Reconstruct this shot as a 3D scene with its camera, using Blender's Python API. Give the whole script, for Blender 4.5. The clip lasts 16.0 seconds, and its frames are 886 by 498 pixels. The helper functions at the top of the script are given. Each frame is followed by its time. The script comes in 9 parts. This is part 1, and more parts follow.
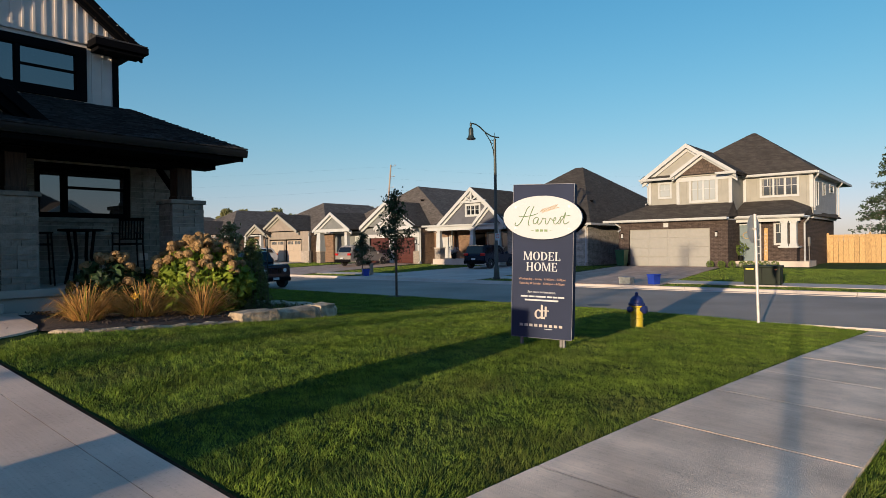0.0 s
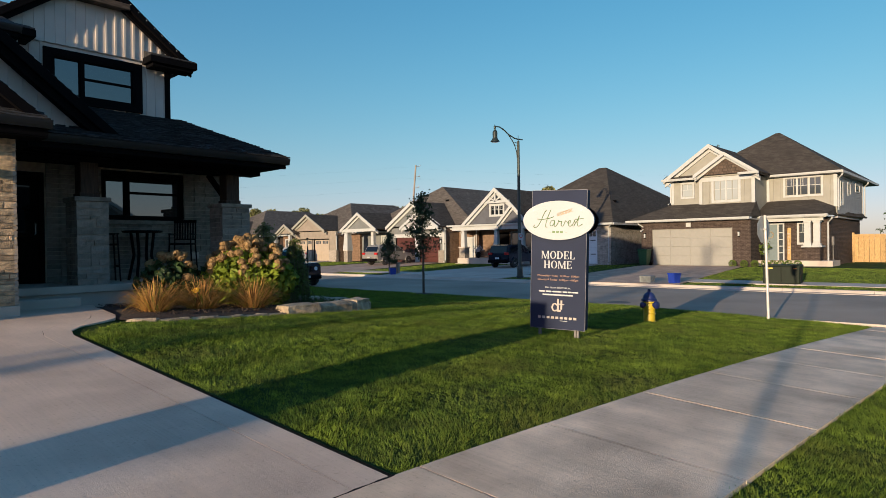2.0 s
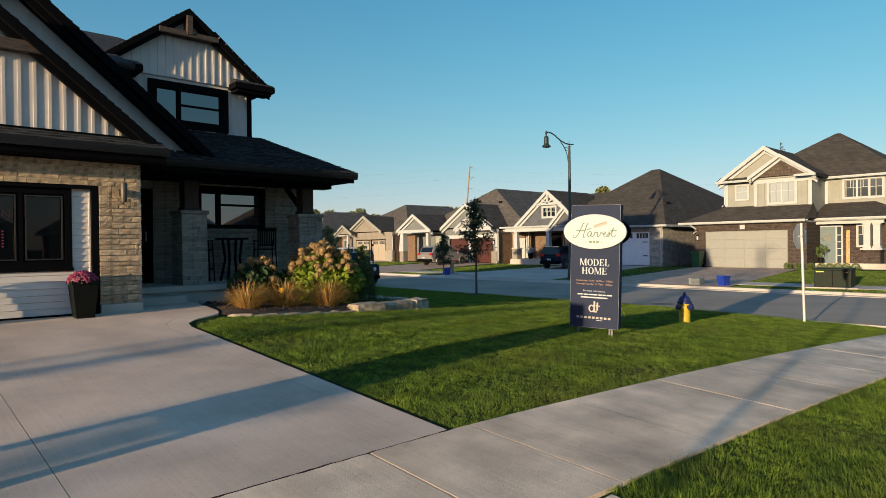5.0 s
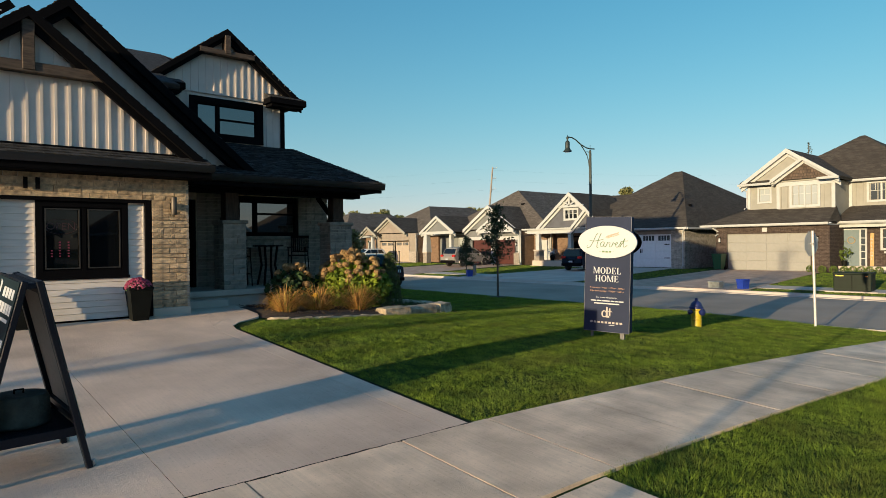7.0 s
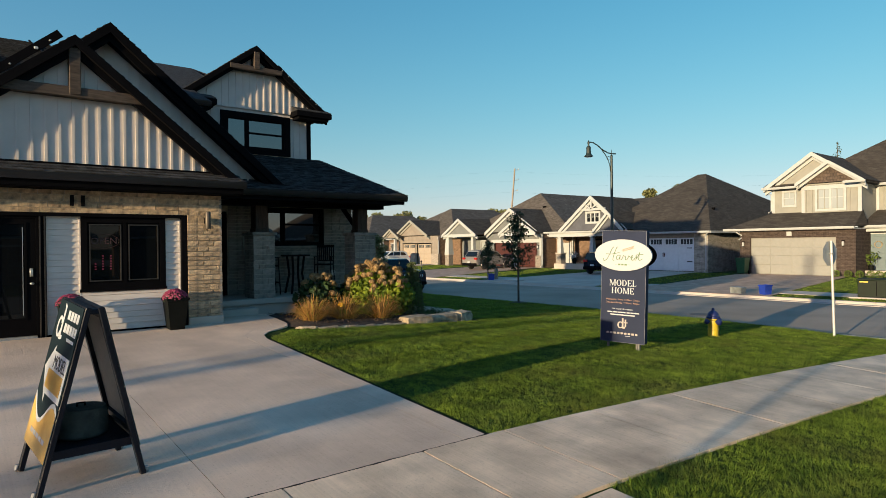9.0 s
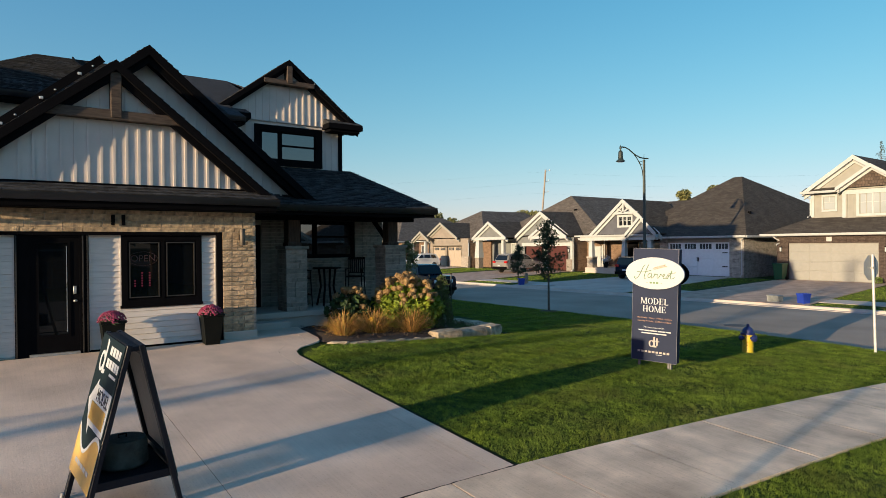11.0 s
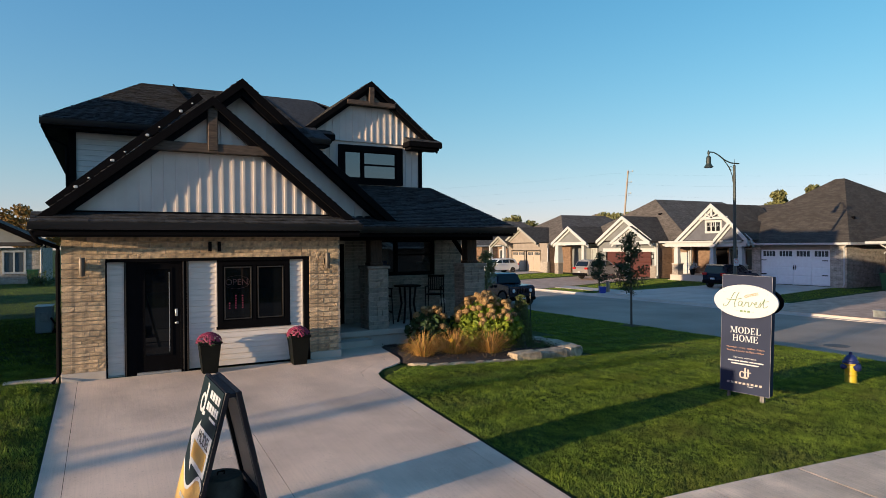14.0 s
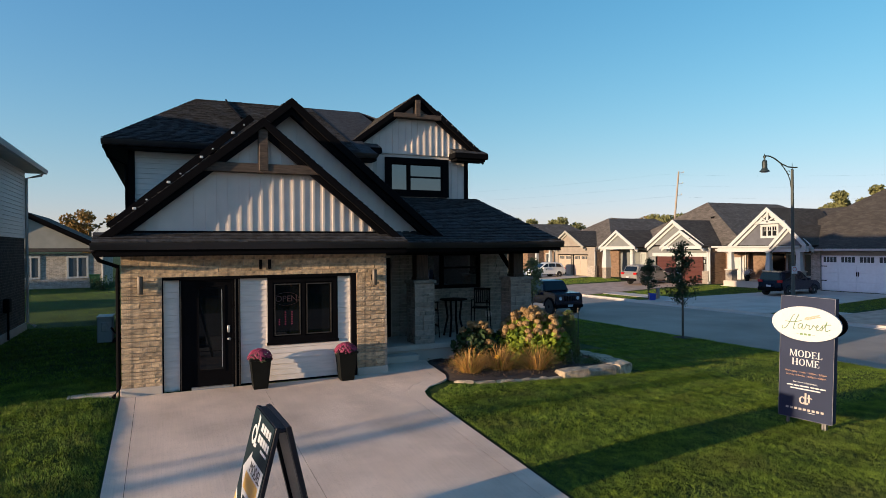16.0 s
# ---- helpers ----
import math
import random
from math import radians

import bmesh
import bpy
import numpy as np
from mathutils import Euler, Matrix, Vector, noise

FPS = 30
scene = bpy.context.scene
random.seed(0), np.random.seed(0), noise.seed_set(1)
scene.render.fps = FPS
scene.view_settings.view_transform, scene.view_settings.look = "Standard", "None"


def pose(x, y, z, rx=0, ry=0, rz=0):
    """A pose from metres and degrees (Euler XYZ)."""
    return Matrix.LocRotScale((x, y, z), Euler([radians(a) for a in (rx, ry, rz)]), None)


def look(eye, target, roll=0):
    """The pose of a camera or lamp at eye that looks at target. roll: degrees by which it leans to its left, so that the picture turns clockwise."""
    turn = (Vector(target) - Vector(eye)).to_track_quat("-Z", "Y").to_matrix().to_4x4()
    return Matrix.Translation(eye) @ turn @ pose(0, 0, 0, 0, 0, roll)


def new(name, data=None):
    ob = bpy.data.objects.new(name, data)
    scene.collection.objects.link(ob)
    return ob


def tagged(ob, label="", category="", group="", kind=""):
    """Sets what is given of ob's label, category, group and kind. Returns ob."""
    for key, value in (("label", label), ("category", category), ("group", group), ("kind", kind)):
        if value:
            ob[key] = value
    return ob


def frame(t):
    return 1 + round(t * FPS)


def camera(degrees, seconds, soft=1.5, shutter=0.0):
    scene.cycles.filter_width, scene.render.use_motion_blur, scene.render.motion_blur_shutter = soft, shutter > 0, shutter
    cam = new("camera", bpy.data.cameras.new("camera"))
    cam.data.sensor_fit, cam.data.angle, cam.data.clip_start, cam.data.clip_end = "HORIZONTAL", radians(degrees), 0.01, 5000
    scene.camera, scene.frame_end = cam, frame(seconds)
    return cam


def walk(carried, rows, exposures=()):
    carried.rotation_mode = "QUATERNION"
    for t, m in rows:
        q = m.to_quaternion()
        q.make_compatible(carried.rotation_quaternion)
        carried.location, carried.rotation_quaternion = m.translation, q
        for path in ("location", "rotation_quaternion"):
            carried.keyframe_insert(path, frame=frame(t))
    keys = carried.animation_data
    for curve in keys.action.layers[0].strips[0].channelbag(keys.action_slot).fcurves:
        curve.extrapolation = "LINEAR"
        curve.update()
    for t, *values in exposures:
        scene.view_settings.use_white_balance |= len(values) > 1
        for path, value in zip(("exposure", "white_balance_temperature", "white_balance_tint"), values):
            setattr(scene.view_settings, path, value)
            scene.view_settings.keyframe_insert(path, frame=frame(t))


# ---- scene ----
cam = camera(70.9, 16.0, soft=0.7)
PATH = [
    (0, (-1.726, -9.968, 0.932), (-0.196, -8.68, 0.921), -0.8),
    (0.5, (-1.932, -10.138, 0.93), (-0.413, -8.837, 0.919), -0.8),
    (1, (-2.134, -10.303, 0.93), (-0.627, -8.988, 0.919), -0.8),
    (1.5, (-2.323, -10.454, 0.933), (-0.827, -9.127, 0.922), -0.8),
    (2, (-2.507, -10.596, 0.942), (-1.028, -9.249, 0.93), -0.8),
    (2.5, (-2.675, -10.745, 0.951), (-1.219, -9.373, 0.939), -0.7),
    (3, (-2.836, -10.902, 0.969), (-1.402, -9.509, 0.957), -0.7),
    (3.5, (-3.017, -11.06, 0.996), (-1.602, -9.647, 0.983), -0.7),
    (4, (-3.185, -11.25, 1.032), (-1.791, -9.816, 1.019), -0.7),
    (6.5, (-3.98, -12.116, 1.218), (-2.665, -10.609, 1.205), -0.6),
    (7, (-4.081, -12.253, 1.276), (-2.779, -10.735, 1.263), -0.6),
    (7.5, (-4.16, -12.376, 1.331), (-2.872, -10.846, 1.319), -0.6),
    (8, (-4.25, -12.47, 1.39), (-2.976, -10.928, 1.377), -0.6),
    (8.5, (-4.323, -12.57, 1.45), (-3.063, -11.016, 1.438), -0.6),
    (11, (-4.367, -12.676, 1.863), (-3.198, -11.054, 1.851), -0.5),
    (11.5, (-4.366, -12.686, 1.948), (-3.233, -11.037, 1.938), -0.5),
    (12, (-4.388, -12.716, 2.034), (-3.293, -11.042, 2.024), -0.5),
    (12.5, (-4.411, -12.736, 2.122), (-3.354, -11.039, 2.112), -0.5),
    (13, (-4.409, -12.749, 2.204), (-3.387, -11.03, 2.194), -0.5),
    (13.5, (-4.416, -12.735, 2.275), (-3.426, -10.997, 2.266), -0.5),
    (14, (-4.418, -12.726, 2.336), (-3.461, -10.97, 2.328), -0.5),
    (14.5, (-4.422, -12.717, 2.413), (-3.498, -10.944, 2.407), -0.5),
    (15, (-4.42, -12.705, 2.504), (-3.529, -10.914, 2.498), -0.5),
    (15.5, (-4.424, -12.695, 2.6), (-3.566, -10.888, 2.594), -0.5),
    (16, (-4.417, -12.685, 2.67), (-3.59, -10.864, 2.666), -0.5),
]
walk(cam, [(t, look(eye, aim, lean)) for t, eye, aim, lean in PATH], exposures=[(0, 0.62, 6000, 5), (4, 0.71, 6300, 0), (8, 0.77, 6400, -4), (12, 0.9, 6300, 3), (16, 0.94, 6250, 7)])  # EXPOSURE

# ---- light ----
SUN_WAY = Vector((1.0, 0.18, -0.113)).normalized()
world = bpy.data.worlds.new("sky")
world.use_nodes = True
scene.world = world
wn, wl = world.node_tree.nodes, world.node_tree.links
def clear_sky(elevation, air, dust, share):
    """One layer of the evening sky, tinted by its share of red, green and blue."""
    node = wn.new("ShaderNodeTexSky")
    node.sky_type = "NISHITA"
    node.sun_disc = False
    node.sun_elevation = radians(elevation)
    node.sun_rotation = math.atan2(-SUN_WAY.x, -SUN_WAY.y)
    node.air_density, node.dust_density, node.ozone_density = air, dust, 1.0
    k = wn.new("ShaderNodeVectorMath")
    k.operation = "MULTIPLY"
    k.inputs[1].default_value = share
    wl.new(node.outputs[0], k.inputs[0])
    return k.outputs[0]


# the low sun's own sky, and the same light scattered again in the haze, which evens out its dark band
both = clear_sky(3.0, 2.5, 0.3, (0.0, 0.9, 1.68))
for layer in (clear_sky(40.0, 1.0, 0.3, (0.45, 0.443, 0.562)), clear_sky(12.0, 1.0, 1.5, (0.167, 0.0, 0.024))):
    k = wn.new("ShaderNodeVectorMath")
    k.operation = "ADD"
    wl.new(both, k.inputs[0])
    wl.new(layer, k.inputs[1])
    both = k.outputs[0]
deep = wn.new("ShaderNodeHueSaturation")
deep.inputs["Saturation"].default_value = 1.1
wl.new(both, deep.inputs["Color"])
wl.new(deep.outputs[0], wn["Background"].inputs[0])
wn["Background"].inputs[1].default_value = 0.1
sun_data = bpy.data.lights.new("sun", "SUN")
sun_data.energy, sun_data.angle, sun_data.color = 5.0, radians(0.53), (1.0, 0.71, 0.45)
sun = new("sun", sun_data)
sun.matrix_world = Matrix.Translation((-20, -10, 30)) @ SUN_WAY.to_track_quat("-Z", "Y").to_matrix().to_4x4()


# ---- materials ----
def material(name, color, rough=0.7, metal=0.0, vary=0.18, scale=6.0, bump=0.25, fine=90.0, second=None, streak=(1, 1, 1), island=0.0, piece=0.0, sheen=0.5, distance=0.01):
    m = bpy.data.materials.new(name)
    m.use_nodes = True
    n, l = m.node_tree.nodes, m.node_tree.links
    bsdf = n["Principled BSDF"]
    bsdf.inputs["Roughness"].default_value, bsdf.inputs["Metallic"].default_value = rough, metal
    bsdf.inputs["Specular IOR Level"].default_value = sheen
    tc, mp = n.new("ShaderNodeTexCoord"), n.new("ShaderNodeMapping")
    mp.inputs["Scale"].default_value = streak
    l.new(tc.outputs["Object"], mp.inputs["Vector"])
    big, small = n.new("ShaderNodeTexNoise"), n.new("ShaderNodeTexNoise")
    big.inputs["Scale"].default_value, big.inputs["Detail"].default_value = scale, 5
    small.inputs["Scale"].default_value, small.inputs["Detail"].default_value = fine, 3
    for t in (big, small):
        l.new(mp.outputs[0], t.inputs["Vector"])
    other = second or tuple(c * (1 - 2.2 * vary) for c in color)
    mix = n.new("ShaderNodeMix")
    mix.data_type = "RGBA"
    mix.inputs[6].default_value = (*(c * (1 + vary) for c in color), 1)
    mix.inputs[7].default_value = (*other, 1)
    ramp = n.new("ShaderNodeMapRange")
    ramp.inputs[1].default_value, ramp.inputs[2].default_value = 0.3, 0.72
    l.new(big.outputs[0], ramp.inputs[0])
    l.new(ramp.outputs[0], mix.inputs[0])
    hsv = n.new("ShaderNodeHueSaturation")
    l.new(mix.outputs[2], hsv.inputs["Color"])
    add = n.new("ShaderNodeMath")
    add.operation = "MULTIPLY_ADD"
    add.inputs[1].default_value, add.inputs[2].default_value = vary * 1.2, 1 - vary * 0.6
    l.new(small.outputs[0], add.inputs[0])
    value = add
    for amount, node, socket in ((island, "ShaderNodeNewGeometry", "Random Per Island"), (piece, "ShaderNodeObjectInfo", "Random")):
        if amount:
            src, more = n.new(node), n.new("ShaderNodeMath")
            more.operation = "MULTIPLY_ADD"
            more.inputs[1].default_value = amount
            l.new(src.outputs[socket], more.inputs[0])
            l.new(value.outputs[0], more.inputs[2])
            off = n.new("ShaderNodeMath")
            off.operation = "SUBTRACT"
            off.inputs[1].default_value = amount / 2
            l.new(more.outputs[0], off.inputs[0])
            value = off
    l.new(value.outputs[0], hsv.inputs["Value"])
    l.new(hsv.outputs[0], bsdf.inputs["Base Color"])
    if bump:
        b = n.new("ShaderNodeBump")
        b.inputs["Strength"].default_value, b.inputs["Distance"].default_value = bump, distance
        l.new(small.outputs[0], b.inputs["Height"])
        l.new(b.outputs[0], bsdf.inputs["Normal"])
    return m


def coursed(m, width, height, gap, dark, axis="front", depth=0.01):
    """Lays courses of bricks or shingles, with recessed joints, over a material for surfaces that stay far off."""
    n, l = m.node_tree.nodes, m.node_tree.links
    bsdf = n["Principled BSDF"]
    tc, sep, com = n.new("ShaderNodeTexCoord"), n.new("ShaderNodeSeparateXYZ"), n.new("ShaderNodeCombineXYZ")
    l.new(tc.outputs["Object"], sep.inputs[0])
    add = n.new("ShaderNodeMath")
    l.new(sep.outputs[0], add.inputs[0])
    l.new(sep.outputs[1], add.inputs[1])
    l.new(add.outputs[0], com.inputs[0])
    l.new(sep.outputs[2], com.inputs[1])
    br = n.new("ShaderNodeTexBrick")
    br.inputs["Scale"].default_value, br.inputs["Brick Width"].default_value, br.inputs["Row Height"].default_value = 1.0, width, height
    br.inputs["Mortar Size"].default_value, br.inputs["Bias"].default_value = gap, -0.1
    br.inputs["Color1"].default_value, br.inputs["Color2"].default_value, br.inputs["Mortar"].default_value = (1, 1, 1, 1), (0.62, 0.62, 0.62, 1), (*dark, 1)
    l.new(com.outputs[0], br.inputs["Vector"])
    mul = n.new("ShaderNodeMix")
    mul.data_type, mul.blend_type = "RGBA", "MULTIPLY"
    mul.inputs[0].default_value = 1.0
    src = bsdf.inputs["Base Color"].links[0].from_socket
    l.new(src, mul.inputs[6])
    l.new(br.outputs[0], mul.inputs[7])
    l.new(mul.outputs[2], bsdf.inputs["Base Color"])
    b = n.new("ShaderNodeBump")
    b.inputs["Strength"].default_value, b.inputs["Distance"].default_value = 0.6, depth
    b.invert = True
    l.new(br.outputs["Fac"], b.inputs["Height"])
    if bsdf.inputs["Normal"].links:
        l.new(bsdf.inputs["Normal"].links[0].from_socket, b.inputs["Normal"])
    l.new(b.outputs[0], bsdf.inputs["Normal"])
    return m


def broomed(m, pitch=70, dip=0.93, ridge=0.3):
    """Broom strokes, blotches and small dark marks on poured concrete."""
    n, l = m.node_tree.nodes, m.node_tree.links
    bsdf = n["Principled BSDF"]
    tc, mp = n.new("ShaderNodeTexCoord"), n.new("ShaderNodeMapping")
    mp.inputs["Scale"].default_value = (pitch, 1.2, 1.2)
    l.new(tc.outputs["Object"], mp.inputs["Vector"])
    lines, blot, marks = n.new("ShaderNodeTexNoise"), n.new("ShaderNodeTexNoise"), n.new("ShaderNodeTexNoise")
    for t, sc, det in ((lines, 1.0, 3), (blot, 0.55, 7), (marks, 40.0, 4)):
        t.inputs["Scale"].default_value, t.inputs["Detail"].default_value = sc, det
    l.new(mp.outputs[0], lines.inputs["Vector"])
    l.new(tc.outputs["Object"], blot.inputs["Vector"])
    l.new(tc.outputs["Object"], marks.inputs["Vector"])
    src = bsdf.inputs["Base Color"].links[0].from_socket
    for node, lo, hi, a, b in ((lines, 0.3, 0.7, dip, 1.03), (blot, 0.36, 0.66, 0.83, 1.05), (marks, 0.26, 0.42, 0.8, 1.0)):
        rg, mul = n.new("ShaderNodeMapRange"), n.new("ShaderNodeVectorMath")
        mul.operation = "SCALE"
        for i, q in enumerate((lo, hi, a, b)):
            rg.inputs[i + 1].default_value = q
        l.new(node.outputs[0], rg.inputs[0])
        l.new(src, mul.inputs[0])
        l.new(rg.outputs[0], mul.inputs["Scale"])
        src = mul.outputs[0]
    l.new(src, bsdf.inputs["Base Color"])
    b = n.new("ShaderNodeBump")
    b.inputs["Strength"].default_value, b.inputs["Distance"].default_value = ridge, 0.003
    l.new(lines.outputs[0], b.inputs["Height"])
    l.new(bsdf.inputs["Normal"].links[0].from_socket, b.inputs["Normal"])
    l.new(b.outputs[0], bsdf.inputs["Normal"])
    return m


def glass_material(name, tint, rough=0.02, ior=1.75):
    """A pane that mirrors the sky and hides a dim room behind it."""
    m = bpy.data.materials.new(name)
    m.use_nodes = True
    b = m.node_tree.nodes["Principled BSDF"]
    b.inputs["Base Color"].default_value = (*tint, 1)
    b.inputs["Roughness"].default_value = rough
    b.inputs["Specular IOR Level"].default_value = 0.6
    b.inputs["IOR"].default_value = ior
    return m


GRASS = material("turf", (0.026, 0.05, 0.009), 0.9, vary=0.45, scale=1.3, bump=1.0, fine=120, second=(0.013, 0.03, 0.005), sheen=0.15, distance=0.03)
CONCRETE = broomed(material("concrete", (0.72, 0.565, 0.44), 0.88, vary=0.15, scale=1.1, bump=0.5, fine=240, piece=0.08, sheen=0.25), 60, 0.95, 0.25)
WORN_CONCRETE = broomed(material("worn_concrete", (0.80, 0.625, 0.455), 0.9, vary=0.18, scale=1.6, bump=0.55, fine=210, piece=0.12, sheen=0.25), 45, 0.91, 0.45)
CONCRETE_FAR = material("pale_concrete", (0.45, 0.40, 0.345), 0.85, vary=0.08, scale=0.8, bump=0.2, fine=120, sheen=0.3)
PAVER = material("brick_paving", (0.41, 0.30, 0.225), 0.85, vary=0.14, scale=2, bump=0.3, fine=60, sheen=0.3)
ASPHALT = material("asphalt", (0.325, 0.27, 0.215), 0.88, vary=0.12, scale=0.35, bump=0.5, fine=180, sheen=0.3)
STONE = material("tan_ledgestone", (0.50, 0.365, 0.225), 0.9, vary=0.3, scale=9, bump=1.0, fine=55, second=(0.22, 0.175, 0.125), piece=0.5, sheen=0.2, distance=0.014)
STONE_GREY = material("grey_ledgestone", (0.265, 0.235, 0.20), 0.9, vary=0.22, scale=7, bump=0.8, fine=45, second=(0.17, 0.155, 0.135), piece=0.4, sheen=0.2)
MORTAR = material("mortar", (0.42, 0.37, 0.30), 0.95, vary=0.12, scale=9, bump=0.4, sheen=0.2)
SHINGLE = material("charcoal_shingle", (0.036, 0.037, 0.040), 0.93, vary=0.3, scale=7, bump=0.8, fine=200, island=0.6, piece=0.3, sheen=0.25)
SHINGLE_GREY = coursed(material("grey_brown_shingle", (0.125, 0.112, 0.098), 0.93, vary=0.12, scale=1.2, bump=0.5, fine=70, sheen=0.2), 0.32, 0.085, 0.006, (0.45, 0.45, 0.45), depth=0.02)
SHINGLE_FAR = coursed(material("brown_shingle", (0.074, 0.066, 0.056), 0.93, vary=0.1, scale=1.2, bump=0.5, fine=70, sheen=0.2), 0.32, 0.085, 0.006, (0.45, 0.45, 0.45), depth=0.02)
BLACK = material("black_aluminium", (0.004, 0.004, 0.005), 0.75, vary=0.12, scale=3, bump=0.08, sheen=0.04)
BOARD = material("pale_grey_board", (0.55, 0.495, 0.45), 0.6, vary=0.05, scale=2, bump=0.06, fine=60, sheen=0.35)
VINYL = material("white_siding", (0.67, 0.605, 0.545), 0.55, vary=0.05, scale=3, bump=0.06, streak=(1, 1, 8), piece=0.05, sheen=0.35)
TIMBER = material("stained_timber", (0.055, 0.032, 0.021), 0.6, vary=0.3, scale=5, bump=0.4, fine=40, streak=(12, 12, 1), sheen=0.3)
TIMBER_GREY = material("weathered_timber", (0.075, 0.056, 0.043), 0.75, vary=0.25, scale=5, bump=0.4, fine=40, streak=(1, 6, 6), sheen=0.3)
SLATE_BOX = material("dark_interior", (0.018, 0.017, 0.016), 0.9, vary=0.2, bump=0)
GLASS = glass_material("window_glass", (0.004, 0.005, 0.006), 0.02, 1.34)
GLASS_SKY = glass_material("upper_window_glass", (0.010, 0.012, 0.015), 0.02, 2.3)
GLASS_CAR = glass_material("car_glass", (0.006, 0.008, 0.011), 0.04, 1.4)
GLASS_PALE = glass_material("curtained_glass", (0.30, 0.33, 0.33), 0.06)
GLASS_FAR = glass_material("far_window_glass", (0.05, 0.06, 0.07), 0.05)
WHITE = material("white_trim", (0.38, 0.40, 0.40), 0.5, vary=0.04, scale=4, bump=0.05, sheen=0.35)
CREAM = material("cream_siding", (0.255, 0.255, 0.225), 0.6, vary=0.05, scale=2, bump=0.05, sheen=0.3)
SLATE = material("slate_grey_board", (0.15, 0.16, 0.16), 0.6, vary=0.08, scale=2, bump=0.06, sheen=0.3)
SLATE_DARK = material("dark_slate_board", (0.085, 0.09, 0.105), 0.6, vary=0.08, scale=2, bump=0.06, sheen=0.3)
BRONZE = material("bronze_lantern", (0.09, 0.075, 0.06), 0.5, metal=0.3, vary=0.1, bump=0.1)
BEAD = material("dark_bronze_bead", (0.028, 0.024, 0.020), 0.4, vary=0.1, bump=0.05)
JOINT = material("joint_sealant", (0.03, 0.027, 0.024), 0.95, vary=0.2, bump=0.5, sheen=0.1)
TAUPE = material("taupe_board", (0.235, 0.205, 0.17), 0.6, vary=0.08, scale=2, bump=0.06, sheen=0.3)
BRICK_DARK = coursed(material("dark_brown_brick", (0.062, 0.047, 0.04), 0.9, vary=0.2, scale=5, bump=0.4, sheen=0.2), 0.26, 0.083, 0.009, (1.7, 1.8, 1.9))
BRICK_TAN = coursed(material("tan_brick", (0.35, 0.32, 0.275), 0.9, vary=0.14, scale=4, bump=0.4, sheen=0.2), 0.26, 0.083, 0.009, (1.1, 1.15, 1.2))
BRICK_RED = coursed(material("brown_brick", (0.19, 0.125, 0.085), 0.9, vary=0.14, scale=4, bump=0.4, sheen=0.2), 0.26, 0.083, 0.009, (1.2, 1.3, 1.4))
NAVY = material("navy_panel", (0.022, 0.030, 0.060), 0.7, vary=0.06, scale=2, bump=0.02, sheen=0.15)
SIGN_WHITE = material("sign_white", (0.40, 0.43, 0.46), 0.6, vary=0.02, scale=2, bump=0)
GOLD = material("sign_gold", (0.40, 0.31, 0.19), 0.5, vary=0.1, scale=4, bump=0)
COPPER = material("sign_copper", (0.30, 0.18, 0.12), 0.5, vary=0.05, scale=4, bump=0)
GREEN_INK = material("sign_green", (0.10, 0.18, 0.07), 0.5, vary=0.05, bump=0)
INK = material("dark_ink", (0.03, 0.03, 0.035), 0.6, vary=0.05, bump=0)
STEEL = material("galvanised_steel", (0.42, 0.43, 0.43), 0.45, metal=0.7, vary=0.12, scale=12, bump=0.1)
POST_GREEN = material("lamp_post_green", (0.018, 0.028, 0.024), 0.45, vary=0.12, scale=6, bump=0.1)
YELLOW = material("hydrant_yellow", (0.43, 0.34, 0.02), 0.5, vary=0.12, scale=14, bump=0.3, fine=60, second=(0.38, 0.28, 0.02))
BLUE = material("hydrant_blue", (0.012, 0.02, 0.10), 0.45, vary=0.15, scale=14, bump=0.3, fine=60)
BLUE_BIN = material("blue_plastic", (0.015, 0.04, 0.30), 0.4, vary=0.08, bump=0.05)
GREEN_BIN = material("green_plastic", (0.012, 0.07, 0.025), 0.5, vary=0.08, bump=0.05)
TRANSFORMER = material("transformer_green", (0.006, 0.013, 0.007), 0.6, vary=0.1, bump=0.1, sheen=0.2)
SATIN = material("satin_black_aluminium", (0.008, 0.009, 0.012), 0.32, vary=0.1, scale=3, bump=0.05, sheen=0.5)
POLE_WOOD = material("sun_bleached_pole", (0.30, 0.25, 0.20), 0.85, vary=0.2, scale=5, bump=0.4, streak=(8, 8, 1), sheen=0.2)
EDGE_SHADE = material("bare_soil", (0.018, 0.015, 0.010), 0.95, vary=0.3, scale=30, bump=1.0, fine=80, sheen=0.1)
DOOR_WHITE = material("garage_door_white", (0.6, 0.63, 0.67), 0.5, vary=0.03, bump=0.04)
DOOR_SAND = material("garage_door_sand", (0.235, 0.235, 0.215), 0.5, vary=0.03, bump=0.04)
DOOR_MAROON = material("garage_door_maroon", (0.062, 0.016, 0.011), 0.5, vary=0.15, bump=0.06, streak=(1, 1, 6))
DOOR_TAUPE = material("garage_door_taupe", (0.34, 0.285, 0.22), 0.5, vary=0.04, bump=0.04)
DOOR_GREY = material("front_door_grey", (0.11, 0.155, 0.17), 0.5, vary=0.05, bump=0.04)
FENCE_WOOD = material("cedar_fence", (0.42, 0.28, 0.12), 0.8, vary=0.2, scale=5, bump=0.3, streak=(8, 8, 1), piece=0.25)


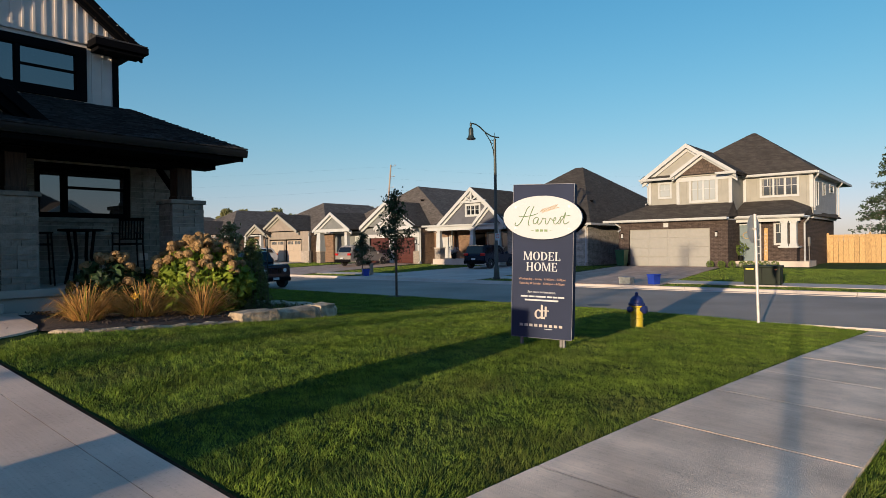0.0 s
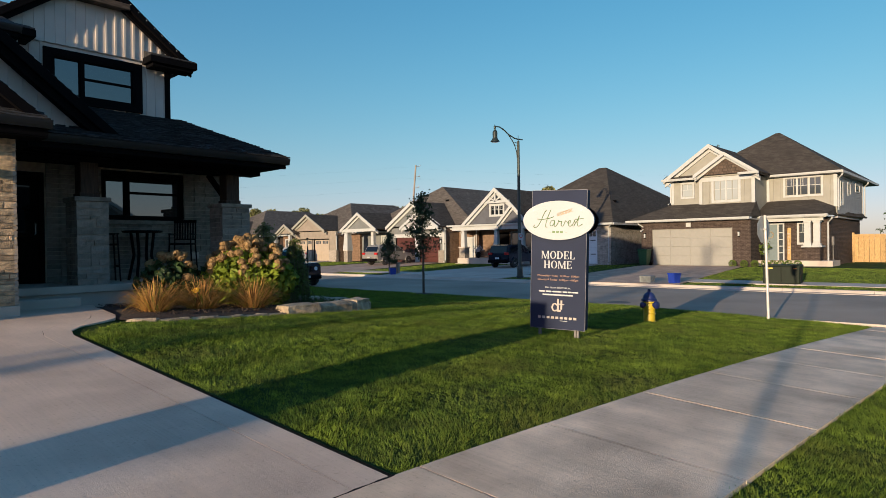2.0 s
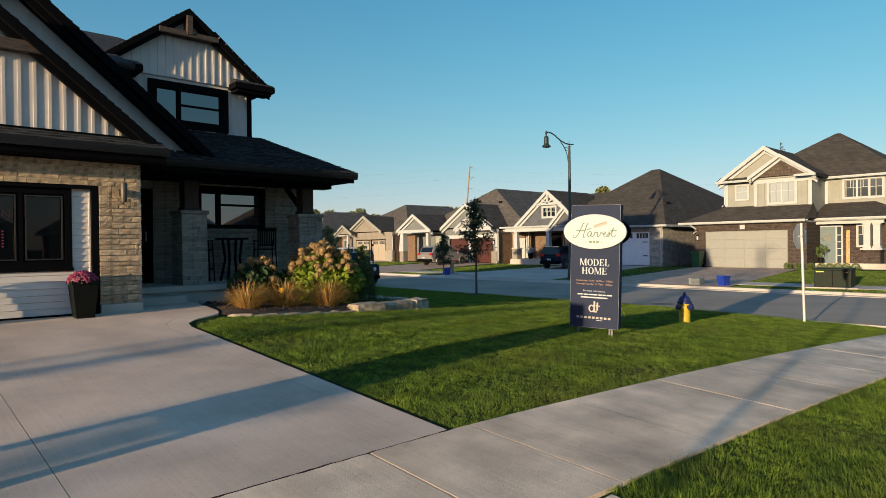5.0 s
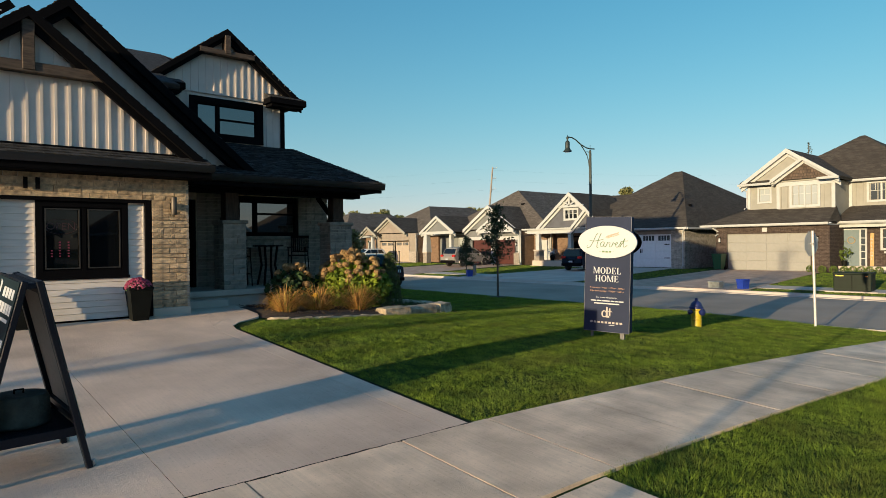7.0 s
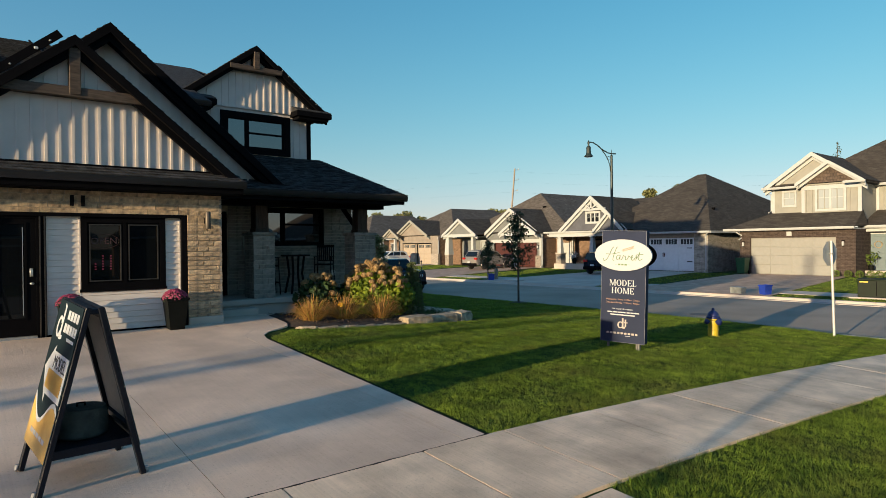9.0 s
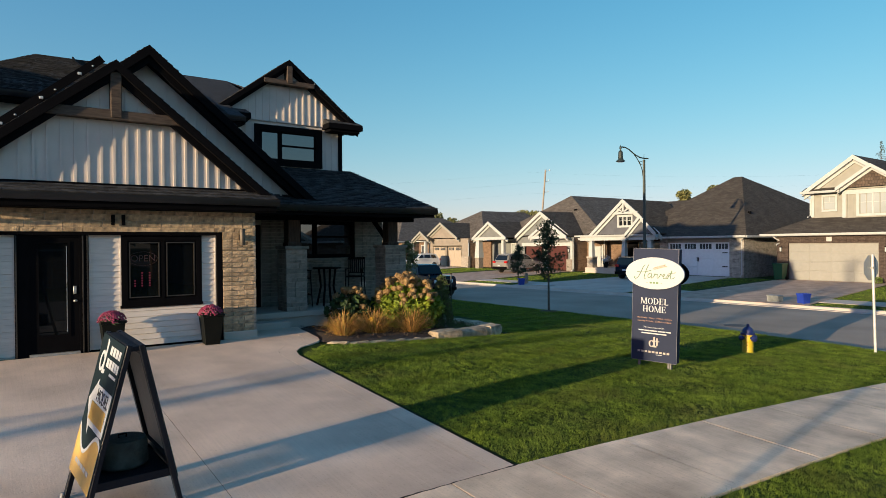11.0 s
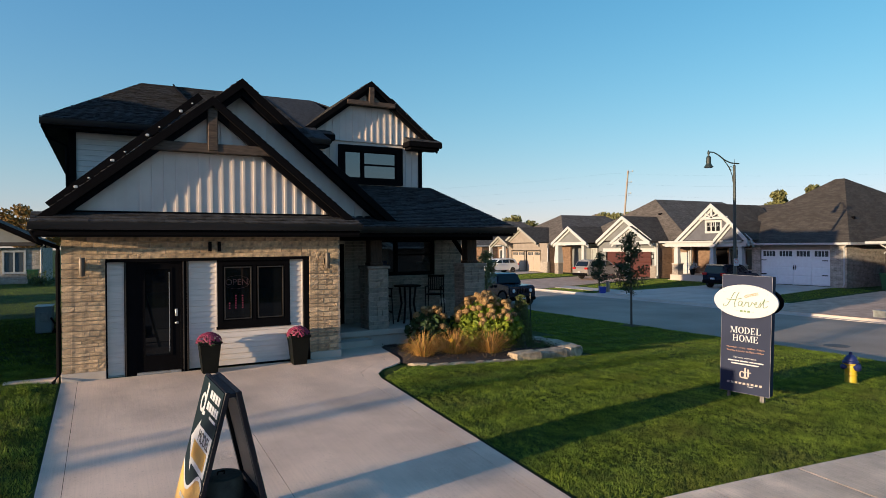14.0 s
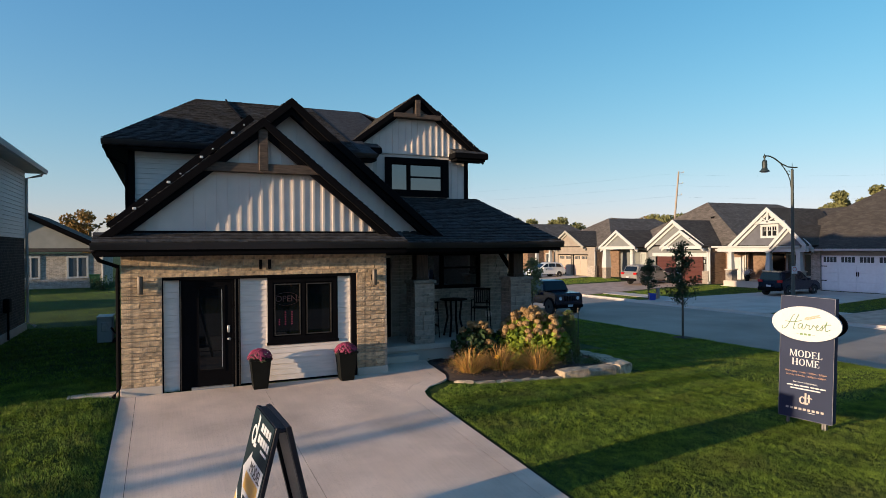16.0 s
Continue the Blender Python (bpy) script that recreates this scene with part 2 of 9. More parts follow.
# ---- mesh helpers ----
class Shape:
    """Vertices and faces gathered for one mesh."""

    def __init__(self):
        self.v, self.f = [], []

    def add(self, verts, faces, m=None):
        k = len(self.v)
        self.v += [tuple(m @ Vector(p)) if m else tuple(p) for p in verts]
        self.f += [tuple(i + k for i in f) for f in faces]
        return self

    def box(self, x0, x1, y0, y1, z0, z1, m=None, b=0.0):
        if b:
            return self.bevel_box(x0, x1, y0, y1, z0, z1, b, m)
        v = [(x, y, z) for z in (z0, z1) for y in (y0, y1) for x in (x0, x1)]
        return self.add(v, [(0, 2, 3, 1), (4, 5, 7, 6), (0, 1, 5, 4), (2, 6, 7, 3), (0, 4, 6, 2), (1, 3, 7, 5)], m)

    def bevel_box(self, x0, x1, y0, y1, z0, z1, b, m=None):
        bm = bmesh.new()
        bmesh.ops.create_cube(bm, size=1)
        for p in bm.verts:
            p.co = Vector(((x0 + x1) / 2 + p.co.x * (x1 - x0), (y0 + y1) / 2 + p.co.y * (y1 - y0), (z0 + z1) / 2 + p.co.z * (z1 - z0)))
        bmesh.ops.bevel(bm, geom=bm.edges[:], offset=b, segments=1, affect="EDGES")
        bm.verts.index_update()
        self.add([p.co[:] for p in bm.verts], [[p.index for p in f.verts] for f in bm.faces], m)
        bm.free()
        return self

    def prism(self, poly, depth, m=None):
        """A polygon in x and z, pushed from y = 0 to depth."""
        n = len(poly)
        v = [(x, 0, z) for x, z in poly] + [(x, depth, z) for x, z in poly]
        f = [tuple(range(n)), tuple(range(2 * n - 1, n - 1, -1))] + [(i, i + n, (i + 1) % n + n, (i + 1) % n) for i in range(n)]
        return self.add(v, f, m)

    def plate(self, corners, thick):
        """A slab under three or four given corners."""
        c = [Vector(p) for p in corners]
        up = (c[1] - c[0]).cross(c[2] - c[0]).normalized()
        if up.z < 0:
            c.reverse()
            up = -up
        n = len(c)
        v = c + [p - up * thick for p in c]
        return self.add(v, [tuple(range(n)), tuple(range(2 * n - 1, n - 1, -1))] + [((i + 1) % n, i, i + n, (i + 1) % n + n) for i in range(n)])

    def tube(self, points, radii, n=10, caps=True):
        pts = [Vector(p) for p in points]
        if not hasattr(radii, "__len__"):
            radii = [radii] * len(pts)
        k, rings = len(self.v), []
        for i, p in enumerate(pts):
            d = (pts[min(i + 1, len(pts) - 1)] - pts[max(i - 1, 0)]).normalized()
            a = d.orthogonal().normalized() if abs(d.z) < 0.95 else Vector((1, 0, 0))
            a = (a - d * a.dot(d)).normalized()
            if abs(d.z) < 0.95:
                a = d.cross(Vector((0, 0, 1))).normalized()
            c = d.cross(a)
            for j in range(n):
                t = 2 * math.pi * j / n
                self.v.append(tuple(p + (a * math.cos(t) + c * math.sin(t)) * radii[i]))
        for i in range(len(pts) - 1):
            for j in range(n):
                a, b2 = k + i * n + j, k + i * n + (j + 1) % n
                self.f.append((a, b2, b2 + n, a + n))
        if caps:
            self.f.append(tuple(range(k + n - 1, k - 1, -1)))
            self.f.append(tuple(range(k + (len(pts) - 1) * n, k + len(pts) * n)))
        return self

    def lathe(self, profile, n=20, at=(0, 0, 0), squash=(1, 1)):
        k = len(self.v)
        for r, z in profile:
            for j in range(n):
                t = 2 * math.pi * j / n
                self.v.append((at[0] + r * math.cos(t) * squash[0], at[1] + r * math.sin(t) * squash[1], at[2] + z))
        for i in range(len(profile) - 1):
            for j in range(n):
                a, b2 = k + i * n + j, k + i * n + (j + 1) % n
                self.f.append((a, b2, b2 + n, a + n))
        self.f.append(tuple(range(k + n - 1, k - 1, -1)))
        self.f.append(tuple(range(k + (len(profile) - 1) * n, k + len(profile) * n)))
        return self

    def mesh(self, name, mat, smooth=False):
        me = bpy.data.meshes.new(name)
        me.from_pydata(self.v, [], self.f)
        bm = bmesh.new()
        bm.from_mesh(me)
        bmesh.ops.recalc_face_normals(bm, faces=bm.faces[:])
        bm.to_mesh(me)
        bm.free()
        if mat:
            me.materials.append(mat)
        if smooth:
            me.shade_smooth()
            me.set_sharp_from_angle(angle=radians(38))
        return me


def thing(name, at, label, category, group="", kind="", turn=0.0):
    e = new(name)
    e.empty_display_size = 0.2
    e.matrix_basis = pose(*at, 0, 0, turn)
    return tagged(e, label, category, group, kind)


def part(name, shape, mat, parent, label="", smooth=False, world_space=True):
    """One mesh under a thing or a part. Shapes are given in the world unless world_space is off."""
    me = shape if isinstance(shape, bpy.types.Mesh) else shape.mesh(name, mat, smooth)
    ob = new(name, me)
    ob.parent = parent
    if world_space:
        up, m = parent, Matrix.Identity(4)
        while up:
            m = up.matrix_basis @ m if not up.parent else up.parent.matrix_basis @ up.matrix_parent_inverse @ up.matrix_basis @ m
            break
        ob.matrix_parent_inverse = m.inverted()
    return tagged(ob, label)


def solid(name, shape, mat, label, category, group="", kind="", smooth=False):
    return tagged(new(name, shape.mesh(name, mat, smooth)), label, category, group, kind)


# ---- ground ----
def ground_height(x, y):
    """The lie of the land: level at the house, falling to both streets, rising again beyond the far kerb."""
    u, v = min(0.66, 0.066 * max(0.0, -y)), 0.06 * max(0.0, min(x, 14.2))
    z = -math.hypot(u, v)
    if x < -5.15 and y > -7.6:
        z += 0.055 * min(1.0, (-5.15 - x) / 0.45) * min(1.0, (y + 7.6) / 0.5)
    if x > 14.0:
        z = -1.16
    if x > 24.55:
        z = -0.95 + (min(x, 37.0) - 24.55) * 0.027
    return z


def ground_sheet():
    def steps(lo, hi, step, far):
        out, g = list(np.arange(lo, hi + 1e-6, step)), step
        a, b = out[0], out[-1]
        left, right = [], []
        while b < far:
            g *= 1.5
            a, b = a - g, b + g
            left.append(a)
            right.append(b)
        return left[::-1] + out + right
    xs, ys = steps(-14, 48, 0.4, 2500), steps(-16, 52, 0.5, 2500)
    xs = sorted(x for x in xs if not (13.6 < x < 14.4 or 24.2 < x < 24.9)) + [13.95, 14.02, 24.5, 24.57]
    xs.sort()
    v = [(x, y, ground_height(x, y)) for y in ys for x in xs]
    n = len(xs)
    f = [(j * n + i, j * n + i + 1, (j + 1) * n + i + 1, (j + 1) * n + i) for j in range(len(ys) - 1) for i in range(n - 1)]
    s = Shape().add(v, f)
    return solid("ground", s, GRASS, "mown green turf over gently sloping ground", "lawn", kind="structure", smooth=True)


ground_sheet()


def draped(x0, x1, y0, y1, lift, thick=0.12, chamfer=0.006, nx=1, ny=1, height=ground_height, bend=0.0, chips=0):
    """A slab that follows the land, with chamfered outer edges, chipped where a seed is given."""
    s, c = Shape(), chamfer
    rag = random.Random(chips)
    bite = [[rag.choice((0.0, 0.001, 0.002, 0.003, 0.004, 0.008)) if chips else 0.0 for _ in range(ny + 1)] for _ in range(2)]
    xs = [x0 + c + (x1 - x0 - 2 * c) * i / nx for i in range(nx + 1)]
    ys = [y0 + c + (y1 - y0 - 2 * c) * j / ny for j in range(ny + 1)]
    def at(x, y, dz):
        y += bend * max(0.0, x)
        return (x, y, height(x, y) + lift + dz)
    v = [at(x + (bite[0][j] if i == 0 else -bite[1][j] if i == nx else 0), y, 0) for j, y in enumerate(ys) for i, x in enumerate(xs)]
    f = [(j * (nx + 1) + i, j * (nx + 1) + i + 1, (j + 1) * (nx + 1) + i + 1, (j + 1) * (nx + 1) + i) for j in range(ny) for i in range(nx)]
    rim = [(i, 0) for i in range(nx)] + [(nx, j) for j in range(ny)] + [(i, ny) for i in range(nx, 0, -1)] + [(0, j) for j in range(ny, 0, -1)]
    top = [j * (nx + 1) + i for i, j in rim]
    k, n = len(v), len(rim)
    out = [(xs[i] + (bite[0][j] * 0.6 - c if i == 0 else c - bite[1][j] * 0.6 if i == nx else 0), ys[j] + (-c if j == 0 else c if j == ny else 0)) for i, j in rim]
    v += [at(x, y, -c) for x, y in out] + [at(x, y, -thick) for x, y in out]
    for i in range(n):
        q = (i + 1) % n
        f += [(top[i], k + i, k + q, top[q]), (k + i, k + n + i, k + n + q, k + q)]
    return s.add(v, f)


# road along the row of houses, with crown and kerbs
def road_strip():
    s, n = Shape(), 24
    xs = [14.28 + (24.27 - 14.28) * i / n for i in range(n + 1)]
    ys = [-400, -120, -60, -30] + [-16 + 2 * i for i in range(34)] + [60, 80, 120, 200, 400]
    v = [(x, y, -1.07 + 0.06 * (1 - ((x - 19.3) / 5.0) ** 2)) for y in ys for x in xs]
    f = [(j * (n + 1) + i, j * (n + 1) + i + 1, (j + 1) * (n + 1) + i + 1, (j + 1) * (n + 1) + i) for j in range(len(ys) - 1) for i in range(n)]
    return solid("road", s.add(v, f), ASPHALT, "grey asphalt residential street with a slight crown", "road", kind="structure", smooth=True)


road_strip()


def kerb(name, x0, x1, tilt, ys, top):
    root = thing(name, (x0, 0, -1.1), "pale concrete kerb and gutter along the street", "kerb", kind="structure")
    for a, b in zip(ys, ys[1:]):
        s = Shape()
        poly = [(x0, -1.25), (x1, -1.25), (x1, top(x1)), (x0, top(x0))] if tilt == 0 else [(x0, -1.25), (x1, -1.25), (x1, -1.05 if tilt > 0 else top(x1)), ((x0 + x1) / 2 + 0.03 * tilt, -1.03), ((x0 + x1) / 2 - 0.03 * tilt, -0.93), (x0, -0.92 if tilt > 0 else -1.05)]
        if tilt < 0:
            poly = [(x0, -1.25), (x1, -1.25), (x1, -0.92), ((x0 + x1) / 2 + 0.03, -0.93), ((x0 + x1) / 2 - 0.03, -1.03), (x0, -1.05)]
        s.prism(poly, b - a - 0.012, Matrix.Translation((0, a, 0)))
        part("kerb_length", s, CONCRETE_FAR, root)
    return root


kerb("kerb_near", 13.92, 14.32, 1, [-60, -30] + [-7 + 3.0 * i for i in range(22)] + [90, 200], lambda x: -0.92)
kerb("kerb_far", 24.2, 24.62, -1, [-60, -30] + [-16 + 3.0 * i for i in range(25)] + [90, 200], lambda x: -0.92)


# pavement in front of the house, one flag after another
def pavement():
    root = thing("pavement", (4, -8.55, -0.6), "pale grey concrete pavement in broom-finished flags", "pavement", kind="structure")
    edges = [-14.0, -12.5, -11.0, -9.5, -8.0, -6.5, -5.1, -3.6, -2.2, -0.75, 0.33, 1.72, 3.32, 4.9, 6.5, 8.1, 9.7, 11.3, 12.7, 14.0]
    uneven = random.Random(31)
    for i, (a, b) in enumerate(zip(edges, edges[1:])):
        part("flag", draped(a + 0.006, b - 0.006, -9.26, -7.76, 0.035 + uneven.uniform(-0.0015, 0.0015), chamfer=0.001, nx=3, ny=44, bend=-0.048, chips=i + 1), WORN_CONCRETE, root)
    part("joint_fill", draped(-13.9, 13.9, -9.24, -7.78, 0.008, nx=40, ny=2, bend=-0.048), JOINT, root)
    far = thing("pavement_far", (26.9, 0, -0.9), "pale concrete pavement across the street", "pavement", kind="structure")
    for i in range(40):
        part("flag", draped(26.15, 27.65, -20 + 1.8 * i, -20 + 1.8 * i + 1.785, 0.02), CONCRETE_FAR, far)
    return root


pavement()


# driveway
def drive_height(x, y):
    return -0.066 * max(0.0, -y) if y > -7.8 else -0.515 - (-7.8 - y) * 0.06


def driveway():
    root = thing("driveway", (-2.5, -4, -0.26), "broom-finished concrete driveway with tooled joints", "driveway", kind="structure")
    edge = [(0.12, -1.95), (0.2, -1.6), (0.42, -1.32), (0.75, -1.12), (0.98, -0.93), (1.08, -0.65), (1.1, -0.2), (1.16, 0.4), (1.3, 0.95)]
    top, gap, band = 0.012, 0.006, 0.28
    def strip(left, right, ys):
        """A slab between two edges given as functions of y."""
        g = Shape()
        rows = [[(left(y), y, drive_height(0, y) + top), (right(y), y, drive_height(0, y) + top), (left(y), y, drive_height(0, y) - 0.12), (right(y), y, drive_height(0, y) - 0.12)] for y in ys]
        n2 = len(rows)
        g.add([p for r2 in rows for p in r2], [f2 for i in range(n2 - 1) for f2 in ((4 * i, 4 * i + 1, 4 * i + 5, 4 * i + 4), (4 * i + 2, 4 * i, 4 * i + 4, 4 * i + 6), (4 * i + 1, 4 * i + 3, 4 * i + 7, 4 * i + 5))] + [(0, 2, 3, 1), (4 * n2 - 4, 4 * n2 - 3, 4 * n2 - 1, 4 * n2 - 2)])
        return g
    def outer(y):
        if y <= edge[0][1]:
            return 0.12
        for (xa, ya), (xb, yb) in zip(edge, edge[1:]):
            if y <= yb + 1e-6:
                return xa + (xb - xa) * (y - ya) / (yb - ya)
        return edge[-1][0]
    def inner(y):
        return max(-0.16, outer(y - 0.16) - band)
    low, mid = [-7.766 + 0.5 * i for i in range(12)] + [-1.95], [-1.95 + 0.05 * i for i in range(59)]
    house_side = [y for y in mid if y < -0.02] + [-0.02]
    part("border", strip(lambda y: -5.1, lambda y: -4.85, low[:-1] + [-1.95, -0.02]), CONCRETE, root, "tooled border strip")
    part("slab", strip(lambda y: -4.85 + gap, lambda y: -2.62, low + [-0.02]), CONCRETE, root)
    part("slab", strip(lambda y: -2.62 + gap, lambda y: inner(y) - gap, low + house_side[1:]), CONCRETE, root)
    part("border", strip(inner, outer, low + mid[1:]), CONCRETE, root)
    part("front_walk", strip(lambda y: 0.02, lambda y: inner(y) - gap, [-0.019] + [y for y in mid if y > 0]), CONCRETE, root)
    for xa, xb in zip([-5.6, -2.62], [-2.62, 0.12]):
        part("apron", draped(xa + 0.003, xb - 0.003, -12.4, -9.32, 0.02, ny=8, height=lambda x, y: max(drive_height(x, y), ground_height(x, y))), WORN_CONCRETE, root)
    part("joint_fill", strip(lambda y: -5.08, lambda y: 0.1, [-7.7, -4.0, -0.05]), JOINT, root).location.z -= 0.004
    # near-black strip paints the shade that lies in the cut turf edge
    part("edging_cut", strip(lambda y: outer(y) + 0.002, lambda y: outer(y) + 0.03, low), EDGE_SHADE, root, "dark strip for the shade along the cut turf edge")
    # ragged, dirt-filled joint against the pavement
    rag = random.Random(14)
    xs = [-5.1 + 0.06 * i for i in range(88)]
    g = Shape()
    mids = [-7.763 + rag.uniform(-0.005, 0.005) for _ in xs]
    wide = [rag.choice((0.003, 0.005, 0.006, 0.010)) for _ in xs]
    z = drive_height(0, -7.766) + 0.0375
    for i in range(len(xs) - 1):
        g.plate([(xs[i], mids[i] - wide[i], z), (xs[i + 1], mids[i + 1] - wide[i + 1], z), (xs[i + 1], mids[i + 1] + wide[i + 1], z), (xs[i], mids[i] + wide[i], z)], 0.03)
    part("worn_joint", g, JOINT, root)
    return root


driveway()


# ---- the model house ----


def stone_mesh(w, h, d, seed):
    """A split-faced stone, w by h, that stands d proud of its wall; it faces -y."""
    r = random.Random(seed)
    s, nx = Shape(), 3
    e = 0.003
    top = []
    for j, z in enumerate((e, h * 0.5, h - e)):
        for i in range(nx + 1):
            out = d * (0.6 + 0.55 * r.random()) if j == 1 or 0 < i < nx else d * (0.6 + 0.4 * r.random())
            top.append((e + (w - 2 * e) * i / nx, -out, z))
    back = [(0.004, 0.03, 0.004), (w - 0.004, 0.03, 0.004), (w - 0.004, 0.03, h - 0.004), (0.004, 0.03, h - 0.004)]
    v = top + back
    f = [(j * 4 + i, j * 4 + i + 1, j * 4 + i + 5, j * 4 + i + 4) for j in range(2) for i in range(3)]
    b = 12
    f += [(b, b + 1, 3, 2, 1, 0), (b + 3, 8, 9, 10, 11, b + 2), (b, 0, 4, 8, b + 3), (b + 1, b + 2, 11, 7, 3)]
    return s.add(v, f)


STONE_MESHES = {}


def lay_stones(parent, mat, x0, x1, z0, z1, place, seed, smooth_face=0.018, lengths=(0.2, 0.3, 0.42, 0.56), courses=(0.055, 0.075, 0.105)):
    """Courses of stone over a rectangle. place(x, z) gives the pose of a stone's lower left corner on its wall."""
    r = random.Random(seed)
    z = z0
    while z < z1 - 0.03:
        h = min(r.choice(courses), z1 - z)
        if z1 - z - h < 0.05:
            h = z1 - z
        x = x0
        while x < x1 - 0.02:
            w = min(r.choice(lengths), x1 - x)
            if x1 - x - w < 0.09:
                w = x1 - x
            key = (round(w, 2), round(h, 2), mat.name, r.randrange(3))
            if key not in STONE_MESHES:
                STONE_MESHES[key] = stone_mesh(key[0] - 0.004, key[1] - 0.004, smooth_face, hash(key[:2]) + key[3]).mesh("stone", mat)
            ob = new("stone", STONE_MESHES[key])
            ob.parent = parent
            ob.matrix_parent_inverse = parent.matrix_basis.inverted() if not parent.parent else (parent.parent.matrix_basis @ parent.matrix_parent_inverse).inverted()
            ob.matrix_basis = place(x, z)
            x += w
        z += h


def front_at(y):
    return lambda x, z: pose(x, y, z)


def right_at(x):
    """A wall that faces +x; its run is the y axis."""
    return lambda y, z: pose(x, y, z, 0, 0, 90)


def left_at(x, far):
    """A wall that faces -x; the run goes towards the viewer."""
    return lambda y, z: pose(x, far - y, z, 0, 0, -90)


house = thing("model_house", (-0.3, 6, 0), "two-storey model house with black trim, tan stone and pale board siding", "house")

# walls: garage block, porch recess, upper floor
garage_wall = part("garage_wall", Shape().box(-4.4, -0.66, 0.03, 0.3, 2.16, 2.6), MORTAR, house, "tan split-faced stone veneer")
for a, b in ((-5.06, -4.4), (-0.66, -0.02)):
    part("garage_pier", Shape().box(a, b, 0.03, 0.3, -0.1, 2.6), MORTAR, house)
lay_stones(garage_wall, STONE, -5.08, -4.4, 0.155, 2.16, front_at(0.02), 1)
lay_stones(garage_wall, STONE, -0.66, 0.0, 0.155, 2.16, front_at(0.02), 2)
lay_stones(garage_wall, STONE, -5.08, 0.0, 2.16, 2.57, front_at(0.02), 3, courses=(0.085, 0.115))
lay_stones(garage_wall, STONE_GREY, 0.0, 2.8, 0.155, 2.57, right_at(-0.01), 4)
for a, b in ((-5.1, -4.4), (-0.66, 0.02)):
    part("plinth", Shape().box(a, b, -0.02, 0.3, -0.3, 0.155, b=0.01), CONCRETE_FAR, house, "poured concrete plinth")
side = Shape().box(-5.06, -4.9, 0.3, 15, -0.3, 2.7).box(-0.2, -0.02, 0.3, 2.86, -0.1, 2.6)
part("side_wall", side, MORTAR, house)
porch_wall = part("porch_wall", Shape().box(-0.02, 0.2, 2.86, 3.1, -0.1, 2.62).box(1.12, 2.12, 2.86, 3.1, -0.1, 2.62).box(0.2, 1.12, 2.86, 3.1, 2.42, 2.62).box(2.12, 3.8, 2.86, 3.1, -0.1, 1.55).box(2.12, 3.8, 2.86, 3.1, 2.56, 2.62).box(3.8, 4.66, 2.86, 3.1, -0.1, 2.62).box(4.46, 4.66, 3.1, 15, -0.3, 2.7), MORTAR, house, "grey ledgestone porch wall")
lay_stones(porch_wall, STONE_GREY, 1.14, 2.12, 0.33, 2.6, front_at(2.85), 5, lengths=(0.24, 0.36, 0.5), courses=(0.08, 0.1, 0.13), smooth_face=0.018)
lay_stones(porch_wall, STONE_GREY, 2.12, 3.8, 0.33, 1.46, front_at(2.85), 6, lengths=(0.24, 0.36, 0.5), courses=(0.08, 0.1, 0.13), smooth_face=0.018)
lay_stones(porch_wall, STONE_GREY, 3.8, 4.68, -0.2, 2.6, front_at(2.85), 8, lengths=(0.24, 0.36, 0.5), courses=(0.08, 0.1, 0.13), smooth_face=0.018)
part("window_ledge", Shape().box(2.06, 3.87, 2.78, 2.9, 1.46, 1.55, b=0.008), STONE_GREY, house)

# garage infill: recessed siding, door and window
infill = thing("garage_infill", (-2.5, 0.2, 0), "recessed wall of white lap siding that fills the garage opening", "wall panel")
part("backing", Shape().box(-4.4, -4.1, 0.118, 0.25, -0.05, 2.18).box(-4.1, -3.0, 0.18, 0.25, -0.05, 2.18).box(-3.0, -2.475, 0.118, 0.25, -0.05, 2.18).box(-2.475, -1.05, 0.118, 0.25, -0.05, 0.76).box(-2.475, -1.05, 0.2, 0.25, 0.76, 2.18).box(-1.05, -0.66, 0.118, 0.25, -0.05, 2.18), VINYL, infill)
for a, b, z0, z1 in ((-4.36, -4.1, 0.03, 2.1), (-3.0, -2.475, 0.03, 2.1), (-2.475, -1.05, 0.03, 0.745), (-1.05, -0.77, 0.03, 2.1)):
    k, n = z0, 0
    while k < z1 - 0.02:
        h = min(0.108, z1 - k)
        part("siding_board", Shape().prism([(0, 0), (-0.018, 0.004), (-0.004, h), (0, h)], b - a, Matrix.Translation((a, 0.118, k)) @ Matrix(((0, 1, 0, 0), (1, 0, 0, 0), (0, 0, 1, 0), (0, 0, 0, 1)))), VINYL, infill)
        k += h
for x in (-4.365, -4.115, -2.99, -2.49, -1.04, -0.785):
    part("corner_strip", Shape().box(x - 0.012, x + 0.012, 0.092, 0.118, 0.03 if not -2.5 < x < -1 else 0.745, 2.1), VINYL, infill, "narrow white trim strip")
part("jamb", Shape().box(-4.4, -4.375, 0.02, 0.13, -0.02, 2.16).box(-0.77, -0.66, 0.02, 0.13, -0.02, 2.16).box(-4.375, -0.77, 0.02, 0.13, 2.1, 2.16), BLACK, infill, "black metal lining of the opening")
part("sill_strip", Shape().box(-3.0, -0.77, 0.09, 0.12, -0.02, 0.03), BLACK, infill)

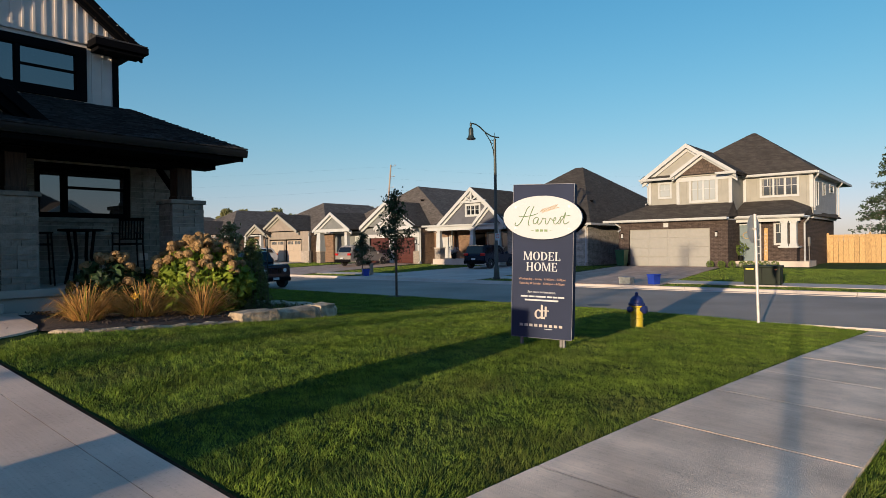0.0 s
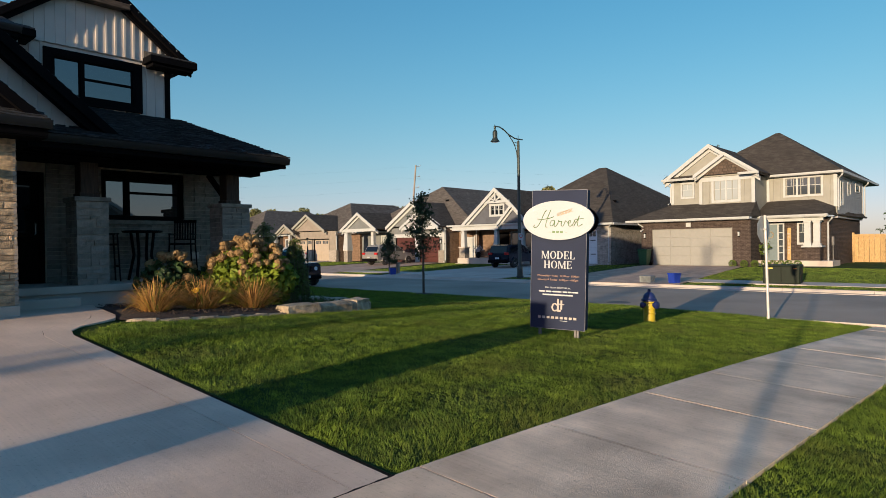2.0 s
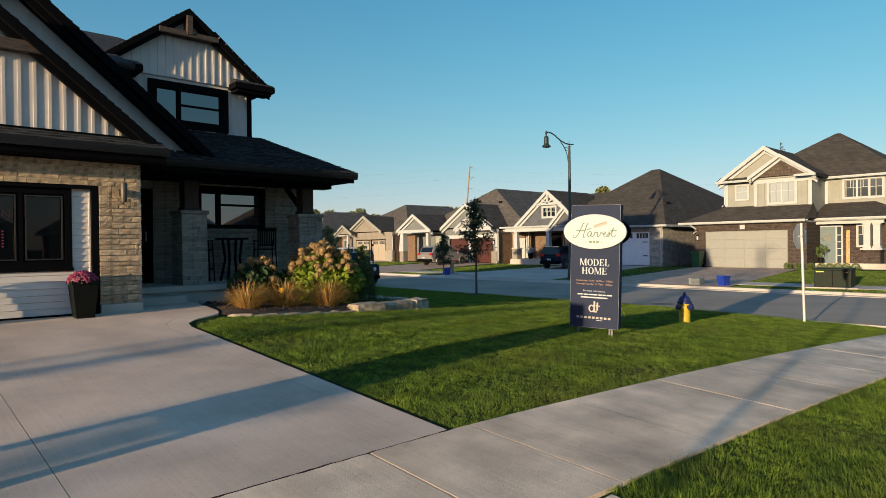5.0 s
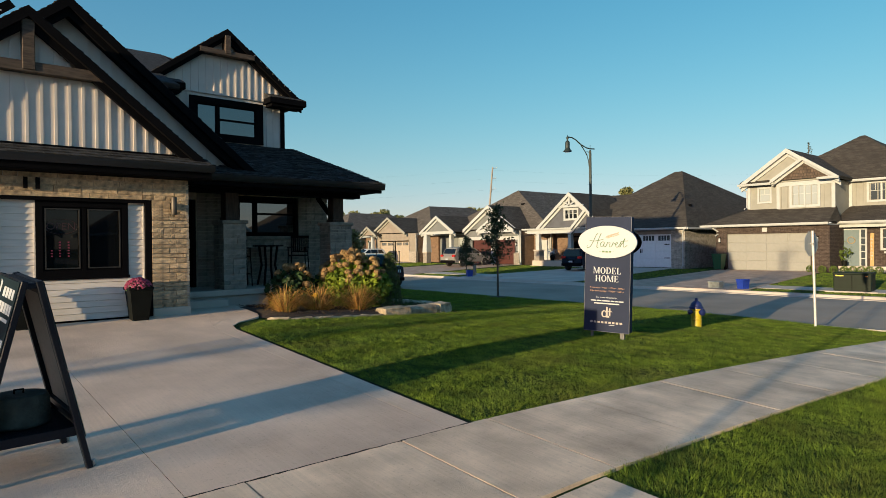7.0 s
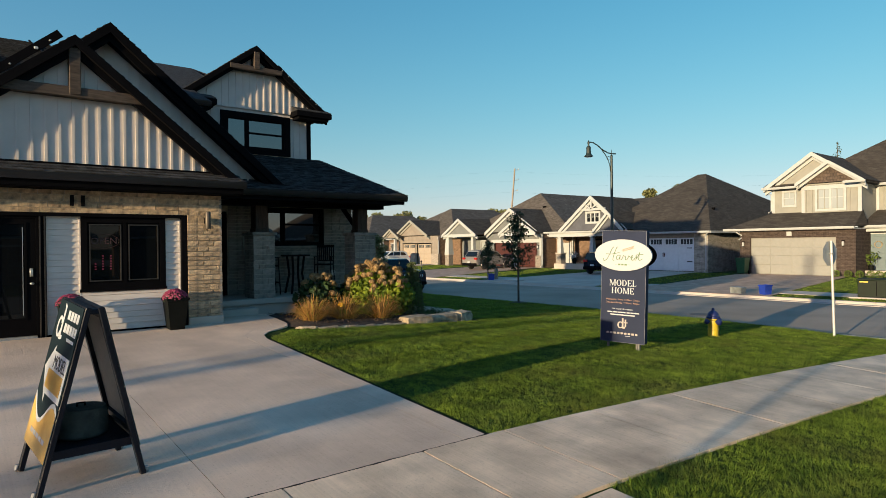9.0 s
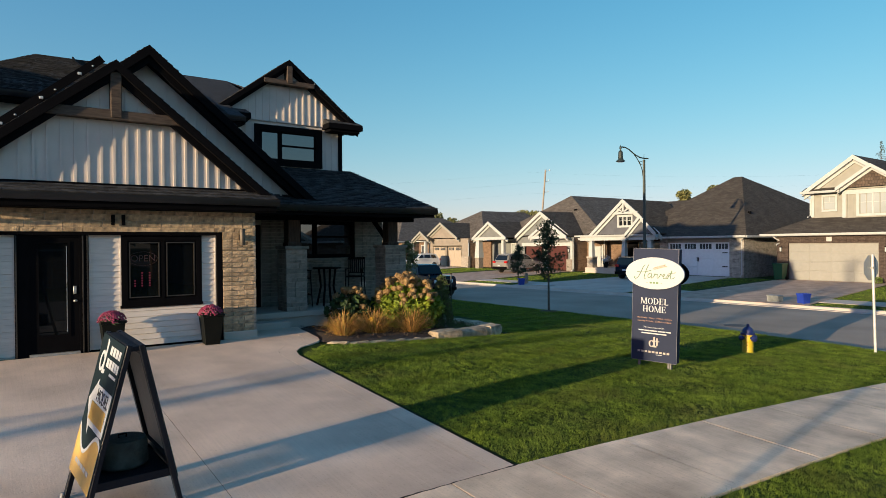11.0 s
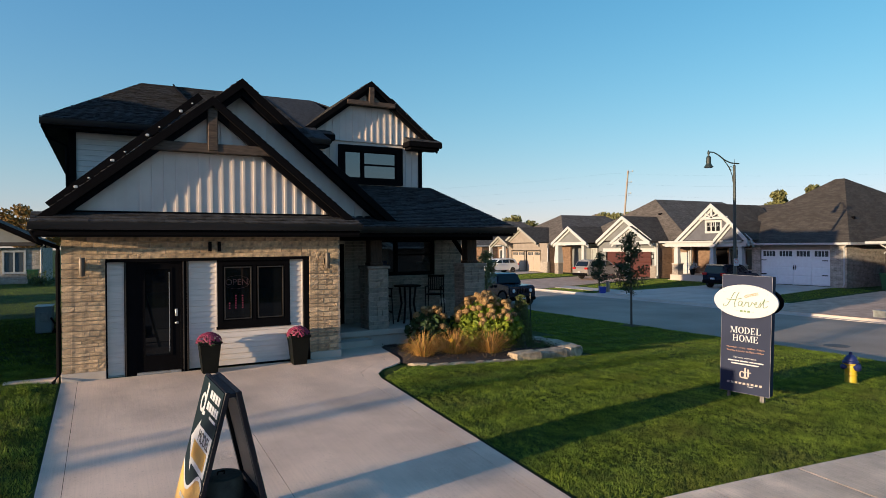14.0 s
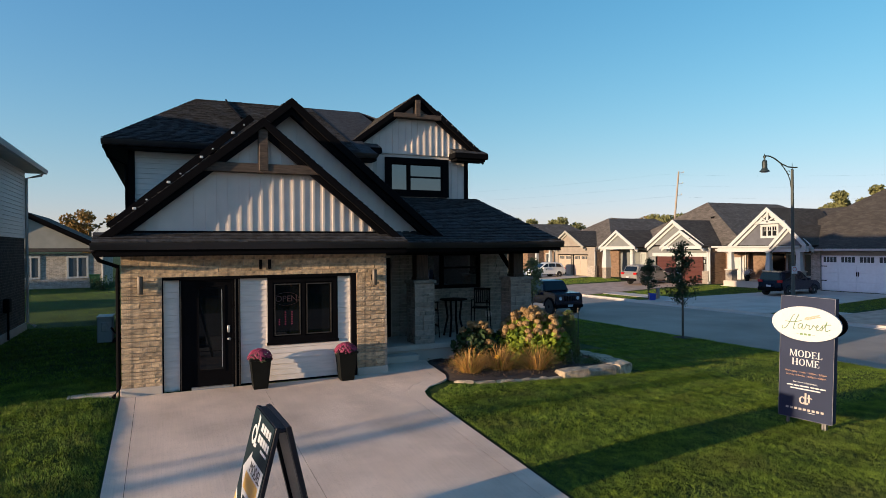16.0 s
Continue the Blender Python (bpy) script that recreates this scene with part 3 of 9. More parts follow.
door = thing("entrance_door", (-3.44, 0.17, 0), "black office door with a full-length dark glass light, closed", "door")
part("frame", Shape().box(-4.1, -3.9, 0.06, 0.16, 0.0, 2.098).box(-3.15, -3.0, 0.06, 0.16, 0.0, 2.098).box(-3.9, -3.15, 0.06, 0.16, 2.06, 2.098), BLACK, door)
part("brickmould", Shape().box(-3.105, -3.085, 0.035, 0.06, 0.0, 2.09).box(-3.035, -3.012, 0.03, 0.06, 0.0, 2.09).box(-4.09, -4.07, 0.03, 0.06, 0.0, 2.09), BEAD, door, "raised edges of the door frame")
leaf = Shape().box(-3.9, -3.77, 0.08, 0.116, 0.05, 2.06).box(-3.3, -3.15, 0.08, 0.116, 0.05, 2.06).box(-3.77, -3.3, 0.08, 0.116, 0.05, 0.34).box(-3.77, -3.3, 0.08, 0.116, 1.97, 2.06)
leaf.box(-3.785, -3.755, 0.07, 0.081, 0.325, 1.985).box(-3.315, -3.285, 0.07, 0.081, 0.325, 1.985).box(-3.755, -3.315, 0.07, 0.081, 0.325, 0.355).box(-3.755, -3.315, 0.07, 0.081, 1.955, 1.985)
leaf_ob = part("leaf", leaf, BLACK, door)
part("glass_light", Shape().box(-3.77, -3.3, 0.092, 0.105, 0.34, 1.97), GLASS, door, "dark door glass")
part("inner_trim", Shape().box(-3.345, -3.335, 0.084, 0.0915, 0.4, 1.9), STEEL, door, "thin bright glazing strip")
part("threshold", Shape().box(-3.9, -3.15, 0.0, 0.115, 0.0, 0.048), STEEL, door, "aluminium threshold")
hw = Shape().box(-3.245, -3.195, 0.055, 0.08, 1.06, 1.2, b=0.008)
hw.tube([(-3.218, 0.08, 0.94), (-3.218, 0.03, 0.94)], 0.017, 10).lathe([(0.018, 0), (0.034, 0.012), (0.034, 0.03), (0.012, 0.045)], 12, (-3.218, 0.02, 0.92))
part("lock_and_knob", hw, STEEL, leaf_ob, "steel keypad lock and knob", smooth=True)


def window_unit(root, x0, x1, z0, z1, y, frame=0.07, bars=(), depth=0.1, mat=None, cross=(), glass=None):
    """A framed window in a wall that faces -y: outer frame, mullions, panes."""
    mat = mat or BLACK
    f = Shape().box(x0, x0 + frame, y - 0.03, y + depth, z0, z1).box(x1 - frame, x1, y - 0.03, y + depth, z0, z1)
    f.box(x0 + frame, x1 - frame, y - 0.03, y + depth, z0, z0 + frame).box(x0 + frame, x1 - frame, y - 0.03, y + depth, z1 - frame, z1)
    part("window_frame", f, mat, root)
    cuts = [x0 + frame] + [c for b in bars for c in (b - 0.03, b + 0.03)] + [x1 - frame]
    for b in bars:
        part("mullion", Shape().box(b - 0.03, b + 0.03, y - 0.02, y + depth, z0 + frame, z1 - frame), mat, root)
    for i in range(0, len(cuts), 2):
        a, b = cuts[i], cuts[i + 1]
        sash = Shape()
        e = 0.03
        for q in ((a, a + e, z0 + frame, z1 - frame), (b - e, b, z0 + frame, z1 - frame), (a + e, b - e, z0 + frame, z0 + frame + e), (a + e, b - e, z1 - frame - e, z1 - frame)):
            sash.box(q[0], q[1], y, y + 0.06, q[2], q[3])
        for ci, cz in cross:
            if ci == i // 2:
                sash.box(a + e, b - e, y, y + 0.06, cz - 0.025, cz + 0.025)
        so = part("sash", sash, mat, root)
        part("pane", Shape().box(a + e, b - e, y + 0.03, y + 0.04, z0 + frame + e, z1 - frame - e), glass or GLASS, so, "reflective window glass")


gw = thing("garage_window", (-1.74, 0.15, 0.7), "black-framed twin casement window in white siding", "window")
window_unit(gw, -2.475, -1.05, 0.8, 2.098, 0.105, frame=0.1, bars=(-1.76,))
for a, b in ((-2.375, -1.79), (-1.73, -1.15)):
    part("sash_bead", Shape().box(a + 0.03, a + 0.05, 0.08, 0.104, 0.93, 1.97).box(b - 0.05, b - 0.03, 0.08, 0.104, 0.93, 1.97).box(a + 0.05, b - 0.05, 0.08, 0.104, 0.93, 0.95).box(a + 0.05, b - 0.05, 0.08, 0.104, 1.95, 1.97), BEAD, gw, "slim dark bead of the casement")
part("sill", Shape().box(-2.5, -1.03, 0.07, 0.16, 0.745, 0.8, b=0.006), BLACK, gw)
pw = thing("porch_window", (2.7, 2.9, 1.6), "black-framed picture window under the porch", "window")
window_unit(pw, 2.12, 3.8, 1.55, 2.56, 2.9, bars=(2.62,), cross=((1, 2.12),), glass=GLASS_SKY)
fd = thing("front_door", (0.66, 2.95, 0.33), "dark front door in the porch corner, closed", "door")
part("frame", Shape().box(0.2, 0.28, 2.88, 3.02, 0.33, 2.42).box(1.04, 1.12, 2.88, 3.02, 0.33, 2.42).box(0.28, 1.04, 2.88, 3.02, 2.34, 2.42), BLACK, fd)
part("leaf", Shape().box(0.28, 1.04, 2.95, 3.0, 0.33, 2.34), BLACK, fd)
part("pane", Shape().box(0.42, 0.9, 2.93, 2.96, 1.2, 2.16), GLASS, fd)
part("handle", Shape().tube([(0.98, 2.95, 1.25), (0.98, 2.9, 1.27), (0.98, 2.9, 1.45), (0.98, 2.95, 1.47)], 0.012, 8), STEEL, fd)

# porch
porch = thing("porch", (2.5, 2, 0), "raised concrete porch with one step down to the walk", "porch", kind="structure")
part("floor_slab", Shape().box(0.0, 4.85, 1.25, 2.86, 0.2, 0.33, b=0.012).box(0.02, 4.8, 1.3, 2.86, -0.4, 0.2), CONCRETE_FAR, porch)
part("step", Shape().box(0.02, 1.11, 0.88, 1.29, -0.2, 0.16, b=0.012), CONCRETE_FAR, porch)


def porch_pillar(x0, x1, y0, y1):
    root = thing("porch_pillar", (x0, y0, 0.33), "stone porch pillar with a dark timber post on top", "pillar", group="porch pillars")
    core = part("stone_base", Shape().box(x0 + 0.02, x1 - 0.02, y0 + 0.02, y1 - 0.02, 0.33, 1.8), MORTAR, root, "grey ledgestone base")
    ls, cs = (0.14, 0.22, 0.32, 0.44), (0.07, 0.1, 0.13)
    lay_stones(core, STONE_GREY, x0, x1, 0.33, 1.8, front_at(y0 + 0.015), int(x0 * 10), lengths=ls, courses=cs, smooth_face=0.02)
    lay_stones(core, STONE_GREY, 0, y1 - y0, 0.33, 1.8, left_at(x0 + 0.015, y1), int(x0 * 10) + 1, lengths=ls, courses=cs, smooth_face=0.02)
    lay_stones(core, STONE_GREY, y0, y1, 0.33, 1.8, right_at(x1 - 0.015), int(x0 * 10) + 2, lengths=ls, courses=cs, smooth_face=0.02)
    part("cap", Shape().box(x0 - 0.04, x1 + 0.04, y0 - 0.04, y1 + 0.04, 1.8, 1.88, b=0.01), STONE_GREY, root, "cut stone cap")
    c, d = (x0 + x1) / 2, (y0 + y1) / 2
    part("post", Shape().box(c - 0.15, c + 0.15, d - 0.15, d + 0.15, 1.88, 2.6, b=0.01).box(c - 0.17, c + 0.17, d - 0.17, d + 0.17, 1.88, 1.96, b=0.01), TIMBER, root, "dark-stained timber post")
    return root


porch_pillar(1.2, 1.72, 1.36, 1.92)
porch_pillar(3.99, 4.62, 1.52, 2.06)
part("beam", Shape().box(0.0, 4.85, 1.45, 1.85, 2.5, 2.66), BLACK, house, "black porch beam")
part("knee_brace", Shape().box(-0.04, 0.04, 0, 0.75, -0.05, 0.05, pose(4.3, 2.1, 2.12, 38)), BLACK, house)

# eaves, soffits and gutters
SOFFIT = Shape().box(-5.45, 0.3, -0.4, 0.1, 2.56, 2.61).box(0.02, 4.95, 0.66, 3.0, 2.6, 2.66).box(4.5, 4.98, 3.0, 15, 2.6, 2.66)
part("soffit", SOFFIT, BLACK, house)


def gutter(x0, x1, y, z):
    """A black eaves trough that faces -y, with its front roll and lip."""
    poly = [(0, 0), (-0.09, 0), (-0.105, 0.04), (-0.12, 0.09), (-0.125, 0.125), (-0.115, 0.125), (-0.10, 0.05), (-0.085, 0.012), (0, 0.012)]
    return Shape().prism(poly, x1 - x0, Matrix.Translation((x0, y, z)) @ Matrix(((0, 1, 0, 0), (1, 0, 0, 0), (0, 0, 1, 0), (0, 0, 0, 1))))


part("gutter", gutter(-5.52, 0.34, -0.4, 2.68), SATIN, house)
part("fascia", Shape().box(-5.45, 0.3, -0.42, -0.38, 2.58, 2.8), BLACK, house)
part("gutter", gutter(0.3, 4.98, 0.62, 2.66), SATIN, house)
part("fascia", Shape().box(0.3, 4.93, 0.6, 0.64, 2.58, 2.78), BLACK, house)
part("fascia", Shape().box(4.9, 4.95, 0.62, 15, 2.6, 2.78), BLACK, house)


def shingles(parent, a, b, c, d, name="shingle", joined=True, tab=0.3, course=0.14, seed=0, lift=0.02, cap=300):
    """Courses of asphalt shingles over a roof face with eave a to b and ridge d to c."""
    a, b, c, d = map(Vector, (a, b, c, d))
    r = random.Random(seed)
    up = (b - a).cross(d - a).normalized()
    if up.z < 0:
        up = -up
    rows = max(1, int(((d + c) / 2 - (a + b) / 2).length / course))
    out = Shape()
    for i in range(rows):
        t0, t1 = i / rows, min(1.0, (i + 1.12) / rows)
        p0, p1, q0, q1 = a.lerp(d, t0), b.lerp(c, t0), a.lerp(d, t1), b.lerp(c, t1)
        length = (p1 - p0).length
        k = -r.random() * tab
        while k < length:
            w2 = tab * r.choice((0.5, 0.75, 1.0, 1.25))
            s0, s1 = max(0, k) / max(length, 1e-6), min(1.0, (k + w2 - 0.006) / max(length, 1e-6))
            if s1 > s0 + 0.001:
                h = lift * r.uniform(0.7, 1.5)
                v0, v1, v2, v3 = p0.lerp(p1, s0), p0.lerp(p1, s1), q0.lerp(q1, s1), q0.lerp(q1, s0)
                out.add([v0, v1, v0 + up * h, v1 + up * h, v2 + up * 0.002, v3 + up * 0.002], [(0, 1, 3, 2), (2, 3, 4, 5), (0, 2, 5), (1, 4, 3)])
            k += w2
    ob = part("shingles", out, SHINGLE, parent, "charcoal asphalt shingles")
    return tagged(ob, kind="stuff")


ROOF = Shape()
# garage skirt roof and the two front gables
ROOF.plate([(-5.5, -0.45, 2.8), (0.32, -0.45, 2.8), (0.32, 0.0, 3.0), (-5.5, 0.0, 3.0)], 0.04)
skirt = part("skirt_roof", ROOF, SHINGLE, house)
shingles(skirt, (-5.5, -0.47, 2.805), (0.32, -0.47, 2.805), (0.32, -0.03, 3.0), (-5.5, -0.03, 3.0), seed=1)


def gable(cx, peak, half, drop, y_face, y_back, name, wall_y, wall_z0, board=0.2, batten_to=None, width_fascia=0.24):
    """A front gable: roof planes to y_back, stepped black rake boards, board-and-batten wall."""
    slope = drop / half
    roof = Shape()
    for s in (-1, 1):
        roof.plate([(cx, y_face, peak), (cx + s * half, y_face, peak - drop), (cx + s * half, y_back, peak - drop), (cx, y_back, peak)], 0.06)
    rob = part("gable_roof", roof, SHINGLE, house, "charcoal shingle gable roof")
    for s in (-1, 1):
        if s > 0:
            shingles(rob, (cx + s * half, y_face - 0.02, peak - drop + 0.003), (cx + s * half, y_back, peak - drop + 0.003), (cx, y_back, peak + 0.003), (cx, y_face - 0.02, peak + 0.003), seed=int(peak * 10))
        else:
            shingles(rob, (cx + s * half, y_back, peak - drop + 0.003), (cx + s * half, y_face - 0.02, peak - drop + 0.003), (cx, y_face - 0.02, peak + 0.003), (cx, y_back, peak + 0.003), seed=int(peak * 10) + 1)
        k = width_fascia / math.cos(math.atan(slope))
        for off, y0, y1, k0, k1 in ((0, y_face - 0.03, y_face + 0.06, -0.01, k * 0.55), (0, y_face + 0.06, y_face + 0.14, 0.02, k), (0, y_face + 0.14, wall_y, k * 0.72, k * 0.86)):
            poly = [(cx, peak - k0), (cx + s * half, peak - drop - k0), (cx + s * half, peak - drop - k1), (cx, peak - k1)]
            part("rake_board", Shape().prism(poly, y1 - y0, Matrix.Translation((0, y0, 0))), BLACK, house)
    k = width_fascia / math.cos(math.atan(slope)) * 0.8
    zt, hw2 = peak - k, (peak - k - wall_z0) / slope
    wall = part("gable_wall", Shape().prism([(cx, zt), (cx + hw2, wall_z0), (cx - hw2, wall_z0)], 0.12, Matrix.Translation((0, wall_y, 0))), BOARD, house, "pale grey board-and-batten siding")
    x = cx - hw2 + 0.14
    while x < cx + hw2 - 0.05:
        z1 = zt - abs(x - cx) * slope - 0.03
        if z1 > wall_z0 + 0.05:
            part("batten", Shape().box(x - 0.022, x + 0.022, wall_y - 0.02, wall_y, wall_z0 + 0.01, z1), BOARD, wall)
        x += 0.205
    return wall


gable(-2.57, 5.22, 2.86, 2.34, -0.24, 6.0, "garage_gable", -0.02, 3.0)
gable(-1.8, 5.93, 3.57, 3.0, 0.92, 7.0, "entry_gable", 1.3, 2.6, width_fascia=0.26)
gable(2.67, 7.3, 2.27, 1.72, 4.68, 9.8, "bay_gable", 4.9, 5.5, width_fascia=0.22)
# king posts and collar beams
part("king_post", Shape().box(-2.66, -2.48, -0.22, -0.03, 4.2, 5.02, b=0.012), TIMBER_GREY, house, "weathered timber king post")
part("collar_beam", Shape().box(-3.75, -1.4, -0.2, -0.03, 4.16, 4.34, b=0.012), TIMBER_GREY, house, "weathered timber collar beam")
part("king_post", Shape().box(2.59, 2.75, 4.62, 4.9, 6.62, 7.12, b=0.012), TIMBER_GREY, house)
part("collar_beam", Shape().box(1.9, 3.44, 4.64, 4.9, 6.56, 6.7, b=0.012), TIMBER_GREY, house)
part("drip_flashing", Shape().box(-5.0, -0.15, -0.05, -0.02, 2.99, 3.03), BLACK, house)

# bay with its window
bay = part("bay_wall", Shape().box(0.95, 1.72, 4.95, 5.1, 3.6, 5.52).box(1.72, 3.76, 4.95, 5.1, 3.6, 4.25).box(1.72, 3.76, 4.95, 5.1, 5.38, 5.52).box(3.76, 4.42, 4.95, 5.1, 3.6, 5.52).box(4.3, 4.42, 5.1, 15, 3.6, 5.6).box(0.95, 1.05, 5.1, 9, 3.6, 5.6), BOARD, house, "pale grey board-and-batten siding")
for i in range(17):
    x = 1.05 + 0.205 * i
    if not 1.68 < x < 3.8:
        part("batten", Shape().box(x - 0.022, x + 0.022, 4.93, 4.95, 3.9, 5.5), BOARD, bay)
part("corner_trim", Shape().box(4.33, 4.46, 4.9, 5.05, 3.9, 5.56), BLACK, house)
bw = thing("bay_window", (2.7, 5, 4.25), "black-trimmed upper window with a side casement", "window")
part("casing", Shape().box(1.7, 1.84, 4.88, 4.96, 4.23, 5.4).box(3.62, 3.78, 4.88, 4.96, 4.23, 5.4).box(1.84, 3.62, 4.88, 4.96, 4.23, 4.36).box(1.84, 3.62, 4.88, 4.96, 5.27, 5.4), BLACK, bw, "wide black casing")
window_unit(bw, 1.84, 3.62, 4.36, 5.27, 4.92, frame=0.05, bars=(2.46,), cross=((1, 4.83),), glass=GLASS_SKY)


def eave_return(x0, x1, y0, y1, z):
    part("return_shingles", Shape().prism([(y0, z), (y1, z), (y1, z + 0.2), (y0, z + 0.02)], x1 - x0 - 0.04, Matrix.Translation((x0 + 0.02, 0, 0)) @ Matrix(((0, 1, 0, 0), (1, 0, 0, 0), (0, 0, 1, 0), (0, 0, 0, 1)))), SHINGLE, house, "small shingled slope over the return")
    return part("eave_return", Shape().box(x0, x1, y0, y1, z - 0.16, z - 0.002, b=0.01).box(x0 + 0.08, x1 - 0.08, y0 + 0.07, y1, z - 0.24, z - 0.161, b=0.01), BLACK, house, "black boxed eave return")


eave_return(3.8, 4.96, 4.46, 4.94, 5.58)
eave_return(0.42, 1.46, 4.46, 4.94, 5.58)

# porch roof
top_l, top_r = (0.2, 4.96, 4.2), (4.8, 5.1, 4.22)
PORCH_ROOF = Shape().plate([(0.2, 0.5, 2.79), (4.97, 0.5, 2.79), top_r, top_l], 0.05).plate([(4.97, 0.5, 2.79), (4.97, 15, 2.79), (4.8, 15, 4.2), top_r], 0.05)
pr = part("porch_roof", PORCH_ROOF, SHINGLE, house, "charcoal shingle porch roof")
shingles(pr, (0.2, 0.48, 2.795), (4.97, 0.48, 2.795), (4.8, 5.05, 4.225), (0.2, 4.95, 4.205), seed=5)

# upper floor and hipped main roof
up_wall = part("upper_wall", Shape().box(-5.06, 0.95, 3.75, 3.9, 2.9, 5.2).box(-5.06, -4.92, 3.9, 15, 2.6, 5.2), VINYL, house, "white lap siding of the upper floor")
k = 3.0
while k < 5.16:
    part("siding_board", Shape().prism([(0, 0), (-0.018, 0.004), (-0.004, 0.125), (0, 0.125)], 5.3, Matrix.Translation((-4.95, 3.75, k)) @ Matrix(((0, 1, 0, 0), (1, 0, 0, 0), (0, 0, 1, 0), (0, 0, 0, 1)))), VINYL, up_wall)
    k += 0.125
part("corner_trim", Shape().box(-5.1, -4.95, 3.68, 3.85, 2.9, 5.2), BLACK, house)
E1, E2, R1, R2 = (-5.6, 3.3, 5.22), (4.95, 3.3, 5.22), (-3.28, 9.5, 7.68), (2.3, 9.5, 7.7)
B1, B2 = (-5.6, 15.7, 5.22), (4.95, 15.7, 5.22)
main = Shape().plate([E1, (0.5, 3.3, 5.22), (0.5, 9.5, 7.69), R1], 0.06).plate([E1, R1, B1], 0.06).plate([B1, R1, R2, B2], 0.06)
main.plate([(4.95, 4.6, 5.55), (4.95, 15.7, 5.22), R2], 0.06).plate([(0.5, 3.3, 5.22), (0.93, 3.3, 5.22), (0.93, 9.5, 7.69), (0.5, 9.5, 7.69)], 0.06).plate([(0.93, 5.0, 5.897), (2.2, 5.2, 5.977), R2, (0.93, 9.5, 7.69)], 0.06)
mr = part("main_roof", main, SHINGLE, house, "charcoal shingle hipped roof")
shingles(mr, (-5.62, 3.28, 5.225), (0.5, 3.28, 5.225), (0.5, 9.5, 7.695), (-3.28, 9.5, 7.685), seed=6)
part("eave", Shape().box(-5.6, 0.9, 3.28, 3.75, 5.02, 5.2).box(-5.6, -5.06, 3.75, 15.7, 5.02, 5.2), BLACK, house, "black fascia and soffit")
part("gutter", gutter(-5.62, 0.9, 3.32, 5.08), SATIN, house)
part("downpipe", Shape().tube([(-5.55, 3.4, 5.05), (-5.5, 3.6, 4.85), (-5.14, 3.8, 4.7), (-5.12, 3.8, 2.6)], 0.035, 8), BLACK, house)
part("downpipe", Shape().tube([(-5.48, -0.4, 2.66), (-5.4, -0.3, 2.5), (-5.12, -0.02, 2.38), (-5.13, 0.05, 2.2), (-5.13, 0.05, 0.15), (-5.2, -0.15, 0.05)], 0.036, 8), BLACK, house)
part("back_wall", Shape().box(-5.06, 4.5, 14.8, 15, -0.3, 5.2), VINYL, house)
part("ceiling", Shape().box(-4.9, 4.3, 3.1, 14.8, 2.7, 2.8), SLATE_BOX, house)


def sconce(x, z):
    root = thing("wall_sconce", (x, 0, z), "slim bronze up-and-down wall lantern on the stone", "wall lamp", group="garage sconces")
    part("shade", Shape().lathe([(0.048, -0.165), (0.052, -0.155), (0.052, 0.155), (0.048, 0.165)], 16, (x, -0.1, z)), BRONZE, root, smooth=True)
    part("bracket", Shape().box(x - 0.045, x + 0.045, -0.06, 0.0, z - 0.06, z + 0.06, b=0.005), BLACK, root)


sconce(-4.76, 2.03)
sconce(-0.3, 2.06)
# house number, kept as plain bars
hn = thing("house_number", (-2.6, -0.03, 2.35), "two dark metal house digits shown as bars", "house number")
for x in (-2.62, -2.45):
    part("bar", Shape().box(x - 0.03, x + 0.03, -0.045, -0.02, 2.28, 2.47), BLACK, hn)


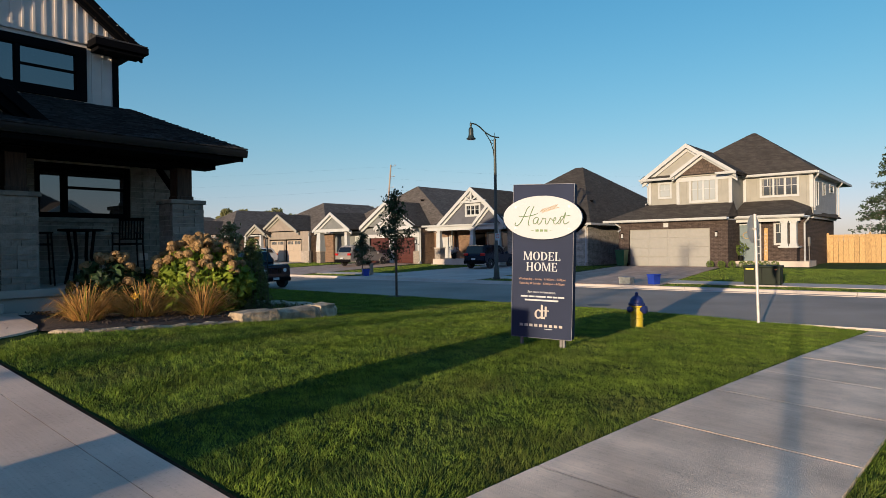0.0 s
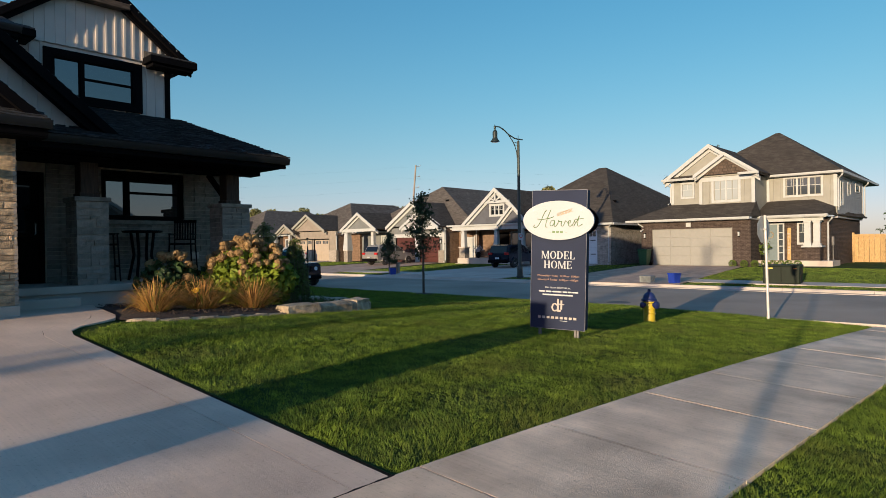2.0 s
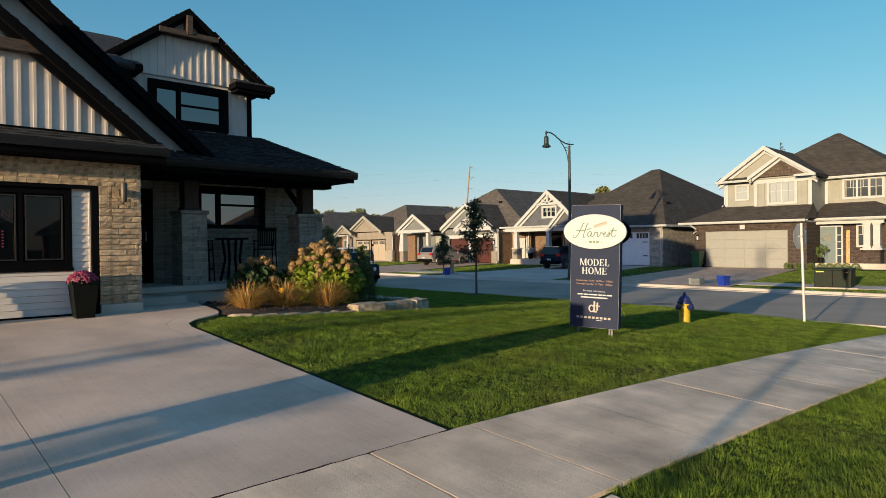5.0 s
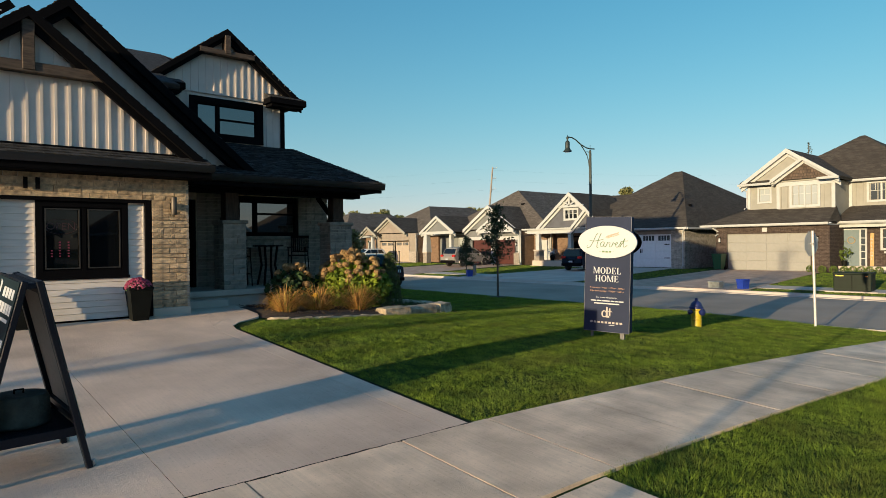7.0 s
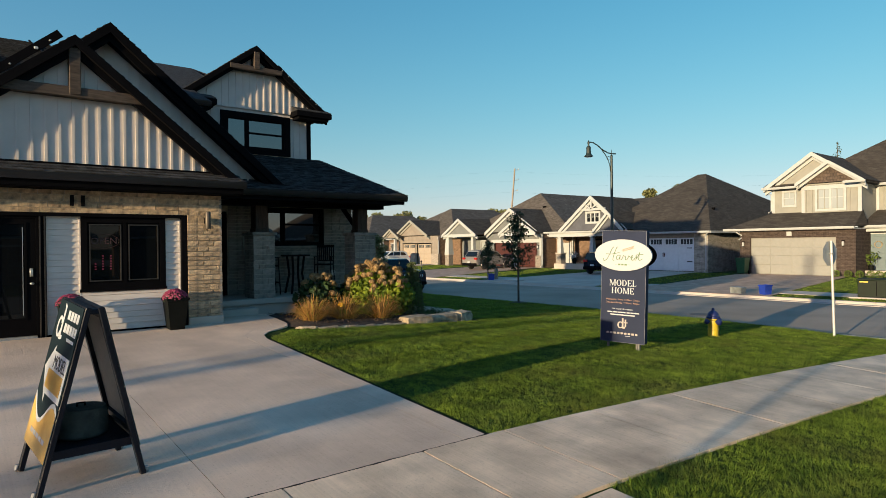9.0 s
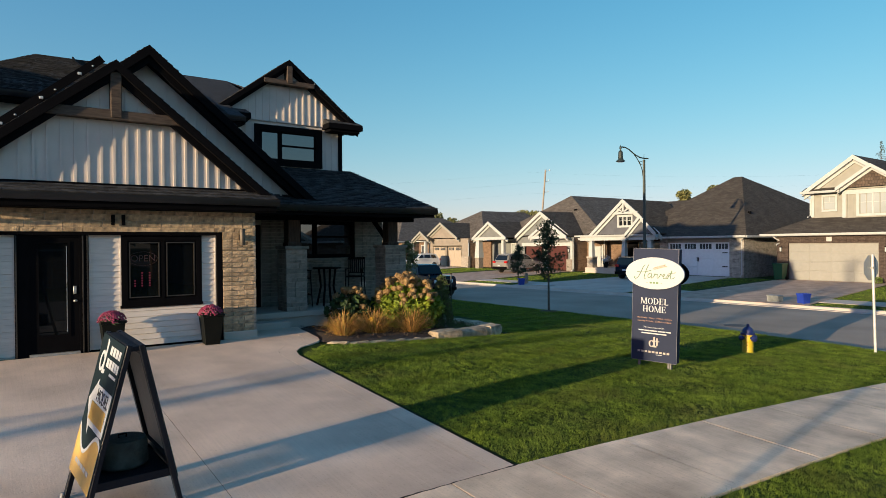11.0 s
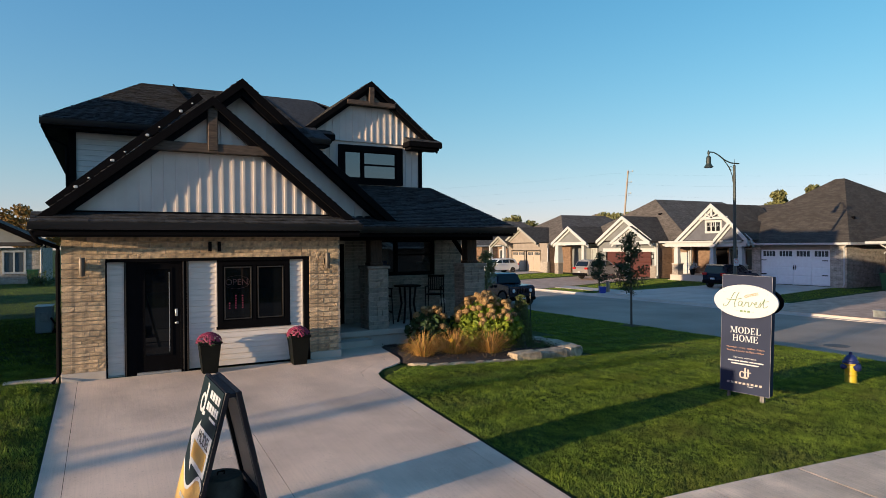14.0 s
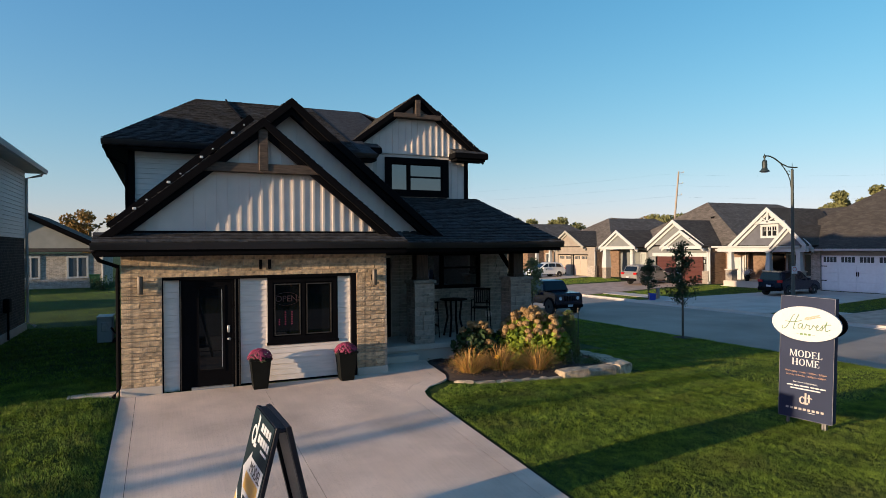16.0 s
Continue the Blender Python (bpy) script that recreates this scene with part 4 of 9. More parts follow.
# ---- houses across the street ----
class Home:
    """A house that faces the street; u runs along its front to a viewer's right, d into its depth, z up."""

    def __init__(self, name, x, y, z, label, turn=-90):
        self.root = thing(name, (x, y, z), label, "house", turn=turn)

    def put(self, name, shape, mat, label="", parent=None, smooth=False):
        return part(name, shape, mat, parent or self.root, label, smooth, world_space=False)

    def wall(self, u0, u1, d0, d1, z0, z1, mat, label="", name="wall"):
        return self.put(name, Shape().box(u0, u1, d0, d1, z0, z1), mat, label)

    def hip(self, u0, u1, d0, d1, z, a, b, dr, zr, front=True):
        """A hipped roof over an eave rectangle, with its ridge from a to b at depth dr."""
        s = Shape().plate([(u0, d0, z), (u1, d0, z), (b, dr, zr), (a, dr, zr)], 0.08).plate([(u1, d0, z), (u1, d1, z), (b, dr, zr)], 0.08)
        s.plate([(u1, d1, z), (u0, d1, z), (a, dr, zr), (b, dr, zr)], 0.08).plate([(u0, d1, z), (u0, d0, z), (a, dr, zr)], 0.08)
        self.put("roof", s, SHINGLE_FAR, "brown asphalt shingle roof")
        self.put("soffit", Shape().box(u0 + 0.05, u1 - 0.05, d0 + 0.05, d1 - 0.05, z - 0.16, z - 0.09), WHITE)
        self.eave(u0, u1, d0, z)
        self.put("gutter", Shape().box(u1 - 0.06, u1 + 0.06, d0, d1, z - 0.16, z - 0.01), WHITE)

    def deep_hip(self, u0, u1, d0, d1, z, u, da, db, zr):
        """A hipped roof whose ridge runs back into the depth from da to db."""
        s = Shape().plate([(u0, d0, z), (u1, d0, z), (u, da, zr)], 0.08).plate([(u1, d0, z), (u1, d1, z), (u, db, zr), (u, da, zr)], 0.08)
        s.plate([(u1, d1, z), (u0, d1, z), (u, db, zr)], 0.08).plate([(u0, d1, z), (u0, d0, z), (u, da, zr), (u, db, zr)], 0.08)
        self.put("roof", s, SHINGLE_GREY, "brown asphalt shingle roof")
        self.put("soffit", Shape().box(u0 + 0.05, u1 - 0.05, d0 + 0.05, d1 - 0.05, z - 0.16, z - 0.09), WHITE)
        self.eave(u0, u1, d0, z)
        self.put("gutter", Shape().box(u1 - 0.06, u1 + 0.06, d0, d1, z - 0.16, z - 0.01), WHITE)

    def eave(self, u0, u1, d, z):
        self.put("gutter", Shape().prism([(0, -0.15), (-0.09, -0.15), (-0.12, -0.05), (-0.12, -0.01), (0, -0.01)], u1 - u0, Matrix.Translation((u0, d, z)) @ Matrix(((0, 1, 0, 0), (1, 0, 0, 0), (0, 0, 1, 0), (0, 0, 0, 1)))), WHITE, "white eaves trough")

    def gable(self, c, half, z0, z1, d, back, mat, trim=0.22, overhang=0.35, beam=False, trim_mat=None, roof=True):
        slope = (z1 - z0) / half
        if roof:
            s = Shape()
            for k in (-1, 1):
                s.plate([(c, d, z1), (c + k * half, d, z0), (c + k * half, back, z0), (c, back, z1)], 0.08)
            self.put("gable_roof", s, SHINGLE_FAR, "brown asphalt shingle gable roof")
        q = trim / math.cos(math.atan(slope))
        for k in (-1, 1):
            for y0, y1, e, g in ((d - 0.03, d + 0.05, -0.01, q), (d + overhang - 0.12, d + overhang, q * 1.0, q * 1.75)):
                self.put("rake_board", Shape().prism([(c, z1 - e), (c + k * half, z0 - e), (c + k * half, z0 - g), (c, z1 - g)], y1 - y0, Matrix.Translation((0, y0, 0))), trim_mat or WHITE, "white rake board")
            self.put("rake_soffit", Shape().prism([(c, z1 - q * 0.7), (c + k * half, z0 - q * 0.7), (c + k * half, z0 - q), (c, z1 - q)], overhang, Matrix.Translation((0, d, 0))), trim_mat or WHITE)
        h2 = half - q / slope
        face = self.put("gable_wall", Shape().prism([(c, z1 - q), (c + h2, z0), (c - h2, z0)], 0.1, Matrix.Translation((0, d + overhang, 0))), mat, "painted gable siding")
        if beam:
            self.put("tie_beam", Shape().box(c - half * 0.92, c + half * 0.92, d + 0.02, d + overhang, z0 - 0.22, z0 + 0.06), WHITE, "white tie beam")
        return face

    def truss(self, c, half, z1, slope, d):
        """Open timber work in the tip of a gable."""
        zb = z1 - half * slope
        self.put("truss_beam", Shape().box(c - half, c + half, d, d + 0.14, zb - 0.1, zb + 0.1), WHITE)
        self.put("truss_post", Shape().box(c - 0.08, c + 0.08, d, d + 0.12, zb, z1 - 0.15), WHITE)
        for k in (-1, 1):
            self.put("truss_strut", Shape().prism([(c, zb + 0.1), (c + k * 0.14, zb + 0.1), (c + k * half * 0.62, z1 - half * slope * 0.62), (c + k * half * 0.5, z1 - half * slope * 0.5)], 0.1, Matrix.Translation((0, d, 0))), WHITE)

    def garage_door(self, u0, u1, z0, z1, d, mat, rows=4, cols=4, glass=False, label="panelled sectional garage door", frame=WHITE):
        root = self.put("garage_door", Shape().box(u0, u1, d + 0.06, d + 0.12, z0, z1), mat, label)
        h, w2 = (z1 - z0) / rows, (u1 - u0) / cols
        for i in range(rows):
            for j in range(cols):
                a, b, p, q = u0 + j * w2 + 0.05, u0 + (j + 1) * w2 - 0.05, z0 + i * h + 0.04, z0 + (i + 1) * h - 0.04
                if glass and i == rows - 1:
                    self.put("pane", Shape().box(a + 0.12, b - 0.12, d + 0.045, d + 0.07, p + 0.1, q - 0.06), GLASS_FAR, "dark door light", root)
                    for m in range(1, 4):
                        e = a + 0.12 + (b - a - 0.24) * m / 4
                        self.put("muntin", Shape().box(e - 0.02, e + 0.02, d + 0.035, d + 0.05, p + 0.1, q - 0.06), mat, "", root)
                else:
                    self.put("panel", Shape().box(a, b, d + 0.035, d + 0.065, p, q, b=0.012), mat, "", root)
        self.put("door_trim", Shape().box(u0 - 0.12, u0, d - 0.02, d + 0.1, z0, z1 + 0.12).box(u1, u1 + 0.12, d - 0.02, d + 0.1, z0, z1 + 0.12).box(u0, u1, d - 0.02, d + 0.1, z1, z1 + 0.12), frame)
        return root

    def window(self, u0, u1, z0, z1, d, lights=2, cross=0, trim=0.12, mat=WHITE, top=False, pane=None):
        root = self.put("window", Shape().box(u0 - trim, u0, d - 0.04, d + 0.05, z0 - trim, z1 + trim).box(u1, u1 + trim, d - 0.04, d + 0.05, z0 - trim, z1 + trim).box(u0, u1, d - 0.04, d + 0.05, z0 - trim, z0).box(u0, u1, d - 0.04, d + 0.05, z1, z1 + trim), mat, "white-trimmed window")
        w2 = (u1 - u0) / lights
        for i in range(lights):
            self.put("pane", Shape().box(u0 + i * w2 + 0.03, u0 + (i + 1) * w2 - 0.03, d + 0.01, d + 0.03, z0 + 0.03, z1 - 0.03), pane or GLASS_FAR, "", root)
            if i:
                self.put("mullion", Shape().box(u0 + i * w2 - 0.05, u0 + i * w2 + 0.05, d - 0.03, d + 0.04, z0, z1), mat, "", root)
            if top:
                self.put("muntin", Shape().box(u0 + (i + 0.5) * w2 - 0.015, u0 + (i + 0.5) * w2 + 0.015, d - 0.005, d + 0.02, z0 + (z1 - z0) * 0.55, z1), mat, "", root)
                self.put("muntin", Shape().box(u0 + i * w2, u0 + (i + 1) * w2, d - 0.005, d + 0.02, z0 + (z1 - z0) * 0.55 - 0.015, z0 + (z1 - z0) * 0.55 + 0.015), mat, "", root)
        return root

    def column(self, u, d, z0, z1, base=0.85, wide=0.17, base_mat=None):
        """A tapered white porch column on a stone base."""
        root = self.put("column_base", Shape().box(u - 0.3, u + 0.3, d - 0.3, d + 0.3, z0, z0 + base), base_mat or STONE_GREY, "stone column base")
        self.put("base_cap", Shape().box(u - 0.35, u + 0.35, d - 0.35, d + 0.35, z0 + base, z0 + base + 0.08), CONCRETE_FAR, "", root)
        a, b, zz = wide * 1.15, wide * 0.8, z0 + base + 0.08
        v = [(u + x * a, d + y * a, zz) for x, y in ((-1, -1), (1, -1), (1, 1), (-1, 1))] + [(u + x * b, d + y * b, z1) for x, y in ((-1, -1), (1, -1), (1, 1), (-1, 1))]
        self.put("column", Shape().add(v, [(3, 2, 1, 0), (4, 5, 6, 7), (0, 1, 5, 4), (1, 2, 6, 5), (2, 3, 7, 6), (3, 0, 4, 7)]).box(u - b - 0.05, u + b + 0.05, d - b - 0.05, d + b + 0.05, z1 - 0.1, z1), WHITE, "tapered white porch column")

    def downpipe(self, u, d, z1, z0=0.1, kick=0.35, mat=WHITE, side=1):
        self.put("downpipe", Shape().tube([(u + 0.28 * side, d - 0.32, z1), (u + 0.22 * side, d - 0.3, z1 - 0.12), (u, d - 0.06, z1 - 0.32), (u, d - 0.06, z0 + 0.12), (u + 0.05 * side, d - kick, z0)], 0.05, 8), mat, "downpipe")

    def lantern(self, u, d, z):
        lamp = self.put("lantern", Shape().box(u - 0.075, u + 0.075, d - 0.16, d, z + 0.12, z + 0.18, b=0.015).box(u - 0.06, u + 0.06, d - 0.14, d, z - 0.18, z - 0.14, b=0.01).box(u - 0.03, u + 0.03, d - 0.03, d, z - 0.14, z + 0.12), BLACK, "black coach lantern")
        self.put("shade", Shape().box(u - 0.055, u + 0.055, d - 0.14, d - 0.035, z - 0.14, z + 0.12, b=0.01), WHITE, "white glass", lamp)


# two-storey cream house
f = Home("cream_house", 37.9, 8.0, -0.6, "two-storey cream and dark-brick house with white trim and double garage")
f.wall(0.08, 0.8, 0, 0.25, -0.3, 2.95, BRICK_DARK, "dark brown brick", "brick_pier")
f.wall(5.95, 7.0, 0, 0.25, -0.3, 2.95, BRICK_DARK, "", "brick_pier")
f.wall(0.8, 5.95, 0, 0.25, 2.4, 2.95, BRICK_DARK, "", "brick_lintel")
f.wall(0.08, 0.3, 0.25, 12, -0.3, 2.95, BRICK_DARK)
f.wall(6.8, 7.0, 0.25, 3.6, -0.3, 2.95, BRICK_DARK)
f.wall(6.9, 10.6, 2.6, 2.8, -0.3, 3.0, BRICK_DARK, "", "entry_wall")
f.wall(10.4, 10.62, 2.8, 13, -0.3, 3.0, BRICK_DARK)
f.garage_door(0.8, 5.95, 0.0, 2.4, 0.06, DOOR_SAND, rows=4, cols=4, label="sand-coloured panelled double garage door", frame=DOOR_SAND)
f.put("address_block", Shape().box(3.1, 3.42, -0.04, 0.02, 2.5, 2.78, b=0.02), WHITE)
f.lantern(0.35, 0, 2.0), f.lantern(6.35, 0, 2.0)
low = Shape().plate([(-0.75, -0.5, 3.02), (7.1, -0.5, 3.02), (6.9, 1.6, 4.05), (1.5, 1.6, 4.05)], 0.08).plate([(-0.75, -0.5, 3.02), (1.5, 1.6, 4.05), (1.5, 4, 4.05), (-0.75, 6, 3.02)], 0.08)
low.plate([(7.1, -0.5, 3.02), (7.2, 1.5, 3.1), (6.9, 1.6, 4.05)], 0.08)
low.plate([(6.75, 1.4, 3.08), (10.75, 1.4, 3.08), (9.6, 4.1, 4.1), (6.9, 4.1, 4.1)], 0.08).plate([(10.75, 1.4, 3.08), (11.1, 13, 3.08), (10.8, 13, 3.4), (10.7, 4.1, 3.6), (9.6, 4.1, 4.1)], 0.08)
f.put("lower_roof", low, SHINGLE_FAR, "brown shingle skirt roof over garage and porch")
f.put("soffit", Shape().box(-0.7, 7.05, -0.45, 1.6, 2.86, 2.92).box(6.8, 10.7, 1.45, 4, 2.9, 2.96), WHITE)
f.eave(-0.78, 7.1, -0.5, 3.03), f.eave(6.7, 10.8, 1.4, 3.09)
f.put("porch_beam", Shape().box(7.0, 10.5, 1.7, 1.95, 2.7, 2.92), WHITE)
f.wall(1.55, 3.52, 1.6, 1.8, 3.5, 5.72, CREAM, "cream board-and-batten siding", "upper_wall")
f.wall(3.5, 6.85, 1.45, 1.65, 3.4, 5.72, CREAM, "", "upper_bay")
f.wall(6.65, 6.85, 1.65, 4.2, 3.2, 5.7, CREAM)
f.wall(6.85, 10.8, 4.1, 4.3, 3.2, 5.72, CREAM, "", "upper_wall")
# siding of the shaded side wall, with the shade put into its grey
SHADED_LAP = material("grey_lap_siding", (0.30, 0.31, 0.32), 0.6, vary=0.06, scale=3, bump=0.05, piece=0.08)
f.wall(10.6, 10.78, 4.3, 13, 2.9, 5.72, SHADED_LAP, "grey lap siding")
for i in range(21):
    f.put("siding_board", Shape().box(10.78, 10.8, 4.35, 12.95, 3.2 + 0.12 * i, 3.305 + 0.12 * i), SHADED_LAP)
f.put("corner_board", Shape().box(10.76, 10.82, 12.9, 13.08, 3.0, 5.7), WHITE)
f.downpipe(10.95, 12.9, 5.6, 3.2)
f.wall(1.5, 1.7, 1.8, 12, 3.2, 5.7, CREAM)
for u, d0, z0, z1 in ((1.62, 1.55, 4.1, 5.7), (3.56, 1.4, 4.0, 5.7), (6.78, 1.4, 3.5, 5.7), (6.92, 4.05, 3.9, 5.7), (10.72, 4.05, 3.6, 5.7)):
    f.put("corner_board", Shape().box(u - 0.1, u + 0.1, d0, d0 + 0.1, z0, z1), WHITE)
for i in range(9):
    f.put("batten", Shape().box(3.7 + 0.36 * i, 3.75 + 0.36 * i, 1.42, 1.46, 4.0, 5.5), CREAM)
    f.put("batten", Shape().box(7.2 + 0.4 * i, 7.25 + 0.4 * i, 4.07, 4.11, 3.9, 5.6), CREAM)
f.put("frieze", Shape().box(3.45, 6.9, 1.38, 1.46, 5.45, 5.72), WHITE)
f.window(2.3, 2.98, 4.55, 5.4, 1.58, 1, top=True, pane=GLASS_PALE)
f.window(4.4, 5.9, 4.2, 5.5, 1.43, 2, top=True, trim=0.15, pane=GLASS_PALE)
f.window(7.95, 9.95, 4.42, 5.5, 4.08, 3, top=True)
f.gable(4.22, 3.0, 5.74, 7.86, 1.0, 7, CREAM, trim=0.22, overhang=0.4)
SHAKE = coursed(material("brown_shake", (0.11, 0.08, 0.06), 0.85, vary=0.2, scale=6, bump=0.4), 0.16, 0.2, 0.012, (0.35, 0.35, 0.35), depth=0.03)
f.gable(5.26, 1.95, 5.86, 7.2, 0.72, 4, SHAKE, trim=0.18, overhang=0.4)
f.put("return_roof", Shape().plate([(1.2, 0.95, 5.76), (3.5, 0.95, 5.76), (3.5, 1.6, 6.05), (1.2, 1.6, 6.05)], 0.05), SHINGLE_FAR)
f.eave(1.15, 3.5, 0.95, 5.76), f.eave(6.1, 7.3, 0.75, 5.84)
f.hip(1.1, 11.15, 3.6, 17.5, 5.78, 6.4, 6.65, 8.2, 9.15)
f.put("brick_pier", Shape().box(9.47, 10.33, 1.7, 2.6, -0.3, 1.12), BRICK_DARK)
f.put("pier_cap", Shape().box(9.35, 10.45, 1.6, 2.7, 1.12, 1.22), WHITE)
for u in (9.66, 10.14):
    f.put("porch_column", Shape().box(u - 0.17, u + 0.17, 1.75, 2.1, 1.22, 2.75).box(u - 0.21, u + 0.21, 1.72, 2.14, 1.22, 1.36).box(u - 0.21, u + 0.21, 1.72, 2.14, 2.6, 2.75), WHITE)
f.put("porch_slab", Shape().box(6.9, 11.0, 1.5, 3.7, -0.4, 0.32), CONCRETE_FAR)
f.put("front_door", Shape().box(7.0, 7.85, 2.52, 2.58, 0.32, 2.55).box(7.12, 7.4, 2.51, 2.53, 0.5, 1.2, b=0.008).box(7.48, 7.76, 2.51, 2.53, 0.5, 1.2, b=0.008).box(7.12, 7.76, 2.51, 2.53, 1.35, 2.4, b=0.008), DOOR_GREY, "grey front door with a wreath")
f.put("door_trim", Shape().box(7.85, 7.93, 2.48, 2.6, 0.32, 2.55).box(8.16, 8.24, 2.48, 2.6, 0.32, 2.55).box(7.0, 8.24, 2.48, 2.6, 2.55, 2.65), WHITE)
f.put("side_light", Shape().box(7.93, 8.16, 2.53, 2.57, 0.35, 2.55), GLASS_FAR)
for i in range(4):
    f.put("side_light_bar", Shape().box(7.93, 8.16, 2.5, 2.54, 0.75 + 0.42 * i, 0.8 + 0.42 * i), WHITE)
f.window(9.05, 9.45, 1.4, 2.55, 2.58, 1, top=True)
f.downpipe(10.72, 1.9, 2.9, -0.2), f.downpipe(10.9, 4.0, 5.6, 3.4), f.downpipe(0.2, 0.1, 2.9, 2.3, side=-1), f.downpipe(1.5, 1.6, 5.6, 4.1, side=-1)
METER = material("meter_grey", (0.16, 0.155, 0.15), 0.6, vary=0.1)
f.put("meter_box", Shape().box(10.62, 10.74, 3.3, 3.55, 1.2, 1.75, b=0.02).tube([(10.68, 3.42, 1.2), (10.68, 3.42, -0.2)], 0.03, 6), METER, "grey utility meter")
for d0, d1, z0, z1 in ((5.1, 5.75, 3.75, 5.2), (7.5, 8.2, 4.5, 5.2), (10.2, 11.6, 4.85, 5.3)):
    side = f.put("side_window", Shape().box(10.8, 10.84, d0 - 0.09, d0, z0 - 0.09, z1 + 0.09).box(10.8, 10.84, d1, d1 + 0.09, z0 - 0.09, z1 + 0.09).box(10.8, 10.84, d0, d1, z0 - 0.09, z0).box(10.8, 10.84, d0, d1, z1, z1 + 0.09), WHITE, "white-trimmed side window")
    f.put("pane", Shape().box(10.8, 10.815, d0, d1, z0, z1), GLASS_FAR, "", side)
ring = thing("door_wreath", (40.38, 0.58, 1.05), "dried-flower wreath on the grey front door", "wreath")
s = Shape()
for i in range(16):
    t = 2 * math.pi * i / 16
    s.lathe([(0.01, -0.03), (0.045, 0), (0.01, 0.04)], 6, (40.37, 0.58 + 0.2 * math.cos(t), 1.3 + 0.2 * math.sin(t)))
part("ring", s, GOLD, ring)
wb = thing("porch_board", (40.3, -0.5, -0.28), "tall wooden board with painted white letters beside the door", "sign")
part("plank", Shape().box(0, 0.03, -0.1, 0.1, 0, 2.0, pose(40.4, -0.5, -0.27, 0, 2, 0), b=0.005), FENCE_WOOD, wb)

# bungalow with the pale blue-white garage door
m = Home("grey_bungalow", 38.0, 24.6, -0.6, "slate-grey and tan-brick bungalow with white timbered gable and pale garage door")
m.wall(7.6, 8.3, 0, 0.25, -0.3, 2.95, BRICK_TAN, "", "brick_pier"), m.wall(13.3, 14.35, 0, 0.25, -0.3, 2.95, BRICK_TAN, "tan brick", "brick_pier")
m.wall(8.3, 13.3, 0, 0.25, 2.5, 2.95, TAUPE, "", "lintel"), m.wall(14.15, 14.35, 0.25, 14, -0.3, 2.95, BRICK_TAN)
m.wall(0.4, 7.7, 2.2, 2.4, -0.3, 2.95, BRICK_RED, "brown brick porch wall", "porch_wall"), m.wall(7.6, 7.8, 0.25, 2.4, -0.3, 2.95, BRICK_TAN), m.wall(0.4, 0.6, 2.4, 14, -0.3, 2.95, BRICK_RED)
m.garage_door(8.3, 13.3, 0.05, 2.5, 0.05, DOOR_WHITE, rows=4, cols=4, glass=True, label="pale white carriage-style garage door with top lights")
for u in (8.5, 12.9):
    for z in (0.75, 1.75):
        m.put("strap_hinge", Shape().box(u - 0.18, u + 0.22, 0.07, 0.09, z - 0.03, z + 0.03), BLACK)
m.put("pull", Shape().box(10.74, 10.78, 0.04, 0.09, 1.1, 1.4).box(10.86, 10.9, 0.04, 0.09, 1.1, 1.4), BLACK)
m.hip(3.4, 14.8, -0.5, 25, 2.98, 9.2, 9.9, 8.0, 7.95)
m.hip(-0.2, 9.0, -0.6, 14.0, 2.98, 2.0, 9.0, 6.6, 6.2)
m.gable(4.75, 3.5, 3.25, 6.1, -0.9, 5, SLATE_DARK, trim=0.24, overhang=0.3)
m.truss(4.75, 1.4, 6.1, 2.85 / 3.5, -0.86)
m.gable(6.7, 1.45, 3.25, 4.72, -1.3, 3, SLATE_DARK, trim=0.2, overhang=0.3)
m.window(4.2, 5.4, 3.95, 4.65, -0.64, 3, trim=0.16, top=True, pane=GLASS)
m.put("porch_beam", Shape().box(0.2, 7.8, -0.9, -0.6, 2.75, 3.15), WHITE, "white porch beam"), m.eave(-0.3, 7.5, -0.95, 3.22)
for u in (1.38, 4.8, 7.25):
    m.column(u, -0.72, 0.45, 2.78)
m.put("porch_floor", Shape().box(0.9, 7.6, -1.05, 2.3, -0.4, 0.45), CONCRETE_FAR)
m.window(4.2, 4.9, 0.9, 2.5, 2.18, 1), m.window(5.6, 6.3, 0.9, 2.5, 2.18, 1)
m.put("entry_door", Shape().box(2.9, 3.9, 2.12, 2.22, 0.45, 2.55), BLACK, "dark entry door")
m.downpipe(14.2, 0.05, 2.9), m.downpipe(0.5, 0.0, 2.9, side=-1)
m.put("roof_vent", Shape().box(13.1, 13.28, 2.9, 3.08, 4.6, 4.78), BLACK)

# bungalow with maroon door and entry gable
b = Home("taupe_bungalow", 38.0, 33.3, -0.6, "grey-sided bungalow with maroon garage door, white gables and brown brick")
b.wall(0.0, 1.07, 0, 0.2, -0.3, 3.2, SLATE, "", "garage_front"), b.wall(6.58, 7.18, 0, 0.2, -0.3, 3.2, SLATE, "slate-grey siding", "garage_front"), b.wall(1.07, 6.58, 0, 0.2, 2.3, 3.2, SLATE, "", "garage_front")
b.wall(6.98, 7.18, 0.2, 2.2, -0.3, 3.0, BRICK_RED), b.wall(7.0, 9.5, 2.0, 2.2, -0.3, 3.0, BRICK_RED, "brown brick", "side_bay"), b.wall(9.3, 9.5, 2.2, 14, -0.3, 3.0, BRICK_RED)
b.wall(-6.3, 0.1, 2.0, 2.2, -0.3, 3.0, SLATE, "", "entry_wall"), b.wall(0.0, 0.2, 0.2, 2.0, -0.3, 3.0, SLATE), b.wall(-6.3, -6.1, 2.2, 14, -0.3, 3.0, BRICK_RED)
